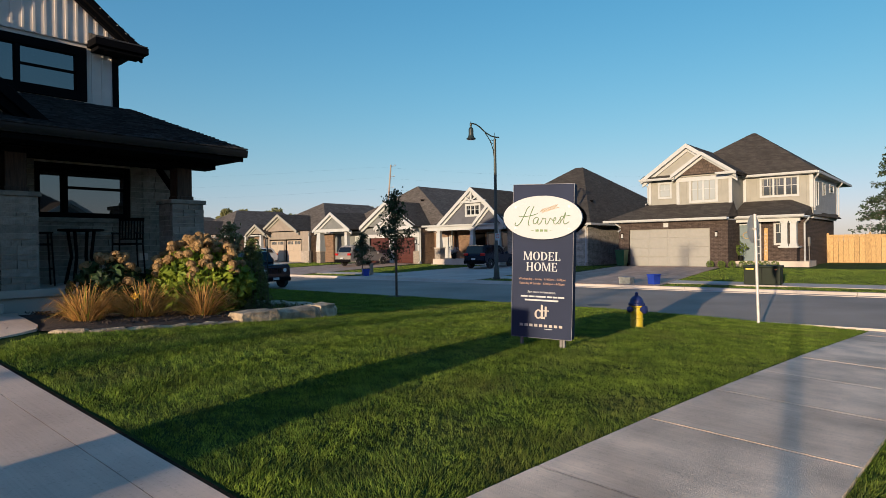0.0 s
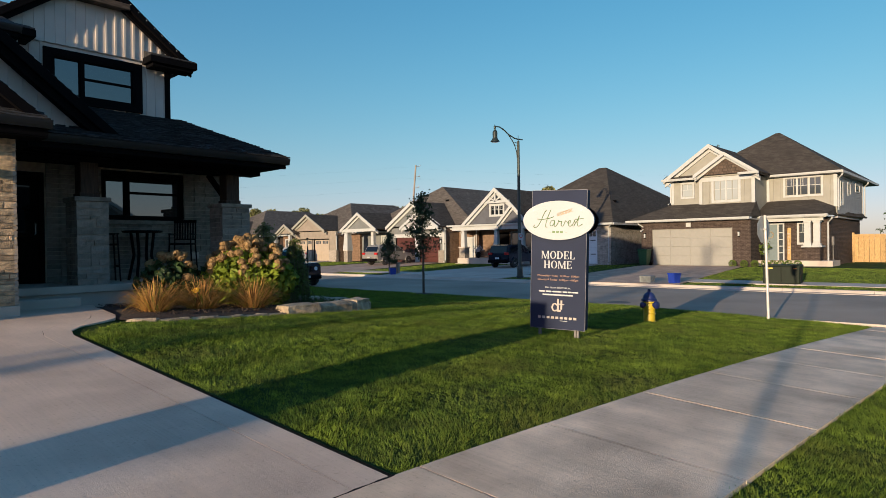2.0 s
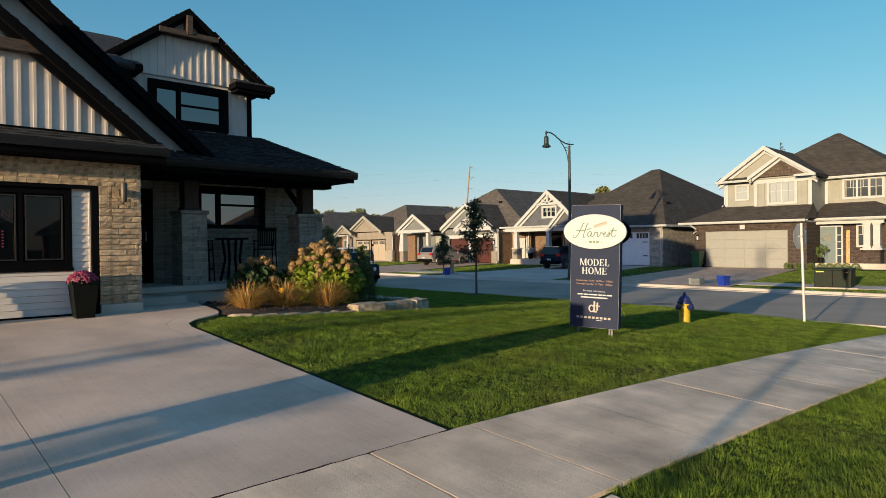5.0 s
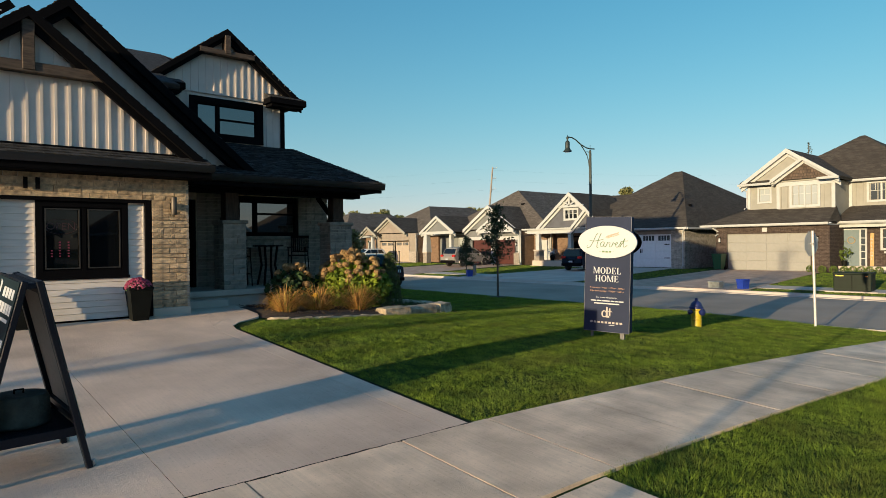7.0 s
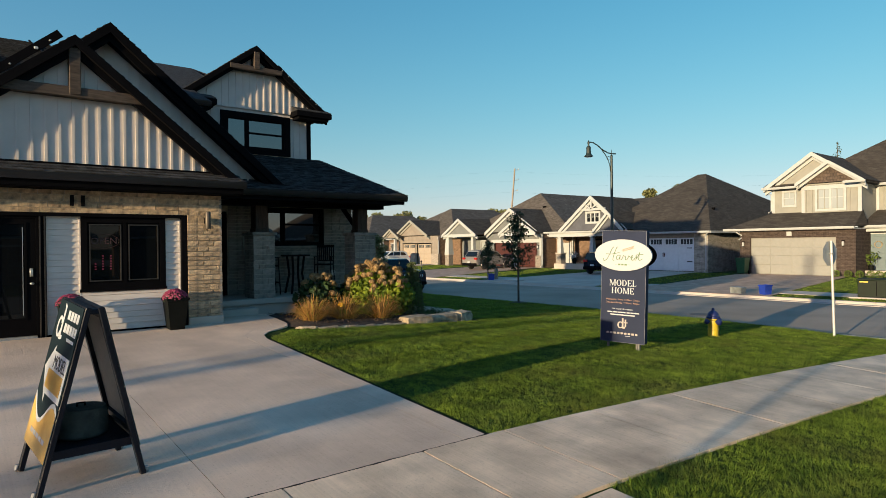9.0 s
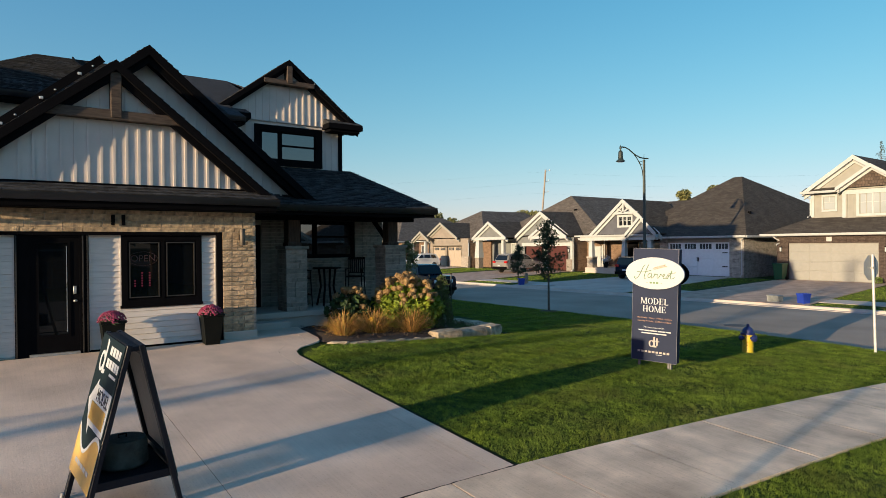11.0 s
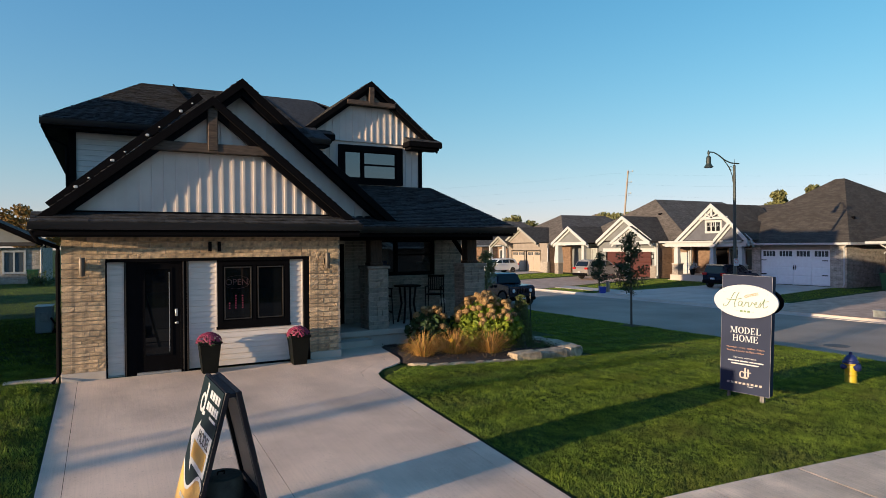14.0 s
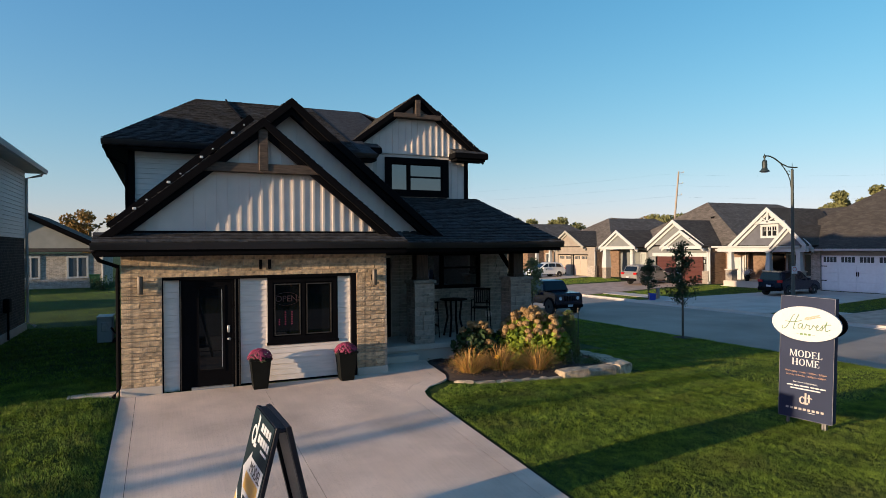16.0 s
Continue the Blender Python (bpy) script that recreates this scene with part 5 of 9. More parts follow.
for u0, u1 in ((1.07, 3.55), (4.1, 6.58)):
    b.garage_door(u0, u1, 0.05, 2.3, 0.02, DOOR_MAROON, rows=5, cols=1, label="maroon wood-look garage door")
b.put("door_post", Shape().box(3.55, 4.1, -0.02, 0.15, 0.0, 2.3), WHITE)
b.put("pier_stone", Shape().box(6.55, 7.2, -0.12, 0.2, -0.3, 1.1), STONE_GREY)
b.put("header", Shape().box(0.6, 7.2, -0.06, 0.02, 2.3, 2.62), WHITE)
b.put("corner_board", Shape().box(7.0, 7.22, -0.05, 0.2, 0, 3.2), WHITE)
b.gable(3.6, 3.5, 3.35, 5.6, -0.5, 6, SLATE, trim=0.26, overhang=0.35)
b.gable(4.9, 2.42, 3.2, 4.65, -0.95, 4, SLATE, trim=0.22, overhang=0.3, beam=True)
b.gable(-3.2, 2.7, 3.2, 4.86, -1.2, 6, SLATE, trim=0.24, overhang=0.35, beam=True)
b.deep_hip(-6.6, 9.9, 1.3, 22, 3.05, 1.6, 6.0, 16, 7.45)
b.column(-5.15, -0.8, 0.0, 2.95, base=1.1, wide=0.3)
b.put("porch_post", Shape().box(-1.75, -1.4, -0.7, -0.35, 0.1, 2.95), WHITE)
b.window(-3.1, -2.5, 0.8, 2.5, 1.98, 1, pane=GLASS_PALE), b.window(-0.9, -0.2, 0.8, 2.5, 1.98, 1)
b.put("service_door", Shape().box(8.1, 8.95, 1.94, 2.02, 0.25, 2.25).box(7.98, 8.1, 1.92, 2.02, 0.2, 2.35).box(8.95, 9.07, 1.92, 2.02, 0.2, 2.35), WHITE, "white side door")
b.downpipe(-0.2, 1.9, 2.9), b.downpipe(9.3, 1.9, 2.9), b.downpipe(7.25, 0.1, 3.0)
b.lantern(6.85, -0.04, 1.9)
b.put("roof_vent", Shape().box(3.6, 3.95, 4.2, 4.5, 5.62, 5.95), BLACK)

# sandy bungalow with two taupe doors, and one beyond
def sandy(y, label, name="sandy_bungalow"):
    h = Home(name, 38.0, y, -0.6, label)
    h.wall(0, 0.9, 0, 0.2, -0.3, 3.2, TAUPE, "", "garage_front"), h.wall(6.4, 7.7, 0, 0.2, -0.3, 3.2, TAUPE, "", "garage_front"), h.wall(0.9, 6.4, 0, 0.2, 2.3, 3.2, TAUPE, "taupe siding", "garage_front")
    for u0, u1 in ((0.95, 3.4), (3.85, 6.35)):
        h.garage_door(u0, u1, 0.05, 2.3, 0.02, DOOR_TAUPE, rows=4, cols=2, glass=True, label="taupe garage door with arched top lights", frame=DOOR_TAUPE)
    h.wall(3.4, 3.85, 0, 0.2, -0.3, 2.4, TAUPE)
    h.wall(7.5, 7.7, 0.2, 2.0, -0.3, 3.0, BRICK_RED), h.wall(7.6, 9.1, 2.0, 2.2, -0.3, 3.0, BRICK_RED, "brown brick", "brick_wing"), h.wall(8.9, 9.1, 2.2, 13, -0.3, 3, BRICK_RED)
    h.wall(-4.5, 0.1, 1.6, 1.8, -0.3, 3.0, BRICK_RED, "", "entry_wall"), h.wall(-4.5, -4.3, 1.8, 13, -0.3, 3, BRICK_RED)
    h.gable(3.0, 3.3, 3.3, 5.1, -0.5, 6, TAUPE, trim=0.24, overhang=0.35, trim_mat=CREAM)
    h.gable(-0.6, 1.85, 3.1, 4.15, -0.9, 5, TAUPE, trim=0.22, overhang=0.3, trim_mat=CREAM)
    h.deep_hip(-5.0, 9.3, 1.0, 18, 3.05, 2.7, 6.0, 13, 6.6)
    h.column(-2.7, -0.6, 0.0, 2.95, base=0.9), h.column(0.2, -0.6, 0.0, 2.95, base=0.9)
    h.window(-3.9, -3.0, 0.9, 2.4, 1.58, 1), h.downpipe(7.7, 0.05, 3.0)
    h.put("stone_pier", Shape().box(6.5, 7.75, -0.1, 0.2, -0.3, 1.2), STONE_GREY)
    return h


sandy(49.0, "sandy bungalow with two taupe garage doors and cream gables")
sandy(67.0, "sandy bungalow with cream gables further along the street")
sandy(86.0, "sandy bungalow at the far end of the row")

# neighbours on the near side
n = Home("pale_neighbour_house", -8.55, -0.4, 0.0, "two-storey neighbour with pale lap siding over dark brick", turn=90)
n.wall(0, 12.4, 0, 0.2, -0.3, 3.1, BRICK_DARK, "dark brick lower wall")
n.wall(-0.02, 12.42, -0.02, 0.2, 3.1, 5.4, VINYL, "pale lap siding")
for i in range(18):
    n.put("siding_board", Shape().prism([(0, 0), (-0.02, 0.004), (-0.004, 0.127), (0, 0.127)], 12.4, Matrix.Translation((0, -0.02, 3.1 + 0.127 * i)) @ Matrix(((0, 1, 0, 0), (1, 0, 0, 0), (0, 0, 1, 0), (0, 0, 0, 1)))), VINYL)
n.wall(0, 0.2, 0.2, 10, -0.3, 5.4, VINYL), n.wall(12.2, 12.4, 0.2, 10, -0.3, 5.4, VINYL), n.wall(0, 12.4, 10, 10.2, -0.3, 5.4, VINYL)
nr = Shape().plate([(-0.5, -0.5, 5.45), (12.9, -0.5, 5.45), (8.0, 5, 7.4), (4.5, 5, 7.4)], 0.08).plate([(-0.5, 10.7, 5.45), (12.9, 10.7, 5.45), (8, 5, 7.4), (4.5, 5, 7.4)], 0.08).plate([(-0.5, -0.5, 5.45), (-0.5, 10.7, 5.45), (4.5, 5, 7.4)], 0.08).plate([(12.9, -0.5, 5.45), (12.9, 10.7, 5.45), (8, 5, 7.4)], 0.08)
n.put("roof", nr, SHINGLE_FAR), n.put("soffit", Shape().box(-0.5, 12.9, -0.5, 0, 5.33, 5.4), BOARD), n.eave(-0.5, 12.95, -0.5, 5.47)
n.put("downpipe", Shape().tube([(12.85, -0.5, 5.4), (12.7, -0.45, 5.25), (12.35, -0.08, 5.1), (12.35, -0.08, 0.3), (12.4, -0.3, 0.15)], 0.045, 8), BOARD, "white downpipe")
n.put("meter", Shape().box(9.2, 9.5, -0.16, 0, 0.9, 1.3, b=0.02).tube([(9.35, -0.1, 0.1), (9.35, -0.1, 0.9)], 0.03, 8), BLACK, "dark gas meter on the brick")
n.put("plinth", Shape().box(-0.03, 12.43, -0.05, 0.1, -0.4, 0.3), CONCRETE_FAR)

k = Home("rear_bungalow", -17.5, 38.0, -0.1, "brick bungalow with cream gable and dark roof seen behind the lawn", turn=0)
k.wall(0, 9.4, 0, 0.2, -0.3, 2.6, BRICK_TAN, "tan brick"), k.wall(9.2, 9.4, 0.2, 9, -0.3, 2.6, BRICK_TAN), k.wall(0, 0.2, 0.2, 9, -0.3, 2.6, BRICK_TAN)
k.put("skirt_roof", Shape().plate([(-0.3, -0.5, 2.75), (9.0, -0.5, 2.75), (9.0, 0.1, 3.05), (-0.3, 0.1, 3.05)], 0.06), SHINGLE_FAR)
k.gable(4.7, 4.9, 2.95, 5.5, -0.4, 10, CREAM, trim=0.2, overhang=0.35, trim_mat=BLACK)
k.window(4.5, 5.4, 0.95, 2.3, -0.02, 2), k.window(7.2, 8.3, 0.95, 2.3, -0.02, 2)
k.put("plinth", Shape().box(-0.02, 9.42, -0.04, 0.1, -0.3, 0.12), CONCRETE_FAR), k.downpipe(9.3, 0.0, 2.9)

# drives and paths across the street
def far_slab(name, corners, mat, label, lift=0.03):
    s = Shape()
    n2 = 10
    (xa, ya, yb), (xc, yc, yd) = corners
    for i in range(n2):
        t0, t1 = i / n2, (i + 1) / n2
        x0, x1 = xa + (xc - xa) * t0, xa + (xc - xa) * t1
        q = [(x0, ya + (yc - ya) * t0), (x1, ya + (yc - ya) * t1), (x1, yb + (yd - yb) * t1), (x0, yb + (yd - yb) * t0)]
        s.plate([(x, y, max(-1.05 if x < 24.5 else -9, ground_height(max(x, 24.56), y)) + lift) for x, y in q], 0.08)
    return solid(name, s, mat, label, "driveway", kind="structure")


far_slab("driveway_cream", ((24.45, 0.2, 7.4), (37.95, 1.4, 7.6)), PAVER, "tan concrete-paved double drive of the cream house")
far_slab("driveway_grey", ((24.45, 10.0, 19.5), (38.0, 11.0, 17.4)), CONCRETE_FAR, "broad pale concrete drive of the grey bungalow", 0.035)
far_slab("driveway_taupe", ((24.45, 25.2, 34.6), (38.0, 26.4, 33.0)), PAVER, "tan paved drive of the taupe bungalow")
far_slab("driveway_sandy", ((24.45, 41.0, 49.0), (38.0, 42.0, 48.8)), CONCRETE_FAR, "concrete drive of the sandy bungalow")
far_slab("front_path", ((37.0, 17.4, 24.0), (38.0, 17.4, 24.0)), CONCRETE_FAR, "concrete path at the grey bungalow")

# board fence beside the cream house
fence = thing("board_fence", (47.9, -5.5, -0.6), "new cedar board fence beside the cream house", "fence")
for i in range(60):
    part("board", Shape().box(47.9, 47.93, -2.85 - 0.3 * i - 0.14, -2.85 - 0.3 * i + 0.145, -0.6, 1.3 + 0.02 * math.sin(i * 3.1)), FENCE_WOOD, fence)
for i in range(8):
    part("post", Shape().box(47.84, 47.96, -2.75 - 2.4 * i, -2.63 - 2.4 * i, -0.7, 1.42), FENCE_WOOD, fence)
part("rail", Shape().box(47.86, 47.9, -21, -2.7, 1.1, 1.2), FENCE_WOOD, fence)


# ---- street furniture and things in front of the house ----
def lettering(text, size, m, mat, parent, name="lettering", bold=False, depth=0.002, align="CENTER", squeeze=1.0, shear=0.0):
    """Flat letters as a mesh part, on the x-y plane of the pose m."""
    cu = bpy.data.curves.new(name, "FONT")
    cu.body, cu.size, cu.align_x, cu.align_y, cu.extrude, cu.offset, cu.shear = text, size, align, "CENTER", depth, 0.006 * size * 2 if bold else 0.0, shear
    tmp = bpy.data.objects.new(name, cu)
    scene.collection.objects.link(tmp)
    me = bpy.data.meshes.new_from_object(tmp.evaluated_get(bpy.context.evaluated_depsgraph_get()))
    bpy.data.objects.remove(tmp)
    me.materials.clear()
    me.materials.append(mat)
    me.transform(m @ Matrix.Diagonal((squeeze, 1, 1, 1)))
    ob = new(name, me)
    ob.parent = parent
    return ob


FACE = pose(0, 0, 0, 90)


def flat(x, y, z):
    """A pose that stands a flat drawing upright on a face at depth y."""
    return Matrix.Translation((x, y, z)) @ FACE


def oval(cx, cz, rx, rz, y0, y1, n=48):
    return Shape().prism([(cx + rx * math.cos(2 * math.pi * i / n), cz + rz * math.sin(2 * math.pi * i / n)) for i in range(n)], y1 - y0, Matrix.Translation((0, y0, 0)))


SILVER = material("silver_grey_print", (0.36, 0.33, 0.30), 0.5, vary=0.05, scale=20)


def serif_word(word, h, x_mid, z0, y):
    """Upright capitals with heavy stems, thin strokes and slab serifs, facing -y."""
    glyphs, pen, layer = [], 0.0, [0]
    def quad(pts):
        layer[0] += 1
        d = 0.0025 + 0.00025 * (layer[0] % 5)
        glyphs[-1].prism([(pen + x * h, z * h) for x, z in pts], 0.004, Matrix.Translation((0, -d, 0)))
    def rect(x0, x1, za, zb):
        quad([(x0, za), (x1, za), (x1, zb), (x0, zb)])
    def stem(x, w=0.17):
        rect(x, x + w, 0.0, 1.0)
        rect(x - 0.06, x + w + 0.06, 0.0, 0.055)
        rect(x - 0.06, x + w + 0.06, 0.945, 1.0)
    def bowl(cx, r1, r0, a0, a1, n=20):
        for q in range(n):
            a, b = a0 + (a1 - a0) * q / n, a0 + (a1 - a0) * (q + 1) / n
            quad([(cx + r1 * math.cos(a), 0.5 + 0.51 * math.sin(a)), (cx + r1 * math.cos(b), 0.5 + 0.51 * math.sin(b)), (cx + r0 * math.cos(b), 0.5 + 0.45 * math.sin(b)), (cx + r0 * math.cos(a), 0.5 + 0.45 * math.sin(a))])
    for ch in word:
        glyphs.append(Shape())
        if ch == "M":
            stem(0.08, 0.07), stem(0.85, 0.17)
            quad([(0.06, 1.0), (0.26, 1.0), (0.6, 0.12), (0.52, 0.0)]), quad([(0.52, 0.0), (0.6, 0.0), (0.9, 1.0), (0.83, 1.0)])
            wide = 1.12
        elif ch == "O":
            bowl(0.44, 0.42, 0.24, 0.0, 2 * math.pi, 28)
            wide = 0.9
        elif ch == "D":
            stem(0.08), bowl(0.24, 0.58, 0.4, -math.pi / 2, math.pi / 2)
            wide = 0.88
        elif ch == "E":
            stem(0.08), rect(0.25, 0.66, 0.0, 0.055), rect(0.25, 0.64, 0.945, 1.0), rect(0.25, 0.5, 0.47, 0.53)
            rect(0.6, 0.68, 0.0, 0.24), rect(0.58, 0.65, 0.78, 1.0), rect(0.45, 0.51, 0.38, 0.62)
            wide = 0.76
        elif ch == "L":
            stem(0.08), rect(0.25, 0.64, 0.0, 0.055), rect(0.57, 0.65, 0.0, 0.26)
            wide = 0.72
        else:
            stem(0.08), stem(0.63), rect(0.25, 0.63, 0.47, 0.53)
            wide = 0.92
        pen += (wide + 0.04) * h
    mid = pen / 2
    for g in glyphs:
        g.v = [(x - mid + x_mid, yy + y, z + z0) for x, yy, z in g.v]
    return glyphs


def smooth_line(pts, n=6):
    """Points along a smooth curve through the given ones."""
    p = [Vector(q) for q in pts]
    p = [p[0] * 2 - p[1]] + p + [p[-1] * 2 - p[-2]]
    out = []
    for a, b, c, d in zip(p, p[1:], p[2:], p[3:]):
        for i in range(n):
            t = i / n
            out.append(0.5 * (2 * b + (c - a) * t + (2 * a - 5 * b + 4 * c - d) * t * t + (3 * b - a - 3 * c + d) * t ** 3))
    return out + [p[-2]]


def model_sign():
    root = thing("model_home_sign", (5.77, -5.42, -0.47), "tall navy model-home sign with white oval board on the lawn", "sign", turn=-76)
    root.matrix_basis = root.matrix_basis @ Matrix.Rotation(radians(1.8), 4, "Y")
    def put(name, shape, mat, label="", parent=None, smooth=False):
        return part(name, shape, mat, parent or root, label, smooth, world_space=False)
    put("panel", Shape().box(-0.43, 0.43, -0.02, 0.15, 0.1, 2.23, b=0.006), NAVY, "navy sign panel")
    for x0, x1, z0, z1 in ((-0.437, -0.43, 0.095, 2.235), (0.43, 0.437, 0.095, 2.235), (-0.43, 0.43, 2.23, 2.237), (-0.43, 0.43, 0.093, 0.1)):
        put("edge_trim", Shape().box(x0, x1, -0.024, -0.012, z0, z1), material("sign_edge", (0.10, 0.11, 0.15), 0.5))
    for x in (-0.3, 0.27, 0.31):
        put("leg", Shape().box(x - 0.016, x + 0.016, 0.03, 0.1, -0.15, 0.1), material("dull_steel", (0.16, 0.16, 0.16), 0.6, metal=0.3, vary=0.1), "steel leg")
    ov = put("oval_board", oval(0, 1.77, 0.56, 0.3, -0.075, -0.03), SIGN_WHITE, "white oval board")
    put("oval_board", oval(0.0, 1.77, 0.56, 0.3, 0.16, 0.2), BLACK, "dark back of the rear oval board")
    for x, z in ((-0.38, 1.92), (0.38, 1.92), (-0.38, 1.62), (0.38, 1.62)):
        put("bolt", Shape().tube([(x, -0.08, z), (x, -0.07, z)], 0.013, 8), STEEL, "", ov)
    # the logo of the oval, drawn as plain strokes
    strokes = [[(-0.37, 1.7), (-0.385, 1.675), (-0.36, 1.655), (-0.31, 1.69), (-0.26, 1.78), (-0.21, 1.89), (-0.175, 1.925)], [(-0.11, 1.93), (-0.15, 1.84), (-0.185, 1.73), (-0.19, 1.67), (-0.165, 1.665)], [(-0.33, 1.79), (-0.24, 1.785), (-0.14, 1.8), (-0.06, 1.825)],
               [(-0.05, 1.765), (-0.085, 1.77), (-0.12, 1.73), (-0.11, 1.685), (-0.07, 1.7), (-0.045, 1.76), (-0.055, 1.69), (-0.03, 1.68), (0.0, 1.72), (0.015, 1.765), (0.03, 1.75), (0.06, 1.755), (0.055, 1.7), (0.075, 1.68), (0.105, 1.72), (0.12, 1.765)],
               [(0.12, 1.765), (0.15, 1.74), (0.17, 1.72), (0.2, 1.745), (0.19, 1.77), (0.17, 1.745), (0.175, 1.69), (0.21, 1.685), (0.255, 1.745), (0.26, 1.775), (0.27, 1.73), (0.255, 1.685), (0.23, 1.69)], [(0.255, 1.7), (0.3, 1.76), (0.335, 1.84), (0.315, 1.76), (0.31, 1.695), (0.34, 1.685), (0.385, 1.715)], [(0.27, 1.785), (0.33, 1.79), (0.4, 1.8)]]
    for st in strokes:
        put("script_stroke", Shape().tube(smooth_line([(x, -0.077, z) for x, z in st]), 0.0055, 6), GREEN_INK, "", ov)
    for i in range(9):
        a = -0.02 + i * 0.026
        for sgn in (-1, 1):
            c = Vector((a, -0.078, 1.85 + i * 0.008))
            d = Vector((math.cos(0.35 + sgn * 0.5), 0, math.sin(0.35 + sgn * 0.5)))
            put("wheat_grain", Shape().tube([c, c + d * 0.028, c + d * 0.058], [0.002, 0.006, 0.001], 6), GOLD, "", ov)
    for x0, x1 in ((-0.085, -0.04), (-0.022, 0.022), (0.04, 0.085)):
        put("bar", Shape().box(x0, x1, -0.078, -0.074, 1.575, 1.607), GREEN_INK, "", ov)
    for x in (-0.13, 0.13):
        put("bar", Shape().box(x - 0.02, x + 0.02, -0.078, -0.074, 1.588, 1.592), GREEN_INK, "", ov)
    for glyph in serif_word("MODEL", 0.118, 0.0, 1.178, -0.021) + serif_word("HOME", 0.118, 0.0, 1.03, -0.021):
        put("letter", glyph, SIGN_WHITE, "white serif capital")
    lettering("Wednesday - Friday  11:00am - 5:00pm", 0.042, flat(0, -0.023, 0.915), COPPER, root)
    lettering("Saturday & Sunday  12:00pm - 4:00pm", 0.042, flat(0, -0.023, 0.855), COPPER, root)
    lettering("For more information,", 0.044, flat(0, -0.023, 0.735), SIGN_WHITE, root)
    for x0, x1, z in ((-0.3, -0.2, 0.672), (-0.185, -0.1, 0.672), (-0.085, 0.06, 0.672), (0.08, 0.15, 0.672), (0.16, 0.22, 0.672), (0.23, 0.32, 0.672), (-0.24, 0.24, 0.622)):
        put("bar", Shape().box(x0, x1, -0.024, -0.02, z - 0.011, z + 0.011), SIGN_WHITE)
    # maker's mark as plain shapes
    for q in range(22):
        a, b = 0.6 + 5.0 * q / 22, 0.6 + 5.0 * (q + 1) / 22
        put("mark", Shape().prism([(-0.04 + 0.055 * math.cos(t) * w2, 0.43 + 0.065 * math.sin(t) * w3) for t, w2, w3 in ((a, 1, 1), (b, 1, 1), (b, 0.5, 0.72), (a, 0.5, 0.72))], 0.004, Matrix.Translation((0, -0.024, 0))), SILVER)
    put("mark", Shape().box(-0.005, 0.025, -0.0265, -0.02, 0.365, 0.56).box(0.025, 0.055, -0.026, -0.02, 0.365, 0.395).box(0.05, 0.078, -0.0265, -0.02, 0.4, 0.54).box(0.03, 0.11, -0.026, -0.02, 0.472, 0.488), SILVER)
    for q in range(9):
        x = -0.31 + 0.0705 * q
        put("bar", Shape().box(x, x + 0.046, -0.024, -0.02, 0.252, 0.288), SILVER)
    put("bar", Shape().box(0.05, 0.16, -0.026, -0.02, 0.222, 0.23), SIGN_WHITE)


model_sign()


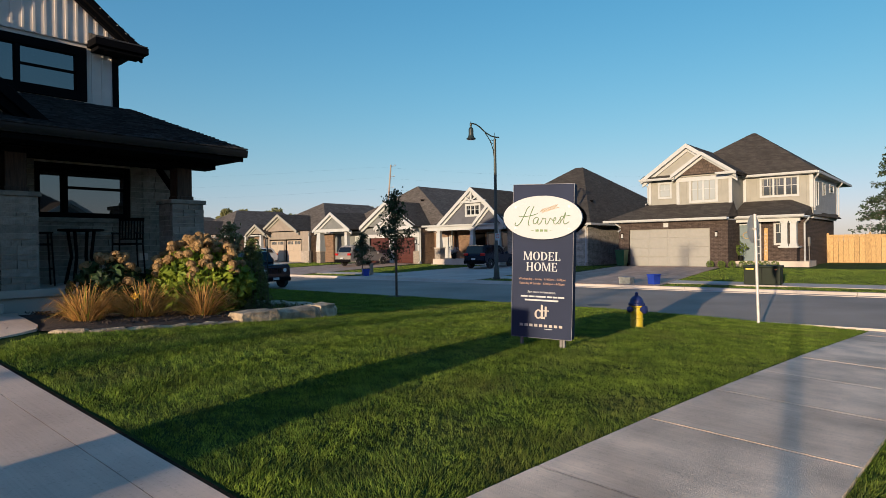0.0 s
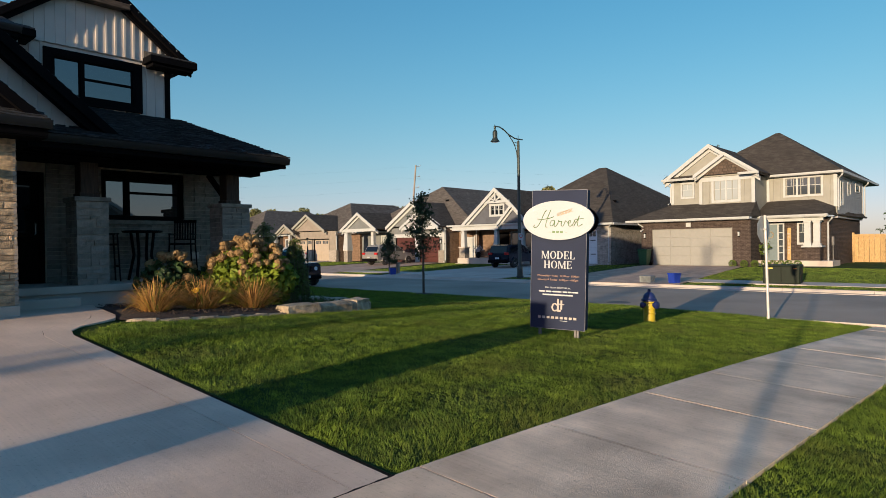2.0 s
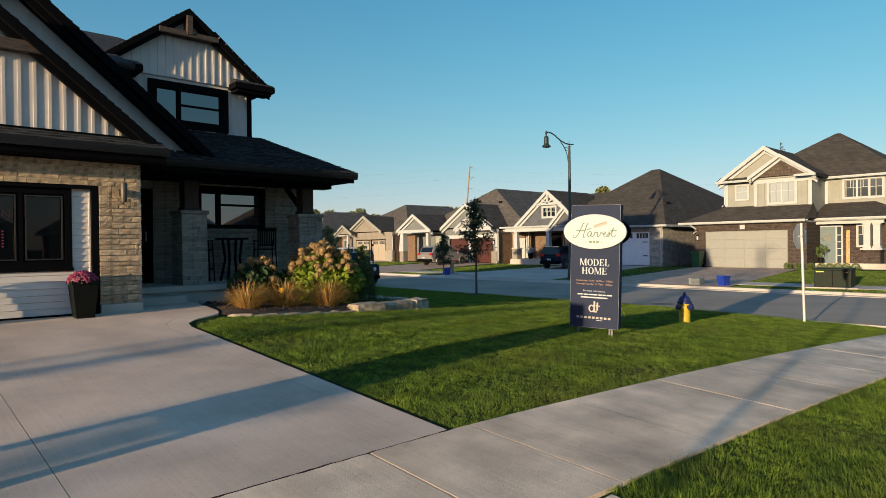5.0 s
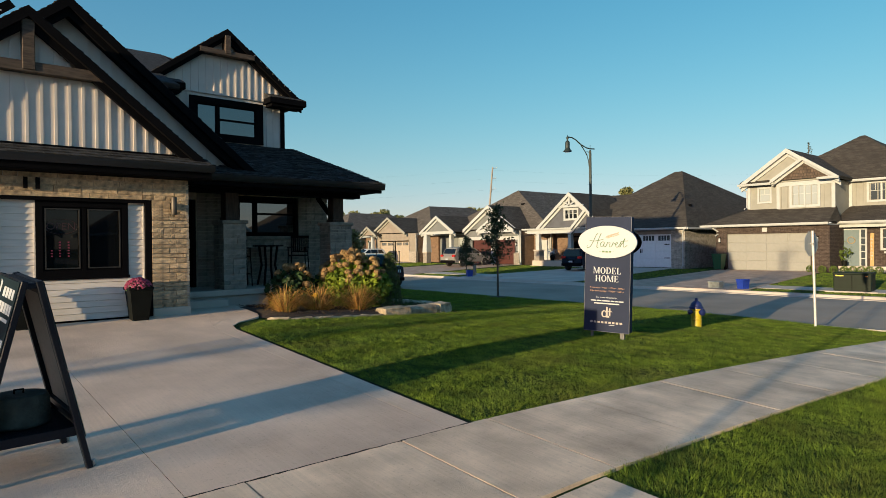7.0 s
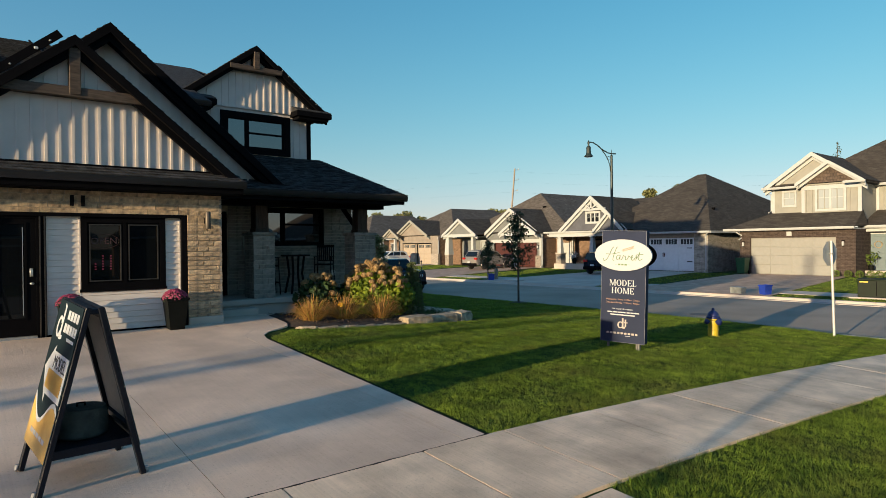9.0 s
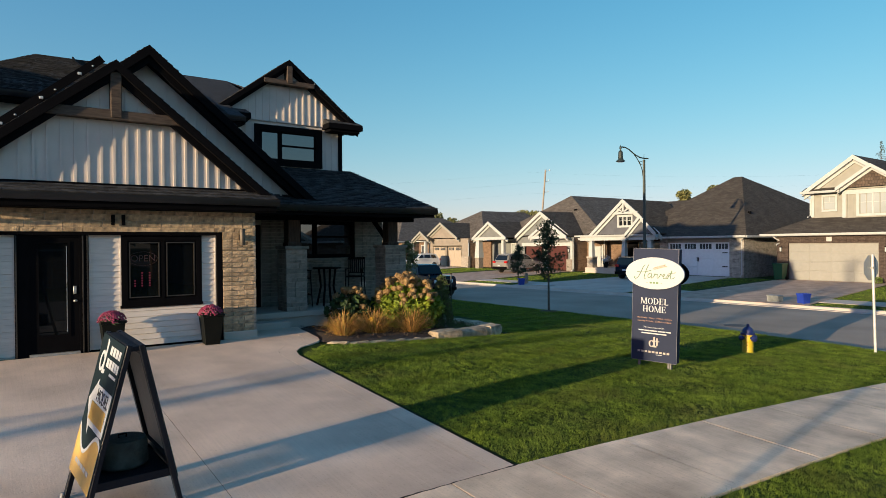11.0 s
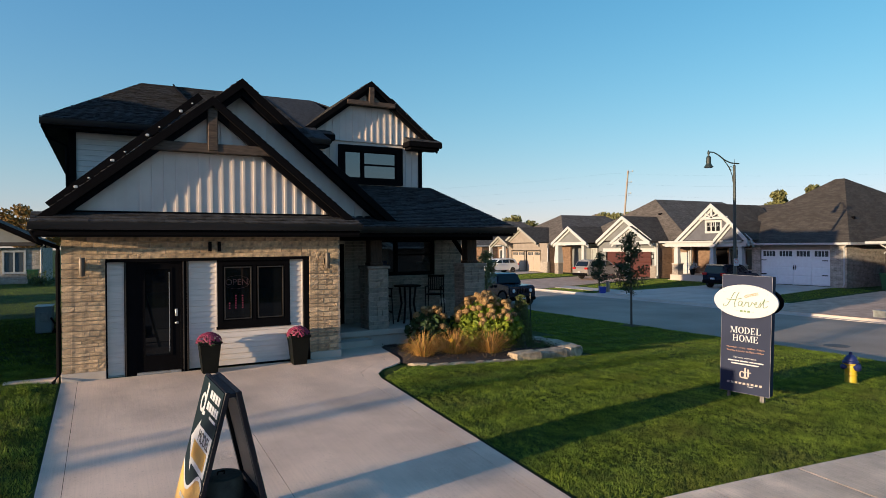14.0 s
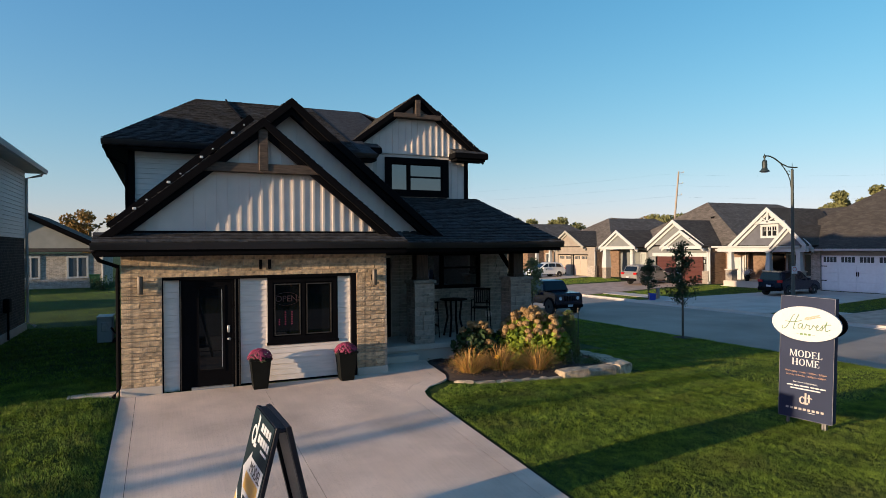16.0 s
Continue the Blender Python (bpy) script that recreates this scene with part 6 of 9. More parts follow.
def aframe():
    z0 = -0.413
    root = thing("a_frame_sign", (-3.45, -6.44, z0), "navy-painted wooden A-frame sign on the driveway", "sign", turn=5)
    root.matrix_basis = pose(-3.45, -6.44, z0, 3.8, 0, 5)
    def put(name, shape, mat, label="", parent=None):
        return part(name, shape, mat, parent or root, label, world_space=False)
    lean = math.degrees(math.atan2(0.35, 1.5))
    PAINT = material("chipped_navy_paint", (0.005, 0.007, 0.013), 0.4, vary=0.25, scale=30, bump=0.3, second=(0.010, 0.012, 0.018), sheen=0.2)
    CHIP = material("bare_chipped_wood", (0.30, 0.27, 0.22), 0.8, vary=0.3, scale=20)
    BOARD = material("dark_teal_print", (0.010, 0.020, 0.027), 0.55, vary=0.08, scale=3, bump=0.02, sheen=0.1)
    OCHRE = material("ochre_print", (0.50, 0.34, 0.10), 0.4, vary=0.3, scale=2.5, bump=0, second=(0.27, 0.15, 0.03))
    for k in (-1, 1):
        m = Matrix.Translation((k * 0.39, 0, 0)) @ Matrix.Rotation(radians(-k * lean), 4, "Y")
        for y in (-0.345, 0.345):
            put("leg", Shape().box(-0.022, 0.022, y - 0.03, y + 0.03, 0.0, 1.525, m, b=0.005), PAINT, "chipped navy wooden leg")
            put("foot", Shape().lathe([(0.012, 0.0), (0.018, 0.01), (0.018, 0.05)], 10), STEEL).matrix_basis = m @ Matrix.Translation((k * 0.035, y, 0.0))
        for za, zb in ((1.43, 1.52), (0.4, 0.46)):
            put("rail", Shape().box(-0.018, 0.018, -0.315, 0.315, za, zb, m), PAINT)
        side = put("board", Shape().box(k * 0.024 - 0.006, k * 0.024 + 0.006, -0.365, 0.365, 0.26, 1.51, m), BOARD, "printed sign board")
        put("backing", Shape().box(min(k * 0.012, k * 0.0175), max(k * 0.012, k * 0.0175), -0.312, 0.312, 0.465, 1.425, m), SILVER, "plain grey back of the board", side)
        # artwork of a board; flat pieces stand 2 mm proud of one another
        w = m @ Matrix.Translation((k * 0.0305, 0, 0)) @ Matrix.Rotation(radians(90 * k), 4, "Z") @ FACE
        def art(name, poly, mat, lift):
            poly = [(x, 0.26 + (y - 0.3) * 1.25) for x, y in poly]
            v = [(x, y, lift) for x, y in poly] + [(x, y, lift - 0.002) for x, y in poly]
            n = len(poly)
            put(name, Shape().add(v, [tuple(range(n)), tuple(range(2 * n - 1, n - 1, -1))] + [(i, (i + 1) % n, (i + 1) % n + n, i + n) for i in range(n)], w), mat, "", side)
        wave = [(-0.36, 0.305), (0.36, 0.305)]
        curve = [(0.36 - 0.72 * i / 16, 0.56 + 0.085 * math.sin(i / 16 * 2 * math.pi + 0.6) + 0.03 * (i / 16 - 0.5)) for i in range(17)]
        art("cream_wave", wave + [(x, y + 0.03) for x, y in curve], SIGN_WHITE, 0.002)
        art("gold_wave", wave + curve, OCHRE, 0.004)
        art("arrow", [(-0.2, 0.96), (-0.2, 0.72), (0.12, 0.72), (0.12, 0.66), (0.25, 0.85), (0.12, 1.02), (0.12, 0.96)] if k > 0 else [(0.34, 0.96), (-0.12, 0.96), (-0.12, 1.0), (-0.32, 0.83), (-0.12, 0.61), (-0.12, 0.67), (0.34, 0.67)], SIGN_WHITE, 0.002)
        art("gold_block", [(-0.11, 0.69), (0.18, 0.69), (0.18, 0.82), (-0.11, 0.82)] if k > 0 else [(-0.18, 0.71), (0.29, 0.71), (0.29, 0.835), (-0.18, 0.835)], OCHRE, 0.004)
        lettering("MODEL", 0.105 if k > 0 else 0.155, w @ Matrix.Translation((0.035 if k > 0 else 0.105, 1.0, 0.004)), INK, side, depth=0.001, squeeze=0.8 if k > 0 else 0.74)
        ring = [(0.075 * math.cos(a), 0.075 * math.sin(a)) for a in np.linspace(0.5, 5.8, 18)]
        core = [(0.04 * math.cos(a), 0.05 * math.sin(a)) for a in np.linspace(5.8, 0.5, 18)]
        art("mark", [(-0.2 + x, 1.12 + y) for x, y in ring + core], SIGN_WHITE, 0.002)
        art("mark", [(-0.15, 1.04), (-0.105, 1.04), (-0.105, 1.27), (-0.17, 1.285), (-0.15, 1.25)], SIGN_WHITE, 0.0025)
        art("mark", [(-0.105, 1.04), (-0.06, 1.05), (-0.06, 1.075), (-0.105, 1.07)], SIGN_WHITE, 0.002)
        for x0, x1, y0, y1 in ((-0.02, 0.05, 1.19, 1.25), (0.07, 0.14, 1.19, 1.25), (0.16, 0.23, 1.19, 1.25), (0.25, 0.31, 1.19, 1.25), (-0.05, 0.02, 1.1, 1.16), (0.035, 0.11, 1.1, 1.16), (0.125, 0.19, 1.1, 1.16), (0.205, 0.265, 1.1, 1.16), (0.28, 0.33, 1.1, 1.16), (0.1, 0.31, 1.055, 1.075)):
            art("bar", [(x0, y0), (x1, y0), (x1, y1), (x0, y1)], SIGN_WHITE, 0.002)
        for q in range(5):
            art("bar", [(-0.24 + 0.1 * q, 0.395), (-0.165 + 0.1 * q, 0.395), (-0.165 + 0.1 * q, 0.425), (-0.24 + 0.1 * q, 0.425)], SIGN_WHITE, 0.006)
        chips = random.Random(5 + k)
        for q in range(26):
            y, zc, e = chips.choice((-0.345, 0.345)) + chips.uniform(-0.03, 0.03), chips.uniform(0.02, 1.5), chips.uniform(0.003, 0.008)
            put("paint_chip", Shape().box(k * 0.0222 - 0.001, k * 0.0222 + 0.001, y - e, y + e, zc - e * 1.6, zc + e * 1.6, m), CHIP)
    put("shelf", Shape().box(-0.31, 0.31, -0.31, 0.31, 0.3, 0.33).box(-0.31, 0.31, -0.33, -0.31, 0.27, 0.34).box(-0.31, 0.31, 0.31, 0.33, 0.27, 0.34), PAINT, "dark wooden shelf")
    put("top_cap", Shape().box(-0.05, 0.05, -0.365, 0.365, 1.43, 1.47, b=0.006), PAINT)
    w = thing("concrete_weight", (-3.45, -6.44, z0 + 0.332), "round dark concrete ballast weight on the sign's shelf", "weight")
    part("drum", Shape().lathe([(0.2, 0), (0.215, 0.02), (0.205, 0.2), (0.19, 0.235), (0.03, 0.24)], 28), material("damp_concrete", (0.055, 0.065, 0.055), 0.85, vary=0.25, scale=8, bump=0.6, fine=40), w, smooth=True, world_space=False)
    part("hook", Shape().tube([(-0.03, 0, 0.23), (-0.03, 0, 0.27), (0.03, 0, 0.27), (0.03, 0, 0.23)], 0.008, 6), BLACK, w, world_space=False)


aframe()

CLAY = material("black_planter", (0.006, 0.007, 0.006), 0.55, vary=0.15, scale=5, bump=0.1, sheen=0.12)
MUM = material("magenta_mum", (0.22, 0.02, 0.07), 0.7, vary=0.25, scale=30, bump=0, island=0.6)
MUM_LEAF = material("mum_leaf", (0.05, 0.09, 0.03), 0.7, vary=0.2, scale=20, bump=0, island=0.4)


def planter(x, y):
    root = thing("flower_planter", (x, y, -0.02), "tall tapered black planter full of magenta chrysanthemums", "planter", group="planters at the garage")
    a, b = 0.13, 0.185
    s = Shape()
    rings = [(a, 0), (b, 0.55), (b + 0.02, 0.555), (b + 0.02, 0.6), (b - 0.015, 0.6), (b - 0.03, 0.52)]
    v = [(sx * r, sy * r, z) for r, z in rings for sx, sy in ((-1, -1), (1, -1), (1, 1), (-1, 1))]
    f = [(3, 2, 1, 0), (20, 21, 22, 23)] + [(i * 4 + j, i * 4 + (j + 1) % 4, i * 4 + 4 + (j + 1) % 4, i * 4 + 4 + j) for i in range(5) for j in range(4)]
    part("pot", s.add(v, f), CLAY, root, world_space=False)
    r = random.Random(int(x * 100))
    bl, lf = Shape(), Shape()
    for i in range(420):
        t, u = r.random() * 2 * math.pi, math.sqrt(r.random())
        rad = 0.235
        h = 0.56 + 0.2 * math.sqrt(max(0, 1 - u * u)) + r.uniform(-0.015, 0.015)
        c = Vector((rad * u * math.cos(t), rad * u * math.sin(t), h))
        nrm = Vector((c.x * 2, c.y * 2, 0.35 + r.uniform(-0.1, 0.1))).normalized()
        q = nrm.to_track_quat("Z", "Y").to_matrix().to_4x4()
        m = Matrix.Translation(c) @ q
        e = r.uniform(0.014, 0.024)
        bl.add([(0, 0, 0.008)] + [(e * math.cos(k * 1.047), e * math.sin(k * 1.047), -0.004 + 0.006 * (k % 2)) for k in range(6)], [(0, k + 1, (k + 1) % 6 + 1) for k in range(6)], m)
        if i % 3 == 0:
            m2 = Matrix.Translation(c - nrm * 0.03) @ q @ Matrix.Rotation(r.uniform(0, 6), 4, "Z")
            lf.add([(0, -0.02, 0), (0.045, 0, 0.01), (0, 0.02, 0), (-0.01, 0, 0)], [(0, 1, 2, 3)], m2)
    tagged(part("blossoms", bl, MUM, root, "dense magenta blossoms", world_space=False), kind="stuff")
    tagged(part("foliage", lf, MUM_LEAF, root, world_space=False), kind="stuff")


planter(-2.68, -0.24)
planter(-0.97, -0.24)

neon = thing("open_sign", (-1.86, 0.32, 1.3), "small lit neon sign hanging behind the garage window", "neon sign")
NEON = bpy.data.materials.new("neon_red")
NEON.use_nodes = True
NEON.node_tree.nodes["Principled BSDF"].inputs["Base Color"].default_value = (0.03, 0.012, 0.012, 1)
NEON.node_tree.nodes["Principled BSDF"].inputs["Emission Color"].default_value = (1, 0.05, 0.03, 1)
NEON.node_tree.nodes["Principled BSDF"].inputs["Emission Strength"].default_value = 0.0015
lettering("OPEN", 0.17, Matrix.Translation((-2.1 + 1.86, -0.195, 0.36)) @ FACE, NEON, neon, depth=0.001)
part("tube", Shape().tube([(-2.1 + 0.25 * math.cos(t), 0.128, 1.66 + 0.13 * math.sin(t)) for t in np.linspace(0, 6.2, 24)], 0.003, 5), NEON, neon)


PINK = bpy.data.materials.new("neon_pink")
PINK.use_nodes = True
PINK.node_tree.nodes["Principled BSDF"].inputs["Base Color"].default_value = (0.05, 0.01, 0.02, 1)
PINK.node_tree.nodes["Principled BSDF"].inputs["Emission Color"].default_value = (1, 0.06, 0.18, 1)
PINK.node_tree.nodes["Principled BSDF"].inputs["Emission Strength"].default_value = 0.05
notice = thing("window_notice", (-2.1, 0.13, 1.2), "small lit pink hours notice behind the garage window", "notice")
for x in (-2.24, -2.12, -1.99):
    for q in range(6 if x > -2.2 else 3):
        part("bar", Shape().box(x - 0.014, x + 0.014, 0.126, 0.13, 1.14 + 0.048 * q, 1.162 + 0.048 * q), PINK, notice)


for i, ch in enumerate("WELCOME"):
    lettering(ch, 0.15, Matrix.Translation((40.385 - 40.3 - 0.003 * (7 - i), 0.0, 1.62 - 0.2 * i)) @ Matrix.Rotation(radians(-90), 4, "Z") @ FACE, SIGN_WHITE, wb, depth=0.01)


def hydrant(x, y):
    z = ground_height(x, y) - 0.05
    root = thing("fire_hydrant", (x, y, z), "yellow fire hydrant with blue bonnet and caps on the grass", "hydrant")
    part("barrel", Shape().lathe([(0.15, -0.05), (0.15, 0.05), (0.12, 0.06), (0.115, 0.2), (0.115, 0.42), (0.14, 0.44), (0.14, 0.47)], 24), YELLOW, root, "yellow barrel", True, False)
    part("ring", Shape().lathe([(0.115, 0.2), (0.128, 0.205), (0.128, 0.225), (0.115, 0.23)], 24), YELLOW, root, "", True, False)
    part("bonnet", Shape().lathe([(0.155, 0.47), (0.155, 0.51), (0.13, 0.53), (0.12, 0.58), (0.08, 0.63), (0.035, 0.655), (0.03, 0.71), (0.0, 0.72)], 24), BLUE, root, "dark blue bonnet", True, False)
    part("body_neck", Shape().lathe([(0.12, 0.3), (0.13, 0.33), (0.13, 0.42), (0.12, 0.44)], 24), YELLOW, root, "", True, False)
    for d, r2 in (((1, -0.35), 0.048), ((-1, 0.35), 0.048), ((-0.35, -1), 0.062)):
        v = Vector((*d, 0)).normalized()
        part("outlet_cap", Shape().tube([v * 0.1 + Vector((0, 0, 0.4)), v * 0.17 + Vector((0, 0, 0.4)), v * 0.172 + Vector((0, 0, 0.4)), v * 0.21 + Vector((0, 0, 0.4)), v * 0.24 + Vector((0, 0, 0.4))], [r2 * 0.8, r2 * 0.8, r2 * 1.25, r2 * 1.2, r2 * 0.3], 14), BLUE, root, "blue outlet cap", True, False)


hydrant(9.7, -5.15)


def stop_sign(x, y):
    z = -0.92
    root = thing("stop_sign", (x, y, z), "octagonal traffic sign on a slender steel post, seen from behind", "road sign", turn=0)
    part("post", Shape().tube([(0, 0, -0.1), (-0.06, 0.04, 2.46)], 0.032, 10), material("pale_steel", (0.55, 0.54, 0.52), 0.5, metal=0.2, vary=0.1), root, "pale round steel post", True, False)
    poly = [(0.335 * math.cos(math.pi / 8 + math.pi / 4 * i), 0.335 * math.sin(math.pi / 8 + math.pi / 4 * i)) for i in range(8)]
    m = Matrix.Translation((-0.05, 0.04, 2.13)) @ pose(0, 0, 0, 0, 0, -9)
    part("plate", Shape().prism(poly, 0.004, m @ Matrix.Translation((0, 0.036, 0))), material("sign_back", (0.27, 0.30, 0.32), 0.5, metal=0.3, vary=0.08), root, "bare aluminium back of the octagon", False, False)
    part("clamp", Shape().box(-0.05, 0.05, -0.04, 0.036, -0.02, 0.02, m), STEEL, root, "", False, False)


stop_sign(13.42, -6.4)


def street_lamp(x, y, base, turn=0.0, label="dark green street lamp with a scrolled arm and bell lantern", signed=True, slim=1.0):
    root = thing("street_lamp", (x, y, base), label, "street lamp", turn=turn)
    def put(name, shape, mat, lab="", smooth=True, parent=None):
        return part(name, shape, mat, parent or root, lab, smooth, False)
    put("post", Shape().lathe([(r2 * slim, z2) for r2, z2 in ((0.2, -0.1), (0.2, 0.12), (0.16, 0.16), (0.15, 0.6), (0.12, 0.68), (0.1, 0.72), (0.07, 7.45), (0.075, 7.5), (0.02, 7.55), (0.012, 7.85), (0, 7.87))], 16), POST_GREEN, "tapered green post")
    arm = [(0.28, 0, 7.62), (0, 0, 7.62), (-0.25, 0, 7.66), (-0.6, 0, 7.82), (-0.95, 0, 8.08), (-1.2, 0, 8.2), (-1.42, 0, 8.22), (-1.55, 0, 8.2)]
    put("arm", Shape().tube(arm, 0.036, 8), POST_GREEN, "curved bracket arm")
    put("brace", Shape().tube([(-0.08, 0, 6.6), (-0.12, 0, 6.95), (-0.24, 0, 7.3), (-0.45, 0, 7.6), (-0.62, 0, 7.8)], 0.025, 6), POST_GREEN)
    put("scroll", Shape().tube([(-0.2 + 0.1 * math.cos(t), 0, 7.35 + 0.1 * math.sin(t)) for t in np.linspace(0.5, 5.5, 12)], 0.016, 6), POST_GREEN)
    lan = put("lantern", Shape().lathe([(0.25, 7.4), (0.245, 7.43), (0.17, 7.5), (0.14, 7.57), (0.13, 7.62), (0.13, 7.9), (0.1, 7.98), (0.045, 8.02), (0.04, 8.08), (0.065, 8.12), (0.065, 8.2), (0.03, 8.26), (0, 8.34)], 18, (-1.5, 0, 0)), POST_GREEN, "bell-shaped lantern")
    put("lens", Shape().lathe([(0.0, 7.35), (0.16, 7.36), (0.22, 7.39)], 16, (-1.5, 0, 0)), GLASS_FAR, "", True, lan)
    if signed:
        put("notice", Shape().box(-0.15, 0.15, -0.13, -0.12, 2.1, 2.48), SIGN_WHITE, "small white no-parking plate", False)
        put("notice_ring", Shape().tube([(0.1 * math.cos(t), -0.135, 2.33 + 0.1 * math.sin(t)) for t in np.linspace(0, 6.28, 18)], 0.014, 6), material("sign_red", (0.4, 0.02, 0.02), 0.5), "red ring", False)
    return root


street_lamp(25.56, 9.28, -0.93, turn=-20)
street_lamp(-16.0, -12.46, -0.72, turn=100, slim=0.45, label="dark green street lamp further up the side street", signed=False)
street_lamp(-39.0, -9.75, -0.72, turn=100, slim=0.8, label="dark green street lamp at the far end of the side street", signed=False)
street_lamp(25.5, 62.0, -0.93, turn=-20, label="dark green street lamp far along the street", signed=False)


def wood_pole(x, y, h, lean=0.0, side=0.0):
    root = thing("utility_pole", (x, y, -0.8), "weathered wooden utility pole with steel crossarms beyond the roofs", "utility pole")
    part("pole", Shape().tube([(0, 0, -0.2), (lean, side, h)], [0.2, 0.13], 10), POLE_WOOD, root, "", True, False)
    for i, z in enumerate((h - 0.3, h - 2.2, h - 4.2)):
        c, e = lean * z / h, side * z / h
        part("insulator_arm", Shape().tube([(c, e, z), (c + 0.55, e - 0.55, z + 0.1)], 0.05, 6).lathe([(0.06, 0), (0.09, 0.05), (0.06, 0.25), (0, 0.27)], 8, (c + 0.55, e - 0.55, z + 0.08)), STEEL, root, "", False, False)


wood_pole(77.7, 70.8, 16.5, 0.9, -1.1)
wood_pole(-46.0, -11.5, 11.0)
wire = thing("overhead_wires", (76, 72, 12), "thin overhead power lines above the roofs", "power line")
for z0, k in ((15.3, 0.0), (13.4, 0.4), (11.4, 0.8)):
    for a, b2 in (((76.6 + k, 71.4, z0), (150, 20, z0 + 1)), ((76.6 + k, 71.4, z0), (20, 150, z0 + 1))):
        pts = [Vector(a).lerp(Vector(b2), i / 14) - Vector((0, 0, 1.6 * (1 - (2 * i / 14 - 1) ** 2))) for i in range(15)]
        part("wire", Shape().tube(pts, 0.003, 4), BLACK, wire)


def blue_box(x, y, turn, z=None):
    z = ground_height(x, y) if z is None else z
    root = thing("recycling_box", (x, y, z), "open blue plastic recycling box at the kerb", "recycling box", group="blue boxes", turn=turn)
    s = Shape()
    for r0, z0, z1, t in ((0.17, 0.0, 0.46, 0.012),):
        lo, hi = [(-r0, -0.17), (r0, -0.17), (r0, 0.17), (-r0, 0.17)], [(-r0 * 1.15, -0.21), (r0 * 1.15, -0.21), (r0 * 1.15, 0.21), (-r0 * 1.15, 0.21)]
        v = [(x2, y2, z0) for x2, y2 in lo] + [(x2, y2, z1) for x2, y2 in hi] + [(x2 * 0.93, y2 * 0.93, z1) for x2, y2 in hi] + [(x2 * 0.92, y2 * 0.92, z0 + 0.02) for x2, y2 in lo]
        s.add(v, [(3, 2, 1, 0), (12, 13, 14, 15)] + [(i * 4 + j, i * 4 + (j + 1) % 4, i * 4 + 4 + (j + 1) % 4, i * 4 + 4 + j) for i in range(3) for j in range(4)])
    part("tub", s, BLUE_BIN, root, "", False, False)
    part("rim", Shape().box(-0.21, 0.21, -0.225, -0.2, 0.42, 0.47).box(-0.21, 0.21, 0.2, 0.225, 0.42, 0.47).box(-0.22, -0.19, -0.2, 0.2, 0.42, 0.47).box(0.19, 0.22, -0.2, 0.2, 0.42, 0.47), BLUE_BIN, root, "", False, False)
    return root


blue_box(25.3, 0.62, 70)
blue_box(25.1, 19.0, 60)
vault = thing("utility_vault", (25.3, 17.2, ground_height(25.3, 17.2)), "flat grey concrete utility vault set in the verge", "utility vault")
part("slab", Shape().box(-0.45, 0.45, -0.75, 0.75, -0.05, 0.09, b=0.015), CONCRETE_FAR, vault, world_space=False)
part("cover", Shape().box(-0.34, 0.34, -0.6, 0.6, 0.085, 0.11, b=0.01), STEEL, vault, "grey steel cover", world_space=False)
gb = thing("grey_crate", (25.2, 1.85, ground_height(25.2, 1.85)), "grey plastic crate lying at the kerb", "crate", turn=80)
part("tub", Shape().box(-0.3, 0.3, -0.18, 0.18, 0, 0.34, b=0.02), material("grey_plastic", (0.2, 0.215, 0.205), 0.5), gb, "", False, False)
part("rim", Shape().box(-0.32, 0.32, -0.2, 0.2, 0.29, 0.32, b=0.006), material("grey_rim", (0.23, 0.245, 0.235), 0.5), gb, "", False, False)


slab = thing("utility_cover", (24.95, 17.3, ground_height(24.95, 17.3)), "flat concrete utility cover in the grass at the kerb", "utility cover", turn=-60)
part("lid", Shape().box(-0.62, 0.62, -0.25, 0.25, -0.03, 0.05, b=0.015), CONCRETE_FAR, slab, "", False, False)


def cart(x, y, turn, z):
    root = thing("green_cart", (x, y, z), "dark green wheeled waste cart by the garage wall", "waste cart", turn=turn)
    s = Shape()
    v = [(sx * 0.24, sy * 0.26, 0.06) for sx, sy in ((-1, -1), (1, -1), (1, 1), (-1, 1))] + [(sx * 0.31, sy * 0.35, 1.0) for sx, sy in ((-1, -1), (1, -1), (1, 1), (-1, 1))]
    part("bin", s.add(v, [(3, 2, 1, 0), (4, 5, 6, 7), (0, 1, 5, 4), (1, 2, 6, 5), (2, 3, 7, 6), (3, 0, 4, 7)]), GREEN_BIN, root, "", False, False)
    part("lid", Shape().box(-0.34, 0.34, -0.4, 0.38, 1.0, 1.09, b=0.02), GREEN_BIN, root, "hinged green lid", False, False)
    for k in (-0.28, 0.28):
        part("wheel", Shape().tube([(k - 0.03, 0.3, 0.12), (k + 0.03, 0.3, 0.12)], 0.12, 14), BLACK, root, "", True, False)
    return root


cart(37.3, 7.45, -90, -0.6)
cart(-8.6, 37.0, 0, -0.05)

tr = thing("transformer_box", (26.6, -3.5, ground_height(26.6, -3.4) - 0.06), "dark green pad-mounted transformer on a concrete pad", "transformer", turn=-84)
part("pad", Shape().box(-0.95, 0.95, -0.75, 0.75, -0.1, 0.1, b=0.015), CONCRETE_FAR, tr, "concrete pad", False, False)
part("cabinet", Shape().box(-0.68, 0.68, -0.5, 0.5, 0.1, 0.84, b=0.02), TRANSFORMER, tr, "", False, False)
part("lid", Shape().box(-0.71, 0.71, -0.54, 0.52, 0.8, 0.88, b=0.02), TRANSFORMER, tr, "", False, False)
part("door_gap", Shape().box(-0.01, 0.01, -0.512, -0.5, 0.15, 0.78), BLACK, tr, "", False, False)
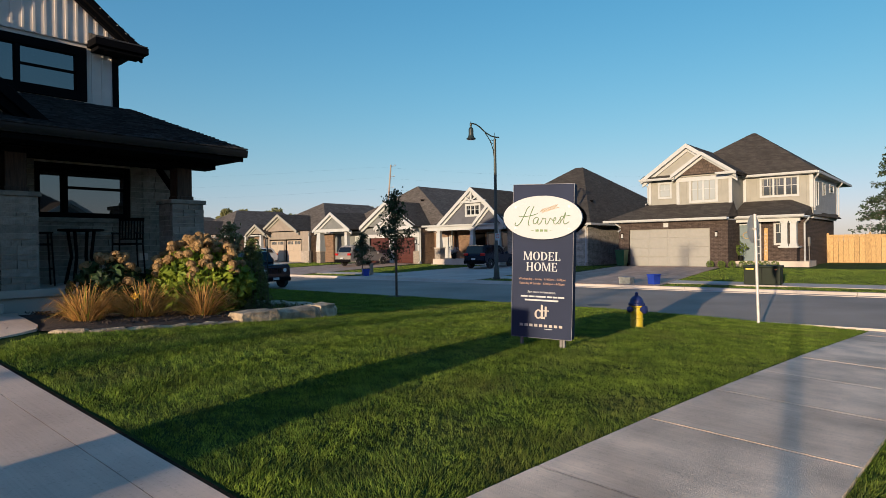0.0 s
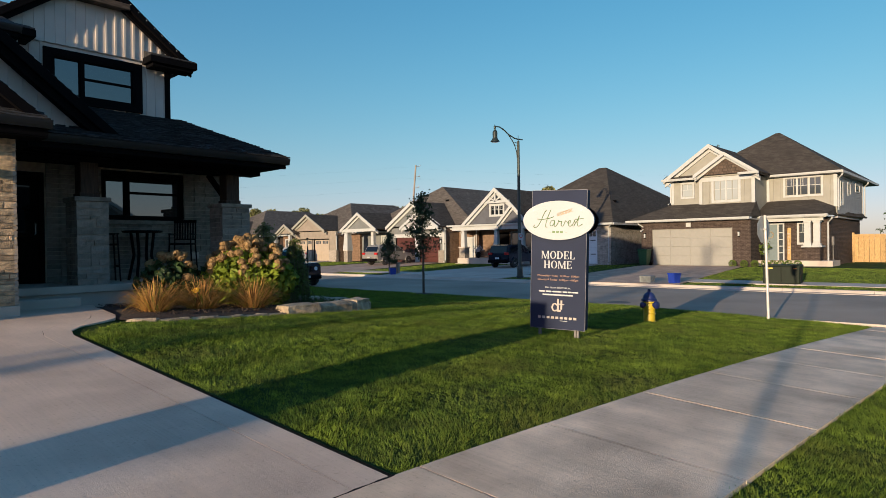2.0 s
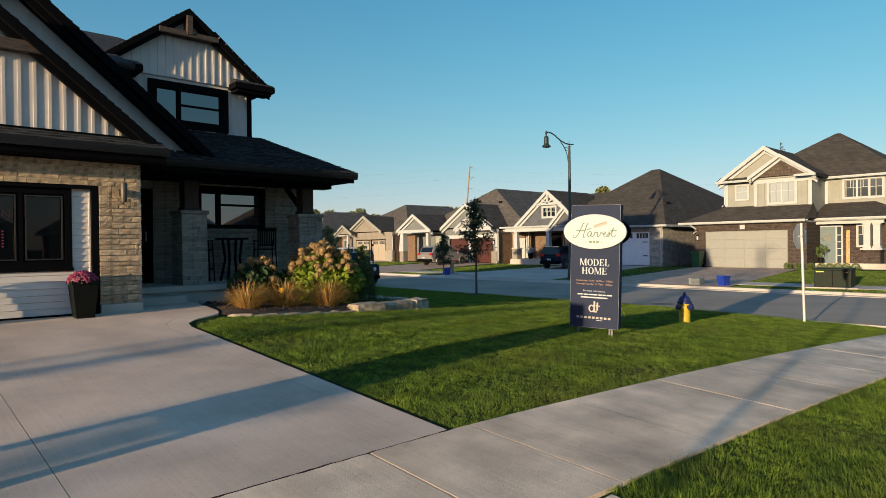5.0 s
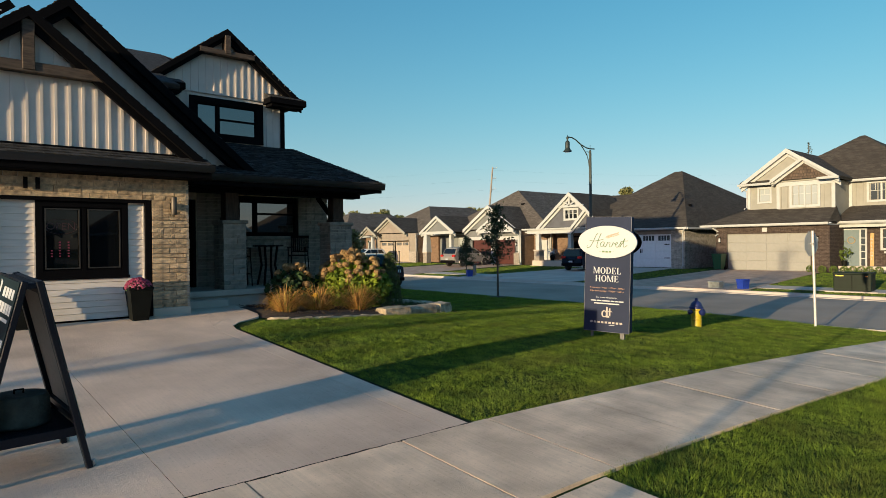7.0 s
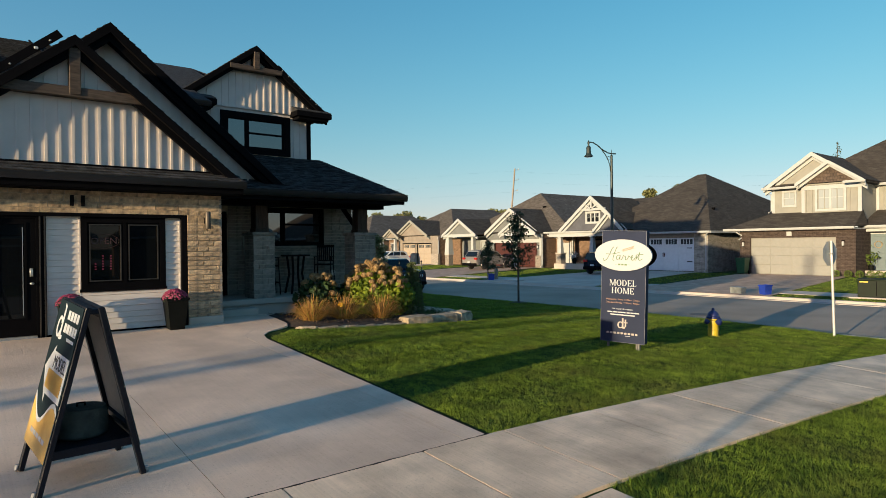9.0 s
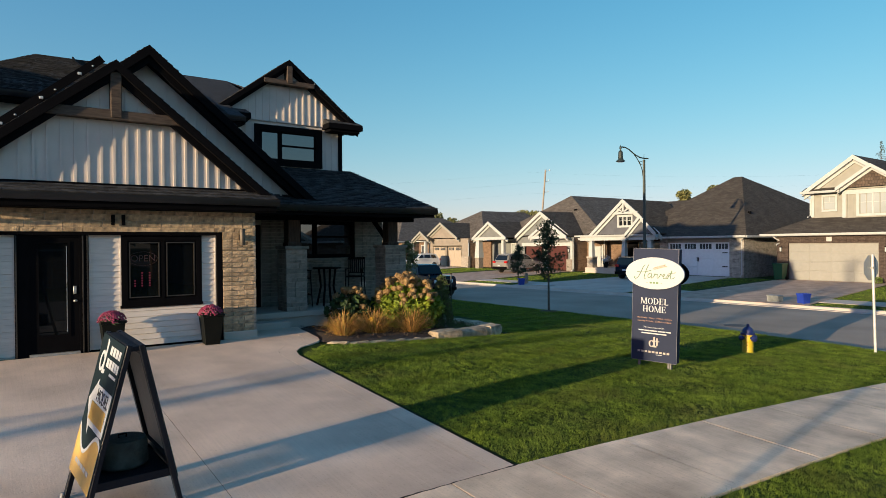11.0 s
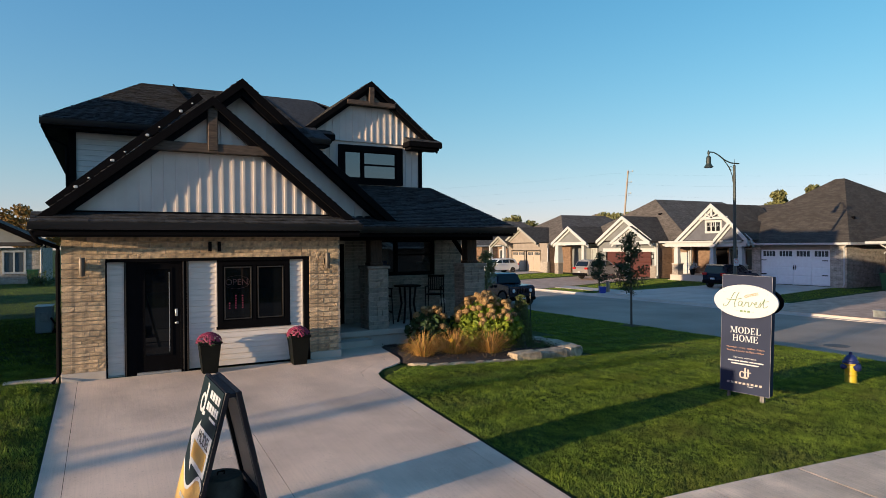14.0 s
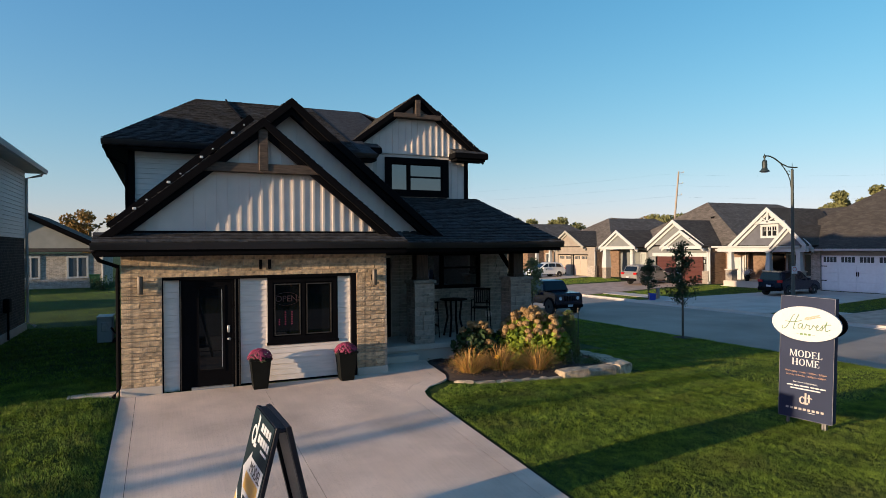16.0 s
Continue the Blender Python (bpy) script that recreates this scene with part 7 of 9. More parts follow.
part("label_bar", Shape().box(-0.6, -0.3, -0.516, -0.5, 0.72, 0.77), material("label_yellow", (0.6, 0.5, 0.05), 0.5), tr, "", False, False)
part("label_bar", Shape().box(0.46, 0.56, -0.516, -0.5, 0.71, 0.75), material("label_orange", (0.6, 0.2, 0.03), 0.5), tr, "", False, False)

solid("manhole_cover", Shape().lathe([(0.0, -1.06), (0.38, -1.06), (0.4, -1.026), (0.36, -1.02), (0.0, -1.018)], 28, (16.65, -1.0, -0.003)), material("cast_iron", (0.10, 0.095, 0.09), 0.7, metal=0.3, vary=0.25, scale=20, bump=0.6, fine=60), "round iron manhole cover in the asphalt", "manhole")
hp = thing("heat_pump", (-5.75, 7.6, 0.0), "white outdoor heat-pump unit on a wall bracket", "heat pump")
part("case", Shape().box(-6.06, -5.68, 7.2, 8.05, 0.08, 0.78, b=0.02), WHITE, hp)
part("top", Shape().box(-6.08, -5.66, 7.18, 8.07, 0.78, 0.81, b=0.006), WHITE, hp)
part("valve_cover", Shape().box(-5.95, -5.75, 7.16, 7.21, 0.4, 0.66, b=0.01), STEEL, hp)
part("hose", Shape().tube([(-5.7, 7.17, 0.5), (-5.6, 7.1, 0.35), (-5.4, 7.1, 0.28), (-5.12, 7.15, 0.3)], 0.025, 8), BLACK, hp)
for y in (7.3, 7.9):
    part("bracket", Shape().box(-6.0, -5.05, y, y + 0.06, 0.06, 0.12), BLACK, hp)
part("stand", Shape().box(-6.0, -5.94, 7.3, 7.96, -0.1, 0.06), BLACK, hp)
solid("splash_slab", Shape().box(-5.95, -5.14, 0.02, 0.3, -0.08, 0.075, b=0.01), CONCRETE, "narrow concrete slab at the downpipe", "paving slab")


# porch furniture
def bistro():
    t = thing("bistro_table", (2.66, 2.25, 0.33), "tall dark metal bistro table on the porch", "table")
    part("tabletop", Shape().lathe([(0.34, 0.95), (0.37, 0.955), (0.37, 0.985), (0.35, 0.99), (0.0, 0.99)], 32), BLACK, t, "", False, False)
    for sx in (-1, 1):
        for sy in (-1, 1):
            part("leg", Shape().tube([(sx * 0.16, sy * 0.16, 0.95), (sx * 0.12, sy * 0.12, 0.5), (sx * 0.2, sy * 0.2, 0.0)], 0.03, 6), BLACK, t, "", False, False)
    def chair(x, y, turn):
        c = thing("bar_chair", (x, y, 0.33), "tall black metal bar chair with a slatted back", "chair", group="porch chairs", turn=turn)
        part("seat", Shape().box(-0.22, 0.22, -0.22, 0.22, 0.7, 0.735, b=0.01), BLACK, c, "", False, False)
        for sx in (-1, 1):
            part("front_leg", Shape().tube([(sx * 0.21, -0.21, 0.92), (sx * 0.21, -0.22, 0.7), (sx * 0.24, -0.25, 0)], 0.015, 6), BLACK, c, "", False, False)
            part("back_leg", Shape().tube([(sx * 0.21, 0.27, 1.22), (sx * 0.21, 0.21, 0.72), (sx * 0.24, 0.26, 0)], 0.015, 6), BLACK, c, "", False, False)
            part("arm", Shape().box(sx * 0.21 - 0.02, sx * 0.21 + 0.02, -0.24, 0.25, 0.91, 0.935), BLACK, c, "", False, False)
        part("top_rail", Shape().box(-0.23, 0.23, 0.25, 0.28, 1.17, 1.23), BLACK, c, "", False, False)
        part("lower_rail", Shape().box(-0.21, 0.21, 0.21, 0.235, 0.8, 0.83), BLACK, c, "", False, False)
        part("foot_rail", Shape().box(-0.23, 0.23, -0.25, -0.22, 0.28, 0.31), BLACK, c, "", False, False)
        for i in range(7):
            a = -0.16 + 0.32 * i / 6
            part("slat", Shape().box(a - 0.015, a + 0.015, -0.006, 0.006, 0, 0.4, Matrix.Translation((0, 0.225, 0.81)) @ Matrix.Rotation(radians(-6), 4, "X")), BLACK, c, "", False, False)
        return c
    chair(3.5, 2.3, -38)
    chair(1.98, 2.4, 80)


bistro()

# string-light rail on the garage rake, with clips
led = thing("light_rail", (-4, -0.3, 4), "black roofline light rail with white clips along the gable edge", "light rail")
pa, pb = Vector((-5.2, -0.22, 3.04)), Vector((-2.74, -0.22, 5.17))
part("rail", Shape().prism([(pa.x, pa.z), (pb.x, pb.z), (pb.x - 0.09, pb.z + 0.1), (pa.x - 0.09, pa.z + 0.1)], 0.03, Matrix.Translation((0, -0.23, 0))), BLACK, led)
for i in range(4):
    c = pa.lerp(pb, 0.16 + 0.23 * i) + Vector((-0.03, 0, 0.02))
    part("clip", Shape().box(c.x - 0.03, c.x + 0.03, c.y - 0.05, c.y - 0.02, c.z + 0.0, c.z + 0.045, b=0.008), SIGN_WHITE, led)
    part("bulb", Shape().lathe([(0.0, 0), (0.018, 0.008), (0.018, 0.02), (0, 0.03)], 8, (c.x + 0.2, c.y - 0.045, c.z + 0.17)), SIGN_WHITE, led)
led2 = thing("light_rail", (3.9, 4.4, 6.5), "black roofline light rail on the bay gable", "light rail")
part("rail", Shape().prism([(3.3, 6.78), (4.62, 5.73), (4.66, 5.79), (3.34, 6.86)], 0.04, Matrix.Translation((0, 4.66, 0))), BLACK, led2)
for i in range(7):
    part("bulb", Shape().lathe([(0.0, 0), (0.014, 0.006), (0.014, 0.018), (0, 0.025)], 8, (3.45 + 0.18 * i, 4.65, 6.7 - 0.143 * i)), SIGN_WHITE, led2)
cable = thing("roof_cable", (-2.33, 8.3, 7.1), "dark cable lying down the main roof slope", "cable")
part("run", Shape().tube([(-2.36, 9.45, 7.72), (-2.34, 8.6, 7.37), (-2.28, 7.9, 7.1), (-2.24, 7.2, 6.82), (-2.2, 6.6, 6.58)], 0.03, 6), BLACK, cable)
vent = thing("dryer_vent", (4.0, 2.82, 0.75), "small white wall vent on the porch stone", "vent")
part("cover", Shape().box(3.92, 4.1, 2.78, 2.84, 0.72, 0.86, b=0.01), BOARD, vent)


# ---- parked vehicles ----
def smooth_block(profile, half, inset, mat_bevel=0.05):
    """A body made from a side profile (x along the car, z up), half its width, narrowing upward by inset."""
    zs = [z for _, z in profile]
    lo, hi = min(zs), max(zs)
    n = len(profile)
    bm = bmesh.new()
    def ring(sy):
        out = []
        for x, z in profile:
            k = (z - lo) / max(hi - lo, 1e-6)
            out.append(bm.verts.new((x, sy * (half - inset * k), z)))
        return out
    a, b3 = ring(-1), ring(1)
    bm.faces.new(a), bm.faces.new(b3[::-1])
    for i in range(n):
        bm.faces.new((a[i], b3[i], b3[(i + 1) % n], a[(i + 1) % n]))
    bmesh.ops.recalc_face_normals(bm, faces=bm.faces[:])
    bmesh.ops.bevel(bm, geom=bm.edges[:], offset=mat_bevel, segments=2, affect="EDGES", clamp_overlap=True)
    bm.verts.index_update()
    s = Shape().add([v.co[:] for v in bm.verts], [[v.index for v in f2.verts] for f2 in bm.faces])
    bm.free()
    return s


def paint(name, color, rough=0.25, metal=0.3):
    m2 = material(name, color, rough, metal=metal, vary=0.03, scale=2, bump=0, sheen=0.3)
    m2.node_tree.nodes["Principled BSDF"].inputs["Coat Weight"].default_value = 0.15
    return m2


RUBBER = material("tyre_rubber", (0.02, 0.02, 0.02), 0.85, vary=0.1, bump=0.2)
RIM = material("alloy_rim", (0.35, 0.35, 0.36), 0.35, metal=0.8, vary=0.05)
TAIL = material("tail_light", (0.35, 0.01, 0.01), 0.2, vary=0.05, bump=0)
LAMP = material("head_light", (0.6, 0.62, 0.65), 0.15, vary=0.05, bump=0)


def car(name, at, turn, colour, label, lower, cabin, length, width, wheels, radius, glass, jeep=False):
    """x runs from the tail to the nose, z up from the road."""
    root = thing(name, at, label, "car", group="parked cars", turn=turn)
    def put(nm, shape, mat, lab="", parent=None, smooth=True):
        return part(nm, shape, mat, parent or root, lab, smooth, False)
    w = width / 2
    put("body", smooth_block(lower, w, 0.06, 0.05), colour, "painted body")
    put("cabin", smooth_block(cabin, w - 0.07, 0.16, 0.05), colour)
    for poly in glass:
        for sy in (-1, 1):
            zs = [z for _, z in cabin]
            lo, hi = min(zs), max(zs)
            v, m3 = [], len(poly)
            for off in (0.012, -0.02):
                for x, z in poly:
                    v.append((x, sy * (w - 0.07 - 0.16 * (z - lo) / (hi - lo) + off), z))
            put("side_window", Shape().add(v, [tuple(range(m3)), tuple(range(2 * m3 - 1, m3 - 1, -1))] + [(i, (i + 1) % m3, (i + 1) % m3 + m3, i + m3) for i in range(m3)]), GLASS_CAR, "", None, False)
    # windscreen and rear glass lie on the cabin's end slopes
    top = sorted(cabin, key=lambda p: -p[1])
    nose, tail = max(cabin, key=lambda p: p[0]), min(cabin, key=lambda p: p[0])
    roof_front, roof_back = max((p for p in cabin if p[1] > top[0][1] - 0.12), key=lambda p: p[0]), min((p for p in cabin if p[1] > top[0][1] - 0.12), key=lambda p: p[0])
    for nm, a, b3, sgn in (("windscreen", nose, roof_front, 1), ("rear_window", tail, roof_back, -1)):
        p0, p1 = Vector((a[0], 0, a[1])).lerp(Vector((b3[0], 0, b3[1])), 0.14), Vector((a[0], 0, a[1])).lerp(Vector((b3[0], 0, b3[1])), 0.88)
        nrm = (p1 - p0).cross(Vector((0, 1, 0))).normalized()
        if nrm.x * sgn < 0:
            nrm = -nrm
        h0, h1 = w - 0.2, w - 0.3
        q = [p0 + Vector((0, -h0, 0)), p0 + Vector((0, h0, 0)), p1 + Vector((0, h1, 0)), p1 + Vector((0, -h1, 0))]
        put(nm, Shape().add([c + nrm * 0.014 for c in q] + [c - nrm * 0.02 for c in q], [(0, 1, 2, 3), (7, 6, 5, 4)] + [(i, i + 4, (i + 1) % 4 + 4, (i + 1) % 4) for i in range(4)]), GLASS_CAR, "", None, False)
    for x in wheels:
        for sy in (-1, 1):
            y = sy * (w - 0.1)
            tyre = put("wheel", Shape().lathe([(radius * 0.62, -0.11), (radius * 0.93, -0.11), (radius, -0.07), (radius, 0.07), (radius * 0.93, 0.11), (radius * 0.62, 0.11)], 24), RUBBER, "black tyre")
            tyre.matrix_basis = Matrix.Translation((x, y, radius)) @ pose(0, 0, 0, 90)
            put("rim", Shape().lathe([(0.04, -sy * 0.118), (radius * 0.2, -sy * 0.11), (radius * 0.6, -sy * 0.1), (radius * 0.66, -sy * 0.112), (radius * 0.66, 0.0)], 20), BLACK if jeep else RIM, "alloy rim", tyre)
            put("wheel_arch", Shape().tube([(x + (radius + 0.05) * math.cos(t), sy * (w - 0.02), radius + (radius + 0.05) * math.sin(t)) for t in np.linspace(0.0, math.pi, 12)], 0.06 if jeep else 0.035, 6), BLACK if jeep else colour)
    lx, rx = max(x for x, _ in lower), min(x for x, _ in lower)
    for sy in (-1, 1):
        put("headlight", Shape().lathe([(0.0, 0), (0.09, 0.0), (0.1, 0.05), (0.0, 0.055)], 14), LAMP, "round headlight").matrix_basis = Matrix.Translation((lx - 0.05, sy * (w - 0.36 if jeep else w - 0.28), 0.88 if jeep else 0.72)) @ pose(0, 0, 0, 0, 90)
        put("tail_light", Shape().box(rx - 0.03, rx + 0.12, sy * (w - 0.2) - 0.17, sy * (w - 0.2) + 0.17, 0.9, 1.08, b=0.02), TAIL, "red tail light")
        put("mirror", Shape().box(nose[0] - 0.45, nose[0] - 0.3, sy * (w + 0.08) - 0.09, sy * (w + 0.08) + 0.09, 1.0, 1.16, b=0.03), colour)
    put("front_bumper", Shape().box(lx - 0.1, lx + 0.1, -w + 0.06, w - 0.06, 0.35, 0.55, b=0.04), BLACK if jeep else colour)
    put("rear_bumper", Shape().box(rx - 0.1, rx + 0.1, -w + 0.06, w - 0.06, 0.35, 0.58, b=0.04), BLACK)
    put("plate", Shape().box(rx - 0.11, rx - 0.09, -0.16, 0.16, 0.62, 0.74), SIGN_WHITE, "", None, False)
    put("plate", Shape().box(lx + 0.09, lx + 0.115, -0.16, 0.16, 0.42, 0.54), SIGN_WHITE, "", None, False)
    if jeep:
        for i in range(7):
            y = -0.33 + 0.11 * i
            put("grille_slot", Shape().box(lx - 0.02, lx + 0.015, y - 0.03, y + 0.03, 0.72, 1.0, b=0.012), BLACK, "", None, False)
        put("spare_wheel", Shape().tube([(rx - 0.28, 0, 0.95), (rx - 0.05, 0, 0.95)], radius, 20), RUBBER)
    return root


JEEP = paint("black_blue_paint", (0.004, 0.008, 0.020), 0.18, 0.0)
car("off_road_car", (15.85, 17.2, -1.02), -90, JEEP, "black boxy off-road car with round headlights parked at the kerb",
    [(-1.85, 0.5), (-1.85, 1.2), (0.45, 1.22), (1.75, 1.15), (1.85, 1.06), (1.85, 0.55)], [(-1.85, 1.17), (-1.82, 1.75), (0.2, 1.8), (0.4, 1.74), (0.66, 1.2)], 4.2, 1.85, (-1.25, 1.25), 0.41,
    [[(-1.75, 1.27), (-1.73, 1.65), (-1.0, 1.68), (-1.0, 1.27)], [(-0.9, 1.27), (-0.9, 1.68), (0.12, 1.7), (0.45, 1.27)]], True)
car("grey_suv", (34.8, 29.75, -0.68), 2, paint("silver_paint", (0.26, 0.245, 0.23), 0.3, 0.3), "silver-grey SUV parked nose-in on a paved drive",
    [(-2.35, 0.4), (-2.4, 0.95), (-2.2, 1.12), (0.75, 1.1), (1.9, 1.0), (2.3, 0.8), (2.35, 0.4)], [(-2.25, 1.08), (-1.95, 1.65), (-1.4, 1.74), (0.1, 1.7), (0.4, 1.64), (1.15, 1.08)], 4.8, 1.9, (-1.4, 1.45), 0.37,
    [[(-1.9, 1.2), (-1.65, 1.58), (-1.15, 1.6), (-1.15, 1.2)], [(-1.05, 1.2), (-1.05, 1.6), (-0.15, 1.6), (-0.15, 1.2)], [(-0.05, 1.2), (-0.05, 1.6), (0.3, 1.56), (0.85, 1.2)]])
car("black_hatchback", (34.2, 15.9, -0.7), 2, JEEP, "black boxy hatchback parked nose-in on a concrete drive",
    [(-1.95, 0.4), (-2.0, 0.95), (-1.9, 1.05), (0.8, 1.05), (1.75, 0.95), (2.0, 0.75), (2.0, 0.4)], [(-1.95, 1.0), (-1.85, 1.55), (-1.6, 1.63), (0.1, 1.62), (0.35, 1.56), (1.0, 1.0)], 4.1, 1.8, (-1.25, 1.3), 0.34,
    [[(-1.6, 1.12), (-1.45, 1.5), (-0.95, 1.52), (-0.95, 1.12)], [(-0.85, 1.12), (-0.85, 1.52), (-0.1, 1.52), (-0.1, 1.12)], [(0.0, 1.12), (0.0, 1.52), (0.3, 1.48), (0.7, 1.12)]])
car("white_crossover", (34.2, 45.3, -0.72), 182, paint("white_paint", (0.6, 0.6, 0.58), 0.3, 0.0), "white crossover parked nose-out on a drive",
    [(-2.2, 0.4), (-2.25, 0.95), (-2.1, 1.1), (0.8, 1.05), (1.9, 0.95), (2.25, 0.75), (2.25, 0.4)], [(-2.1, 1.05), (-1.8, 1.58), (-1.2, 1.68), (0.0, 1.66), (0.35, 1.6), (1.2, 1.05)], 4.6, 1.85, (-1.35, 1.4), 0.36,
    [[(-1.75, 1.18), (-1.5, 1.52), (-1.0, 1.56), (-1.0, 1.18)], [(-0.9, 1.18), (-0.9, 1.56), (-0.05, 1.56), (-0.05, 1.18)], [(0.05, 1.18), (0.05, 1.56), (0.3, 1.52), (0.85, 1.18)]])


# ---- planting, trees and grass ----
def leafy(name, color, second, clear=0.35, island=0.5, rough=0.6):
    """Leaves that let some light through."""
    m2 = material(name, color, rough, vary=0.2, scale=3, bump=0, second=second, island=island, sheen=0.3)
    n2, l2 = m2.node_tree.nodes, m2.node_tree.links
    tr2, mx = n2.new("ShaderNodeBsdfTranslucent"), n2.new("ShaderNodeMixShader")
    b2 = n2["Principled BSDF"]
    l2.new(b2.inputs["Base Color"].links[0].from_socket, tr2.inputs["Color"])
    mx.inputs[0].default_value = clear
    l2.new(b2.outputs[0], mx.inputs[1])
    l2.new(tr2.outputs[0], mx.inputs[2])
    l2.new(mx.outputs[0], n2["Material Output"].inputs["Surface"])
    return m2


LEAF_HYD = leafy("hydrangea_leaf", (0.27, 0.33, 0.035), (0.10, 0.15, 0.018))
LEAF_DARK = leafy("dark_leaf", (0.04, 0.075, 0.025), (0.02, 0.04, 0.015))
LEAF_TREE = leafy("street_tree_leaf", (0.035, 0.06, 0.025), (0.018, 0.032, 0.015), 0.2)
LEAF_FAR = leafy("far_tree_leaf", (0.19, 0.19, 0.075), (0.10, 0.11, 0.045), 0.3)
LEAF_AUTUMN = leafy("autumn_leaf", (0.22, 0.12, 0.03), (0.09, 0.08, 0.025), 0.25)
NEEDLE = leafy("spruce_needle", (0.11, 0.15, 0.04), (0.055, 0.085, 0.026), 0.2)
NEEDLE_DARK = leafy("dark_spruce_needle", (0.04, 0.065, 0.028), (0.02, 0.034, 0.016), 0.15)
FLORET = leafy("tan_floret", (0.36, 0.245, 0.11), (0.22, 0.135, 0.06), 0.3, 0.5)
STRAW = leafy("straw_blade", (0.62, 0.36, 0.11), (0.30, 0.165, 0.05), 0.35, 0.8)
BROWN_BLADE = leafy("withered_blade", (0.12, 0.06, 0.025), (0.05, 0.028, 0.014), 0.25, 0.6)
BARK = material("bark", (0.10, 0.075, 0.055), 0.9, vary=0.25, scale=8, bump=0.7, fine=30, streak=(6, 6, 1))
MULCH = material("bark_mulch", (0.042, 0.030, 0.024), 0.95, vary=0.35, scale=25, bump=1.0, fine=70, island=0.7)
ARMOUR = material("armour_stone", (0.40, 0.325, 0.225), 0.9, vary=0.28, scale=5, bump=1.0, fine=22, piece=0.25, second=(0.17, 0.145, 0.11), sheen=0.2, distance=0.03)


def dried(m2, brown, scale, amount):
    """Uneven dry patches over a leafy material."""
    n2, l2 = m2.node_tree.nodes, m2.node_tree.links
    b2, tr2 = n2["Principled BSDF"], n2["Translucent BSDF"]
    tc, src = n2.new("ShaderNodeTexCoord"), b2.inputs["Base Color"].links[0].from_socket
    for sc, lo, hi, col, k in ((scale, 0.5, 0.72, brown, amount), (scale * 9, 0.52, 0.7, (brown[0] * 0.3, brown[1] * 0.45, brown[2] * 0.35), 0.75)):
        nz, rg, mx = n2.new("ShaderNodeTexNoise"), n2.new("ShaderNodeMapRange"), n2.new("ShaderNodeMix")
        nz.inputs["Scale"].default_value, nz.inputs["Detail"].default_value = sc, 6
        mx.data_type = "RGBA"
        for i, q in enumerate((lo, hi, 0.0, k)):
            rg.inputs[i + 1].default_value = q
        l2.new(tc.outputs["Object"], nz.inputs["Vector"])
        l2.new(nz.outputs[0], rg.inputs[0])
        l2.new(rg.outputs[0], mx.inputs[0])
        l2.new(src, mx.inputs[6])
        mx.inputs[7].default_value = (*col, 1)
        src = mx.outputs[2]
    for node, key in ((b2, "Base Color"), (tr2, "Color")):
        l2.new(src, node.inputs[key])
    return m2


GRASS_BLADE = dried(leafy("lawn_blade", (0.18, 0.255, 0.028), (0.058, 0.107, 0.011), 0.3, 1.1, 0.7), (0.16, 0.155, 0.045), 1.1, 0.45)


def leaf_cloud(points, size, seed, up=0.4, fold=0.25, slim=0.5):
    """One small folded leaf at each point, facing any way, more of them upward."""
    r = random.Random(seed)
    s = Shape()
    for c in points:
        e = size * r.uniform(0.7, 1.25)
        nrm = Vector((r.gauss(0, 1), r.gauss(0, 1), r.gauss(up, 0.8))).normalized()
        m2 = Matrix.Translation(c) @ nrm.to_track_quat("Z", "Y").to_matrix().to_4x4() @ Matrix.Rotation(r.uniform(0, 6.3), 4, "Z")
        s.add([(0, -e, 0), (e * slim, -e * 0.1, fold * e), (0, e, 0), (-e * slim, -e * 0.1, fold * e)], [(0, 1, 2), (0, 2, 3)], m2)
    return s


def hydrangea(x, y, z, radius, height, heads, leaves, label, head_r=0.085, leaf=None, seed=1):
    root = thing("hydrangea", (x, y, z), label, "shrub", group="hydrangeas")
    r = random.Random(seed)
    pts = []
    for _ in range(leaves):
        t, u = r.uniform(0, 2 * math.pi), r.random() ** 0.4
        k = r.random() ** 0.8
        rad = radius * u * (0.75 + 0.4 * math.sin(math.pi * min(1, k * 0.9)))
        pts.append(Vector((rad * math.cos(t), rad * math.sin(t), height * (0.08 + 0.85 * k) * (1 - 0.25 * u * u))))
    tagged(part("foliage", leaf_cloud(pts, 0.078, seed, slim=0.65), leaf or LEAF_HYD, root, "broad green leaves", world_space=False), kind="stuff")
    stems = Shape()
    for i in range(heads):
        t, u = r.uniform(0, 2 * math.pi), math.sqrt(r.random())
        c = Vector((radius * 1.0 * u * math.cos(t), radius * 1.0 * u * math.sin(t), height * (0.52 + 0.48 * math.sqrt(max(0.0, 1 - u * u)) + r.uniform(-0.12, 0.06))))
        stems.tube([(c.x * 0.2, c.y * 0.2, 0), (c.x * 0.7, c.y * 0.7, c.z * 0.6), tuple(c)], 0.006, 4)
        s = Shape()
        for _ in range(110):
            d = Vector((r.gauss(0, 1), r.gauss(0, 1), r.gauss(0.35, 0.8))).normalized()
            p = c + Vector((d.x, d.y, d.z * 0.8)) * head_r * r.uniform(0.8, 1.05)
            m2 = Matrix.Translation(p) @ d.to_track_quat("Z", "Y").to_matrix().to_4x4() @ Matrix.Rotation(r.uniform(0, 6), 4, "Z")
            e = 0.017
            s.add([(-e, -e, 0), (e, -e, 0.006), (e, e, 0), (-e, e, 0.006)], [(0, 1, 2, 3)], m2)
        part("flower_head", s, FLORET, root, "tan dried flower head", world_space=False)
    tagged(part("stems", stems, BARK, root, world_space=False), kind="stuff")


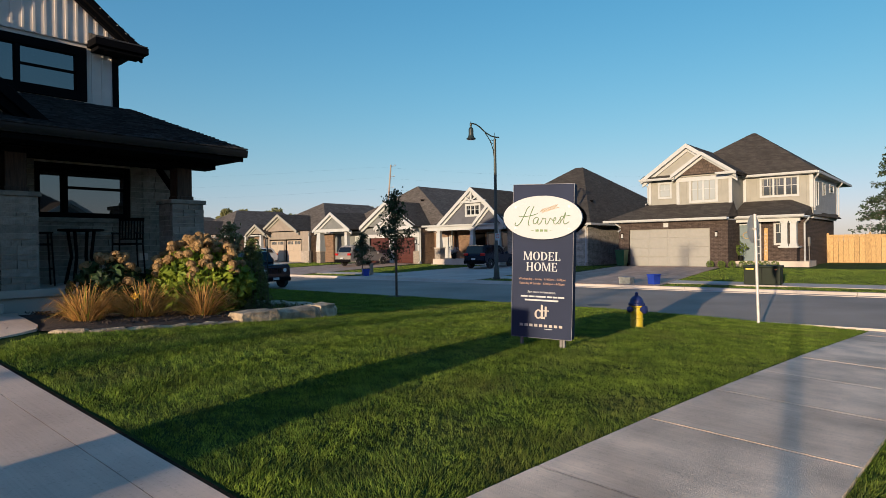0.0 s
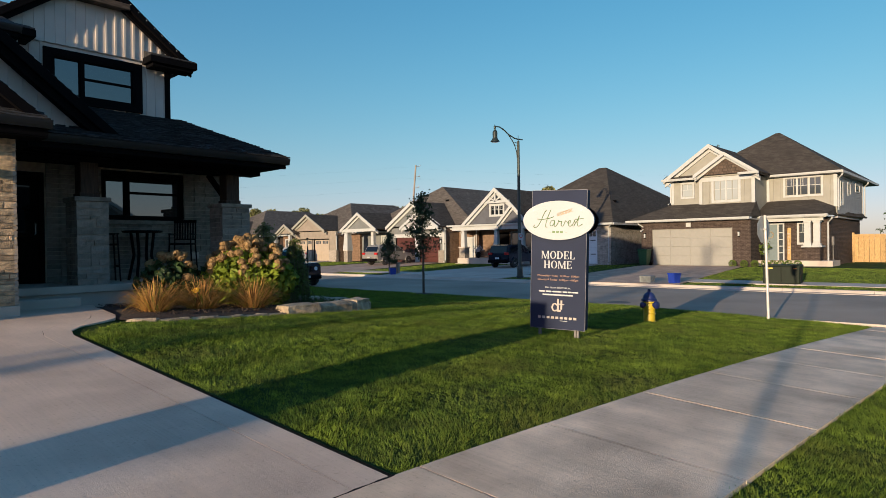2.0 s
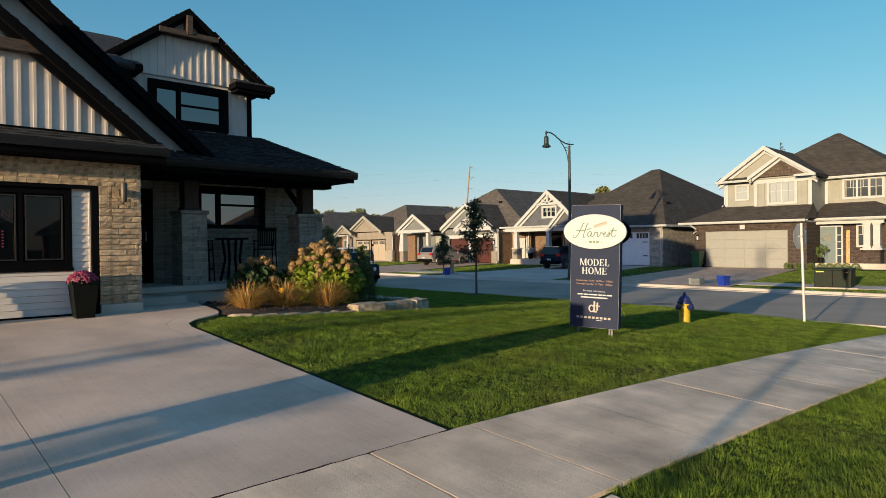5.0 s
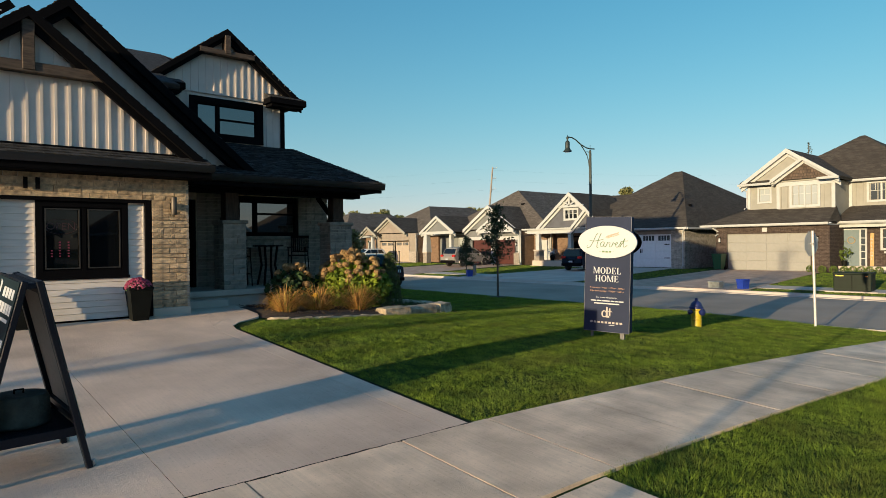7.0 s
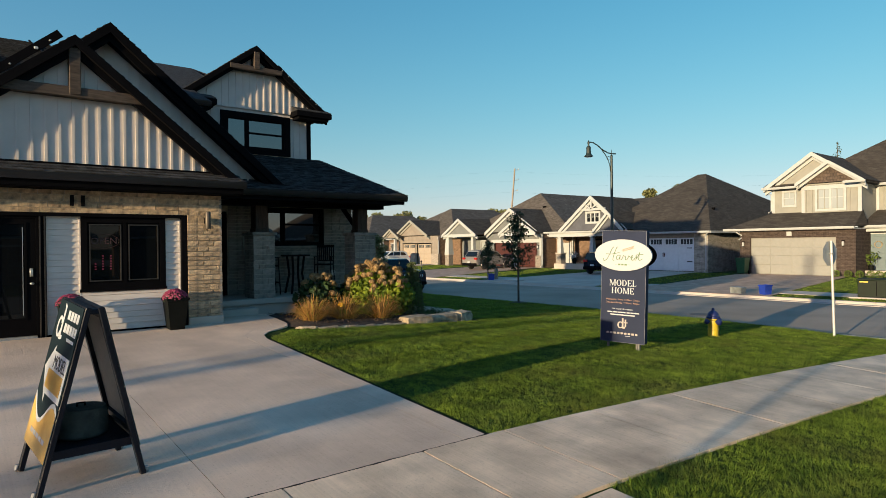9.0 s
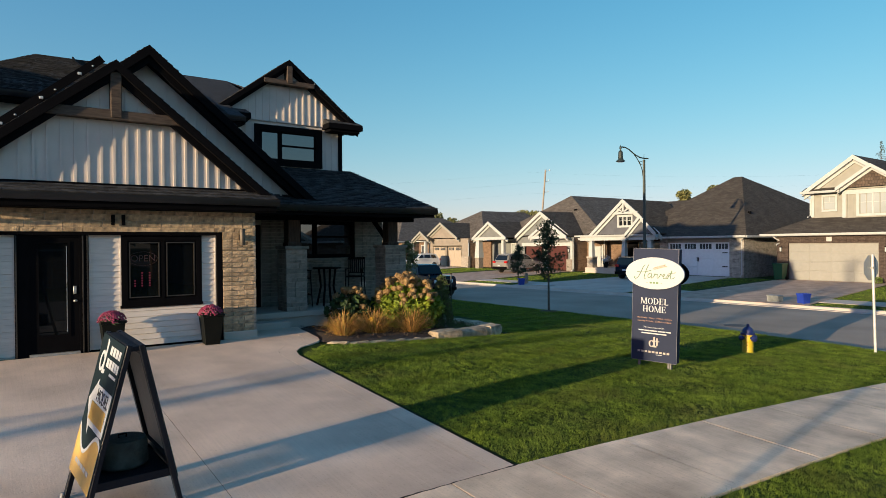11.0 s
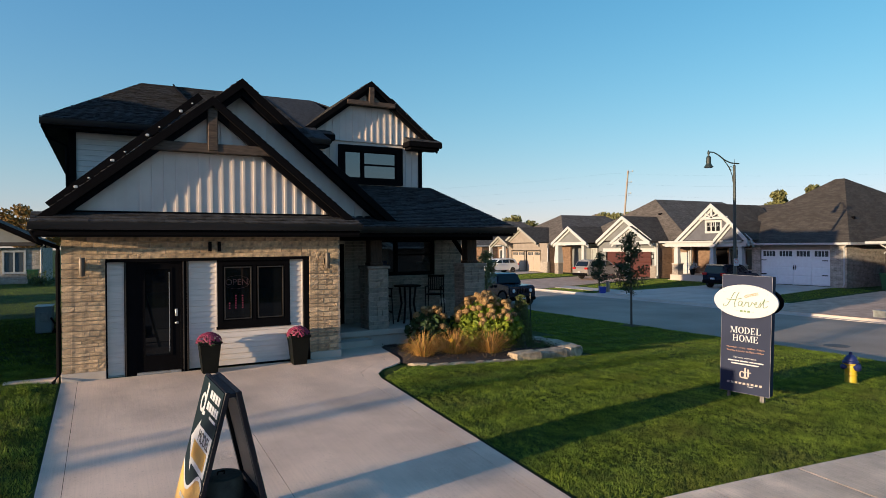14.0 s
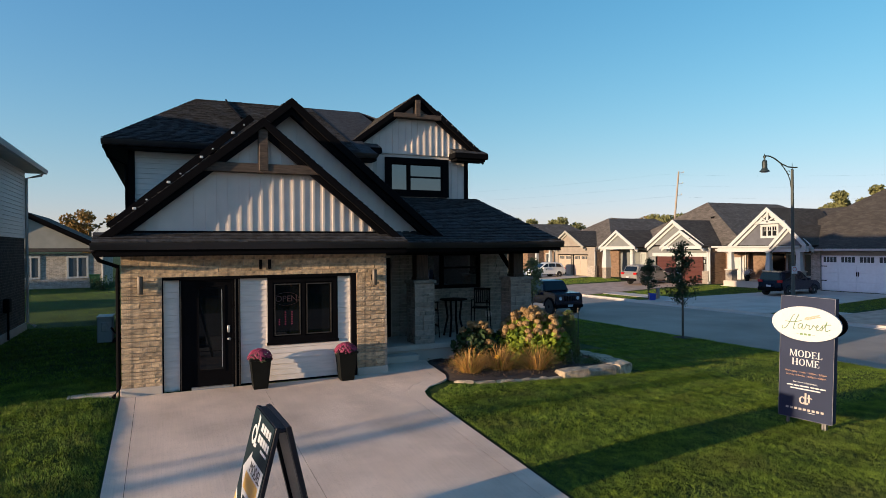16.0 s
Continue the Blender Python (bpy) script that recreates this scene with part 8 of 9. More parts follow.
hydrangea(3.95, 0.4, -0.24, 0.8, 1.34, 105, 2400, "large hydrangea with tan flower heads over yellow-green leaves", seed=3, head_r=0.08)
hydrangea(2.43, 0.65, -0.15, 0.46, 1.02, 17, 420, "small hydrangea with dark leaves and tan heads", seed=4, leaf=LEAF_DARK)
hydrangea(3.2, 0.95, -0.2, 0.5, 0.85, 3, 520, "low dark-leaved hydrangea beside the porch", seed=5, leaf=LEAF_DARK)


def grass_tuft(x, y, z, radius, height, seed, count=780):
    root = thing("ornamental_grass", (x, y, z), "arching clump of straw-coloured ornamental grass", "grass clump", group="straw grasses")
    r = random.Random(seed)
    s, g, brown = Shape(), Shape(), Shape()
    for i in range(count):
        t, k = r.uniform(0, 2 * math.pi), r.random() ** 0.45
        out, h = radius * (0.12 + 0.95 * k) * r.uniform(0.75, 1.15), height * r.uniform(0.5, 1.08) * (1.05 - 0.55 * k * k)
        d, sd = Vector((math.cos(t), math.sin(t), 0)), Vector((-math.sin(t), math.cos(t), 0))
        sd = (sd + Vector((r.gauss(0, 0.4), r.gauss(0, 0.4), 0))).normalized()
        base = d * r.uniform(0, 0.1) + Vector((r.gauss(0, 0.03), r.gauss(0, 0.03), -0.02))
        w = r.uniform(0.002, 0.0045)
        droop = r.uniform(-0.6, 0.15) * k
        p1, p2, p3 = base + d * out * 0.3 + Vector((0, 0, h * 0.55)), base + d * out * 0.66 + Vector((0, 0, h * 0.9)), base + d * out * 1.1 + Vector((0, 0, h * (1.0 + droop)))
        pick = r.random()
        tgt = s if pick < 0.72 else brown if pick < 0.9 else g
        tgt.add([base - sd * w, base + sd * w, p1 - sd * w, p1 + sd * w, p2 - sd * w * 0.7, p2 + sd * w * 0.7, p3], [(0, 1, 3, 2), (2, 3, 5, 4), (4, 5, 6)])
    tagged(part("blades", s, STRAW, root, "dry straw blades", world_space=False), kind="stuff")
    tagged(part("brown_blades", brown, BROWN_BLADE, root, "dark brown withered blades", world_space=False), kind="stuff")
    tagged(part("green_blades", g, LEAF_HYD, root, "green blades", world_space=False), kind="stuff")


grass_tuft(1.68, -0.62, -0.1, 0.6, 0.64, 11)
grass_tuft(2.52, -0.5, -0.16, 0.68, 0.72, 12)
grass_tuft(3.42, -0.6, -0.2, 0.64, 0.72, 13)
fl = thing("yellow_flower", (2.3, -0.72, 0.26), "single yellow daylily bloom among the grasses", "flower")
part("bloom", leaf_cloud([Vector((0.02 * math.cos(i), 0.02 * math.sin(i), 0.0)) for i in range(9)], 0.055, 3), material("yellow_petal", (0.75, 0.42, 0.02), 0.5, vary=0.1, bump=0), fl, world_space=False)
part("stem", Shape().tube([(0, 0.05, -0.42), (0, 0, 0)], 0.005, 5), LEAF_HYD, fl, world_space=False)


def weeping_spruce(x, y, z, h):
    root = thing("weeping_spruce", (x, y, z), "small weeping spruce tied between two stakes", "conifer")
    part("trunk", Shape().tube([(0, 0, -0.05), (0.02, 0, h * 0.6), (0.06, 0, h * 0.95)], [0.03, 0.022, 0.012], 7), BARK, root, world_space=False)
    r = random.Random(9)
    limbs, nd = Shape(), Shape()
    for i in range(150):
        t, k = r.uniform(0, 2 * math.pi), r.uniform(0.22, 1.0)
        d = Vector((math.cos(t), math.sin(t), 0))
        p0 = Vector((0.04, 0, h * k))
        reach = 0.36 * r.uniform(0.4, 1.1) * (1.25 - 0.85 * k)
        pts = [p0, p0 + d * reach * 0.6 + Vector((0, 0, 0.05)), p0 + d * reach + Vector((0, 0, -0.16)), p0 + d * reach * 1.05 + Vector((0, 0, -0.5 * r.uniform(0.6, 1.2)))]
        limbs.tube(pts, [0.008, 0.007, 0.005, 0.002], 4)
        for a, b2 in zip(pts, pts[1:]):
            for q in range(24):
                c = a.lerp(b2, r.random())
                e = Vector((r.gauss(0, 1), r.gauss(0, 1), r.gauss(-0.3, 0.6))).normalized() * 0.065
                sd = Vector((r.gauss(0, 1), r.gauss(0, 1), r.gauss(0, 1))).normalized() * 0.011
                nd.add([c - sd, c + sd, c + e], [(0, 1, 2)])
    tagged(part("branchwork", limbs, BARK, root, world_space=False), kind="stuff")
    tagged(part("needles", nd, NEEDLE, root, "drooping green needles", world_space=False), kind="stuff")


weeping_spruce(4.68, 0.02, -0.2, 1.28)
for x, y, h in ((4.55, 0.3, 1.45), (5.25, 0.32, 1.45)):
    st = thing("garden_stake", (x, y, -0.35), "thin dark metal garden stake", "stake", group="stakes at the spruce")
    part("rod", Shape().tube([(0, 0, -0.1), (0, 0, h)], 0.014, 6), POST_GREEN, st, world_space=False)
    part("tip", Shape().lathe([(0.0, h), (0.022, h + 0.005), (0.022, h + 0.03), (0, h + 0.04)], 8), BLACK, st, world_space=False)
jn = thing("juniper", (5.3, 0.0, -0.31), "low spreading juniper at the end of the bed", "shrub")
r0 = random.Random(21)
tagged(part("foliage", leaf_cloud([Vector((r0.gauss(0, 0.24), r0.gauss(0, 0.16), abs(r0.gauss(0.06, 0.07)))) for _ in range(380)], 0.04, 5, slim=0.3), NEEDLE, jn, world_space=False), kind="stuff")
part("stem", Shape().tube([(-0.2, 0, -0.02), (0, 0, 0.05), (0.22, 0.05, 0.04)], 0.012, 5), BARK, jn, world_space=False)


# mulched bed and its stones
def bed():
    edge = [(1.12, 0.9), (1.12, -0.1), (1.1, -0.62), (0.98, -0.98), (1.2, -1.22), (1.75, -1.3), (3.3, -1.24), (4.6, -1.1), (5.55, -0.95), (6.1, -0.3), (6.15, 0.9), (5.4, 2.2), (4.85, 2.6), (4.8, 1.28), (1.5, 1.28), (1.5, 0.92)]
    s = Shape()
    c = (3.2, 0.0)
    n2 = len(edge)
    rings = []
    for k in (1.0, 0.93, 0.6, 0.0):
        rings.append([(c[0] + (x - c[0]) * k, c[1] + (y - c[1]) * k, ground_height(c[0] + (x - c[0]) * k, c[1] + (y - c[1]) * k) + (0.015, 0.06, 0.09, 0.1)[len(rings)]) for x, y in edge])
    v = [p for rg in rings for p in rg]
    s.add(v, [(i * n2 + j, i * n2 + (j + 1) % n2, (i + 1) * n2 + (j + 1) % n2, (i + 1) * n2 + j) for i in range(3) for j in range(n2)])
    solid("planting_bed", s, MULCH, "dark bark mulch bed in front of the porch", "flower bed", kind="structure", smooth=True)
    r = random.Random(31)
    ch = Shape()
    while len(ch.v) < 2600 * 4:
        x, y = r.uniform(1.4, 6.0), r.uniform(-1.2, 1.15)
        if x > 5.4 and y < -0.6:
            continue
        e = r.uniform(0.012, 0.035)
        m2 = Matrix.Translation((x, y, ground_height(x, y) + 0.085)) @ Euler((r.gauss(0, 0.5), r.gauss(0, 0.5), r.uniform(0, 6))).to_matrix().to_4x4()
        ch.add([(-e, -e * 0.3, 0), (e, -e * 0.3, 0.004), (e, e * 0.3, 0), (-e, e * 0.3, 0.004)], [(0, 1, 2, 3)], m2)
    tagged(solid("mulch_chips", ch, MULCH, "scattered bark chips on the bed", "mulch", kind="stuff"))


bed()


def rough_stone(w, d, h, seed, cuts=3):
    r = random.Random(seed)
    bm = bmesh.new()
    bmesh.ops.create_cube(bm, size=1)
    bmesh.ops.subdivide_edges(bm, edges=bm.edges[:], cuts=cuts, use_grid_fill=True)
    for v in bm.verts:
        p = v.co.copy()
        q = Vector((abs(p.x) ** 1.0, abs(p.y), abs(p.z)))
        k = 1 - 0.16 * max(0, (q.x + q.y + q.z) - 1.05)
        nse = noise.noise(p * 2.3 + Vector((seed * 3.1, 0, 0)))
        v.co = Vector((p.x * w * k, p.y * d * k, p.z * h * k)) * (1 + 0.10 * nse)
        v.co += Vector((r.uniform(-1, 1) * 0.012, r.uniform(-1, 1) * 0.012, r.uniform(-1, 1) * 0.01))
    bmesh.ops.bevel(bm, geom=[e for e in bm.edges if e.calc_face_angle(0) > 0.9], offset=0.015, segments=1, affect="EDGES")
    bm.verts.index_update()
    s = Shape().add([v.co[:] for v in bm.verts], [[v.index for v in f2.verts] for f2 in bm.faces])
    bm.free()
    return s


def bed_stone(x, y, w, d, h, turn, seed, label, group, sink=0.05):
    z = ground_height(x, y) + h / 2 - sink
    root = tagged(new("edging_stone" if h < 0.15 else "armour_stone", rough_stone(w, d, h, seed).mesh("stone", ARMOUR)), label, "stone", group)
    root.matrix_basis = pose(x, y, z, 0, 0, turn)


for i, (x, y, w, turn) in enumerate(((1.25, -1.2, 0.42, -35), (1.66, -1.34, 0.46, -5), (2.12, -1.33, 0.44, 3), (2.58, -1.3, 0.46, 4), (3.04, -1.27, 0.45, 3), (3.44, -1.25, 0.34, 3))):
    bed_stone(x, y, w, 0.17, 0.085, turn, 40 + i, "flat grey edging stone along the bed", "edging stones")
for i, (x, y, w, d, h, turn) in enumerate(((3.98, -1.16, 0.74, 0.36, 0.23, 3), (4.78, -1.04, 0.86, 0.38, 0.24, 6), (5.5, -0.9, 0.5, 0.42, 0.28, 18))):
    bed_stone(x, y, w, d, h, turn, 60 + i, "large split armour stone at the bed's front", "armour stones")
for i, (x, y, w, d, turn) in enumerate(((5.9, -0.25, 0.8, 0.6, 80), (6.05, 0.55, 0.8, 0.5, 86), (5.95, 1.35, 0.8, 0.5, 100))):
    bed_stone(x, y, w, d, 0.22, turn, 70 + i, "flat-topped armour stone round the bed's end", "armour stones")


# ---- trees ----
def street_tree(x, y, h, label, seed, spread=0.5, trunk_to=0.3, leaves=900, leaf=None, size=0.06, staked=False):
    z = ground_height(x, y)
    root = thing("street_tree", (x, y, z), label, "tree", group="young street trees")
    r = random.Random(seed)
    part("trunk", Shape().tube([(0, 0, -0.1), (0.01, 0.01, h * 0.4), (-0.02, 0.0, h * 0.75), (0.0, 0.0, h * 0.97)], [0.045, 0.035, 0.022, 0.006], 8), BARK, root, world_space=False)
    limbs, pts = Shape(), []
    for i in range(34):
        k = trunk_to + (0.97 - trunk_to) * (i + r.random()) / 34
        t = r.uniform(0, 2 * math.pi)
        reach = spread * r.uniform(0.45, 1.1) * (1.1 - 0.85 * (k - trunk_to) / (1 - trunk_to)) + 0.05
        p0 = Vector((0, 0, h * k))
        p1 = p0 + Vector((math.cos(t) * reach, math.sin(t) * reach, reach * r.uniform(0.3, 0.9)))
        limbs.tube([p0, p0.lerp(p1, 0.6) + Vector((0, 0, 0.03)), p1], [0.012, 0.007, 0.003], 4)
        for _ in range(leaves // 34):
            c = p0.lerp(p1, r.random() ** 0.6)
            pts.append(c + Vector((r.gauss(0, 0.09), r.gauss(0, 0.09), r.gauss(0, 0.08))))
    tagged(part("branchwork", limbs, BARK, root, world_space=False), kind="stuff")
    tagged(part("crown", leaf_cloud(pts, size, seed), leaf or LEAF_TREE, root, "small dark leaves with gaps", world_space=False), kind="stuff")
    if staked:
        part("stake", Shape().tube([(0.75, -0.05, -0.1), (0.75, -0.05, 0.76)], [0.13, 0.12], 10), POLE_WOOD, root, "short weathered stake", world_space=False)


ring = thing("tree_mulch", (13.45, 4.9, ground_height(13.45, 4.9)), "dark mulch ring round the young tree", "mulch")
part("mound", Shape().lathe([(0.5, -0.03), (0.42, 0.02), (0.2, 0.05), (0.05, 0.06)], 18), MULCH, ring, "", True, False)
street_tree(13.45, 4.9, 3.55, "slender young street tree with sparse dark leaves on the verge", 5, spread=0.66, trunk_to=0.34, leaves=1700)
street_tree(25.5, 19.75, 2.7, "young street tree with dark leaves beside a stump", 6, spread=0.6, trunk_to=0.25, leaves=1900, staked=True)
# out of view; added to throw soft leaf shade over the lower drive
street_tree(-31.0, -11.6, 4.6, "unseen young street tree added to cast soft shade on the drive", 8, spread=0.9, trunk_to=0.35, leaves=1500)
street_tree(13.2, 14.9, 2.8, "young yellowing tree on the verge", 7, spread=0.8, trunk_to=0.3, leaves=1100, leaf=LEAF_FAR, size=0.08)


def big_tree(x, y, base, h, spread, seed, leaf, label, leaves=5200, size=0.3, name="tree"):
    root = thing(name, (x, y, base), label, "tree")
    r = random.Random(seed)
    part("trunk", Shape().tube([(0, 0, -0.3), (0.1, 0, h * 0.35), (0.0, 0.1, h * 0.75)], [0.32, 0.24, 0.08], 8), BARK, root, world_space=False)
    limbs, pts = Shape(), []
    for i in range(16):
        t, k = r.uniform(0, 6.3), r.uniform(0.28, 0.7)
        p0 = Vector((0.05, 0, h * k))
        p1 = p0 + Vector((math.cos(t) * spread * r.uniform(0.5, 0.95), math.sin(t) * spread * r.uniform(0.5, 0.95), h * r.uniform(0.08, 0.3)))
        limbs.tube([p0, p0.lerp(p1, 0.5) + Vector((0, 0, h * 0.03)), p1], [0.1, 0.06, 0.02], 5)
        for _ in range(leaves // 16):
            g = Vector((r.gauss(0, 1), r.gauss(0, 1), r.gauss(0, 1))).normalized() * r.random() ** 0.4 * 1.9
            g.z *= 0.75
            pts.append(p1 + g * spread * 0.17 if r.random() < 0.8 else p0.lerp(p1, r.random()) + g * spread * 0.15)
    tagged(part("branchwork", limbs, BARK, root, world_space=False), kind="stuff")
    tagged(part("crown", leaf_cloud(pts, size, seed, slim=0.6), leaf, root, "uneven leafy crown", world_space=False), kind="stuff")


def conifer(x, y, base, h, spread, seed, label, dense=60):
    root = thing("spruce_tree", (x, y, base), label, "conifer")
    r = random.Random(seed)
    part("trunk", Shape().tube([(0, 0, -0.3), (0, 0, h * 0.98)], [0.25, 0.03], 8), BARK, root, world_space=False)
    limbs, nd = Shape(), []
    for i in range(130):
        k = (i + r.random()) / 130
        t = r.uniform(0, 6.3)
        reach = spread * (1 - k) ** 0.8 * r.uniform(0.75, 1.1) + 0.08
        p0 = Vector((0, 0, h * (0.06 + 0.93 * k)))
        p1 = p0 + Vector((math.cos(t) * reach, math.sin(t) * reach, -0.12 * reach + 0.1))
        limbs.tube([p0, p1], [0.03, 0.01], 4)
        for _ in range(int(dense * (1.2 - k))):
            c = p0.lerp(p1, r.random() ** 0.7)
            nd.append(c + Vector((r.gauss(0, 0.1), r.gauss(0, 0.1), r.gauss(-0.05, 0.1))))
    tagged(part("branchwork", limbs, BARK, root, world_space=False), kind="stuff")
    tagged(part("needles", leaf_cloud(nd, 0.16, seed, slim=0.35), NEEDLE_DARK, root, "dense dark needles", world_space=False), kind="stuff")


conifer(62.0, -5.6, -0.6, 10.4, 3.7, 3, "tall dark spruce beyond the cedar fence")
for i, (x, y, h, sp, lf) in enumerate(((84, 77, 9.6, 4.5, LEAF_FAR), (90, 71, 9.0, 4.5, LEAF_FAR), (96, 68, 9.4, 5, LEAF_AUTUMN), (78, 82, 8.8, 4.5, LEAF_AUTUMN), (111, 62, 11.4, 4, LEAF_FAR), (117, 57, 11.2, 4, LEAF_FAR), (65, 99, 8.8, 4, LEAF_FAR), (71, 94, 8.6, 4.5, LEAF_FAR),
                                       (88, 45.5, 10.5, 3.4, LEAF_FAR), (95, 43, 12.8, 3.6, LEAF_FAR), (57, 108, 8.2, 4.5, LEAF_FAR), (50, 116, 9.0, 5, LEAF_FAR), (40, 124, 8.8, 5, LEAF_AUTUMN))):
    big_tree(x, y, -0.6, h, sp, 100 + i, lf, "broad leafy tree beyond the roofs" if lf is LEAF_FAR else "turning autumn tree beyond the roofs", leaves=5200)
big_tree(-12.2, 74, 0, 7.4, 3.0, 140, LEAF_AUTUMN, "rust-brown autumn tree behind the rear bungalow", leaves=2600, size=0.22)
big_tree(-7.5, 78, 0, 6.2, 2.6, 141, LEAF_FAR, "green tree behind the rear bungalow", leaves=2400, size=0.22)
conifer(112, 27.5, -0.6, 19.0, 3.2, 8, "tall thin spruce showing above the cream house", dense=14)
conifer(66, -12, -0.6, 9.0, 2.6, 9, "dark spruce beyond the fence", dense=40)

# clipped balls and small shrubs at the far houses
r0 = random.Random(77)
BOXWOOD = leafy("boxwood_leaf", (0.12, 0.17, 0.03), (0.05, 0.085, 0.018))
for i, y in enumerate((1.87, 1.22, 0.62, 0.05, -0.38, -0.79, -1.2, -1.66)):
    bx = thing("boxwood_ball", (37.3, y, -0.64), "small clipped green boxwood ball beside the porch", "shrub", group="boxwood balls")
    pts = []
    for _ in range(420):
        d = Vector((r0.gauss(0, 1), r0.gauss(0, 1), r0.gauss(0, 1))).normalized() * 0.22 * r0.uniform(0.85, 1.02)
        pts.append(d + Vector((0, 0, 0.22)))
    tagged(part("foliage", leaf_cloud(pts, 0.035, i), BOXWOOD, bx, world_space=False), kind="stuff")
    part("stem", Shape().tube([(0, 0, -0.05), (0, 0, 0.3)], 0.02, 5), BARK, bx, world_space=False)
pp = thing("porch_plant", (39.6, 0.74, -0.28), "leafy potted plant beside the grey front door", "potted plant")
part("pot", Shape().lathe([(0.12, 0), (0.17, 0.32), (0.15, 0.32)], 14), CLAY, pp, world_space=False)
tagged(part("foliage", leaf_cloud([Vector((r0.gauss(0, 0.17), r0.gauss(0, 0.17), 0.4 + abs(r0.gauss(0.3, 0.28)))) for _ in range(70)], 0.1, 4), BOXWOOD, pp, world_space=False), kind="stuff")
pp = thing("porch_planter", (37.6, 22.0, -0.15), "dark urn with white flowers on the grey bungalow's porch", "potted plant")
part("pot", Shape().lathe([(0.14, 0), (0.25, 0.5), (0.22, 0.5)], 14), CLAY, pp, world_space=False)
tagged(part("blossoms", leaf_cloud([Vector((r0.gauss(0, 0.16), r0.gauss(0, 0.16), 0.6 + r0.gauss(0.1, 0.12))) for _ in range(140)], 0.07, 4), SIGN_WHITE, pp, world_space=False), kind="stuff")
bs = thing("garden_shrub", (-8.0, 34.5, -0.02), "small dark shrub on the rear lawn", "shrub")
tagged(part("foliage", leaf_cloud([Vector((r0.gauss(0, 0.35), r0.gauss(0, 0.3), abs(r0.gauss(0.4, 0.25)))) for _ in range(300)], 0.1, 4), LEAF_DARK, bs, world_space=False), kind="stuff")
part("stem", Shape().tube([(0, 0, -0.1), (0, 0, 0.4)], 0.03, 5), BARK, bs, world_space=False)


# houses on the other side of the street behind the viewer
def opposite(x, label, wall, roof_h):
    h = Home("opposite_house", x, -34.0, -0.7, label, turn=180)
    h.wall(0, 12, 0, 0.25, -0.3, 3.0, BRICK_RED, "brown brick front"), h.wall(0, 0.25, 0.25, 11, -0.3, 3.0, BRICK_RED), h.wall(11.75, 12, 0.25, 11, -0.3, 3.0, BRICK_RED), h.wall(0, 12, 11, 11.25, -0.3, 3.0, BRICK_RED)
    h.garage_door(0.8, 5.6, 0.05, 2.4, -0.05, wall)
    h.window(8.5, 10.4, 0.9, 2.3, -0.04, 2), h.gable(3.2, 3.6, 3.1, 5.3, -0.6, 6, SLATE)
    h.hip(-0.5, 12.5, -0.4, 11.8, 3.05, 4.0, 8.0, 5.6, roof_h)
    h.put("entry_door", Shape().box(6.6, 7.6, -0.05, 0.02, 0.2, 2.3), DOOR_GREY, "grey entry door")


for i in range(5):
    opposite(34 - 15.5 * i, "brick bungalow across the side street", (DOOR_SAND, DOOR_WHITE, DOOR_MAROON)[i % 3], 6.6)
# unseen houses added to keep the low sun off the rear lawn
def western(y, label):
    h = Home("western_bungalow", -58.0, y, -0.2, label, turn=-90)
    h.wall(0, 12, 0, 0.25, -0.3, 3.0, BRICK_TAN, "tan brick"), h.wall(0, 12, 9.75, 10, -0.3, 3.0, BRICK_TAN), h.wall(0, 0.25, 0.25, 9.75, -0.3, 3.0, BRICK_TAN), h.wall(11.75, 12, 0.25, 9.75, -0.3, 3.0, BRICK_TAN)
    h.window(2.0, 3.6, 0.9, 2.3, -0.02, 2), h.window(8.0, 9.6, 0.9, 2.3, -0.02, 2)
    h.hip(-0.4, 12.4, -0.4, 10.4, 3.05, 4.0, 8.0, 5.0, 5.9)


western(20.5, "unseen brick bungalow to the west, added to shade the rear lawn"), western(34.0, "unseen brick bungalow to the west, added to shade the rear lawn")
side_street = Shape()
xs = [-300, -120, -60, -30] + [-14 + 2 * i for i in range(14)] + [13.9]
for xa, xb in zip(xs, xs[1:]):
    side_street.plate([(xa, -21.5, ground_height(xa, -15) + 0.03), (xb, -21.5, ground_height(xb, -15) + 0.03), (xb, -12.55, ground_height(xb, -15) + 0.03), (xa, -12.55, ground_height(xa, -15) + 0.03)], 0.2)
solid("side_street", side_street, ASPHALT, "grey asphalt side street behind the verge", "road", kind="structure")


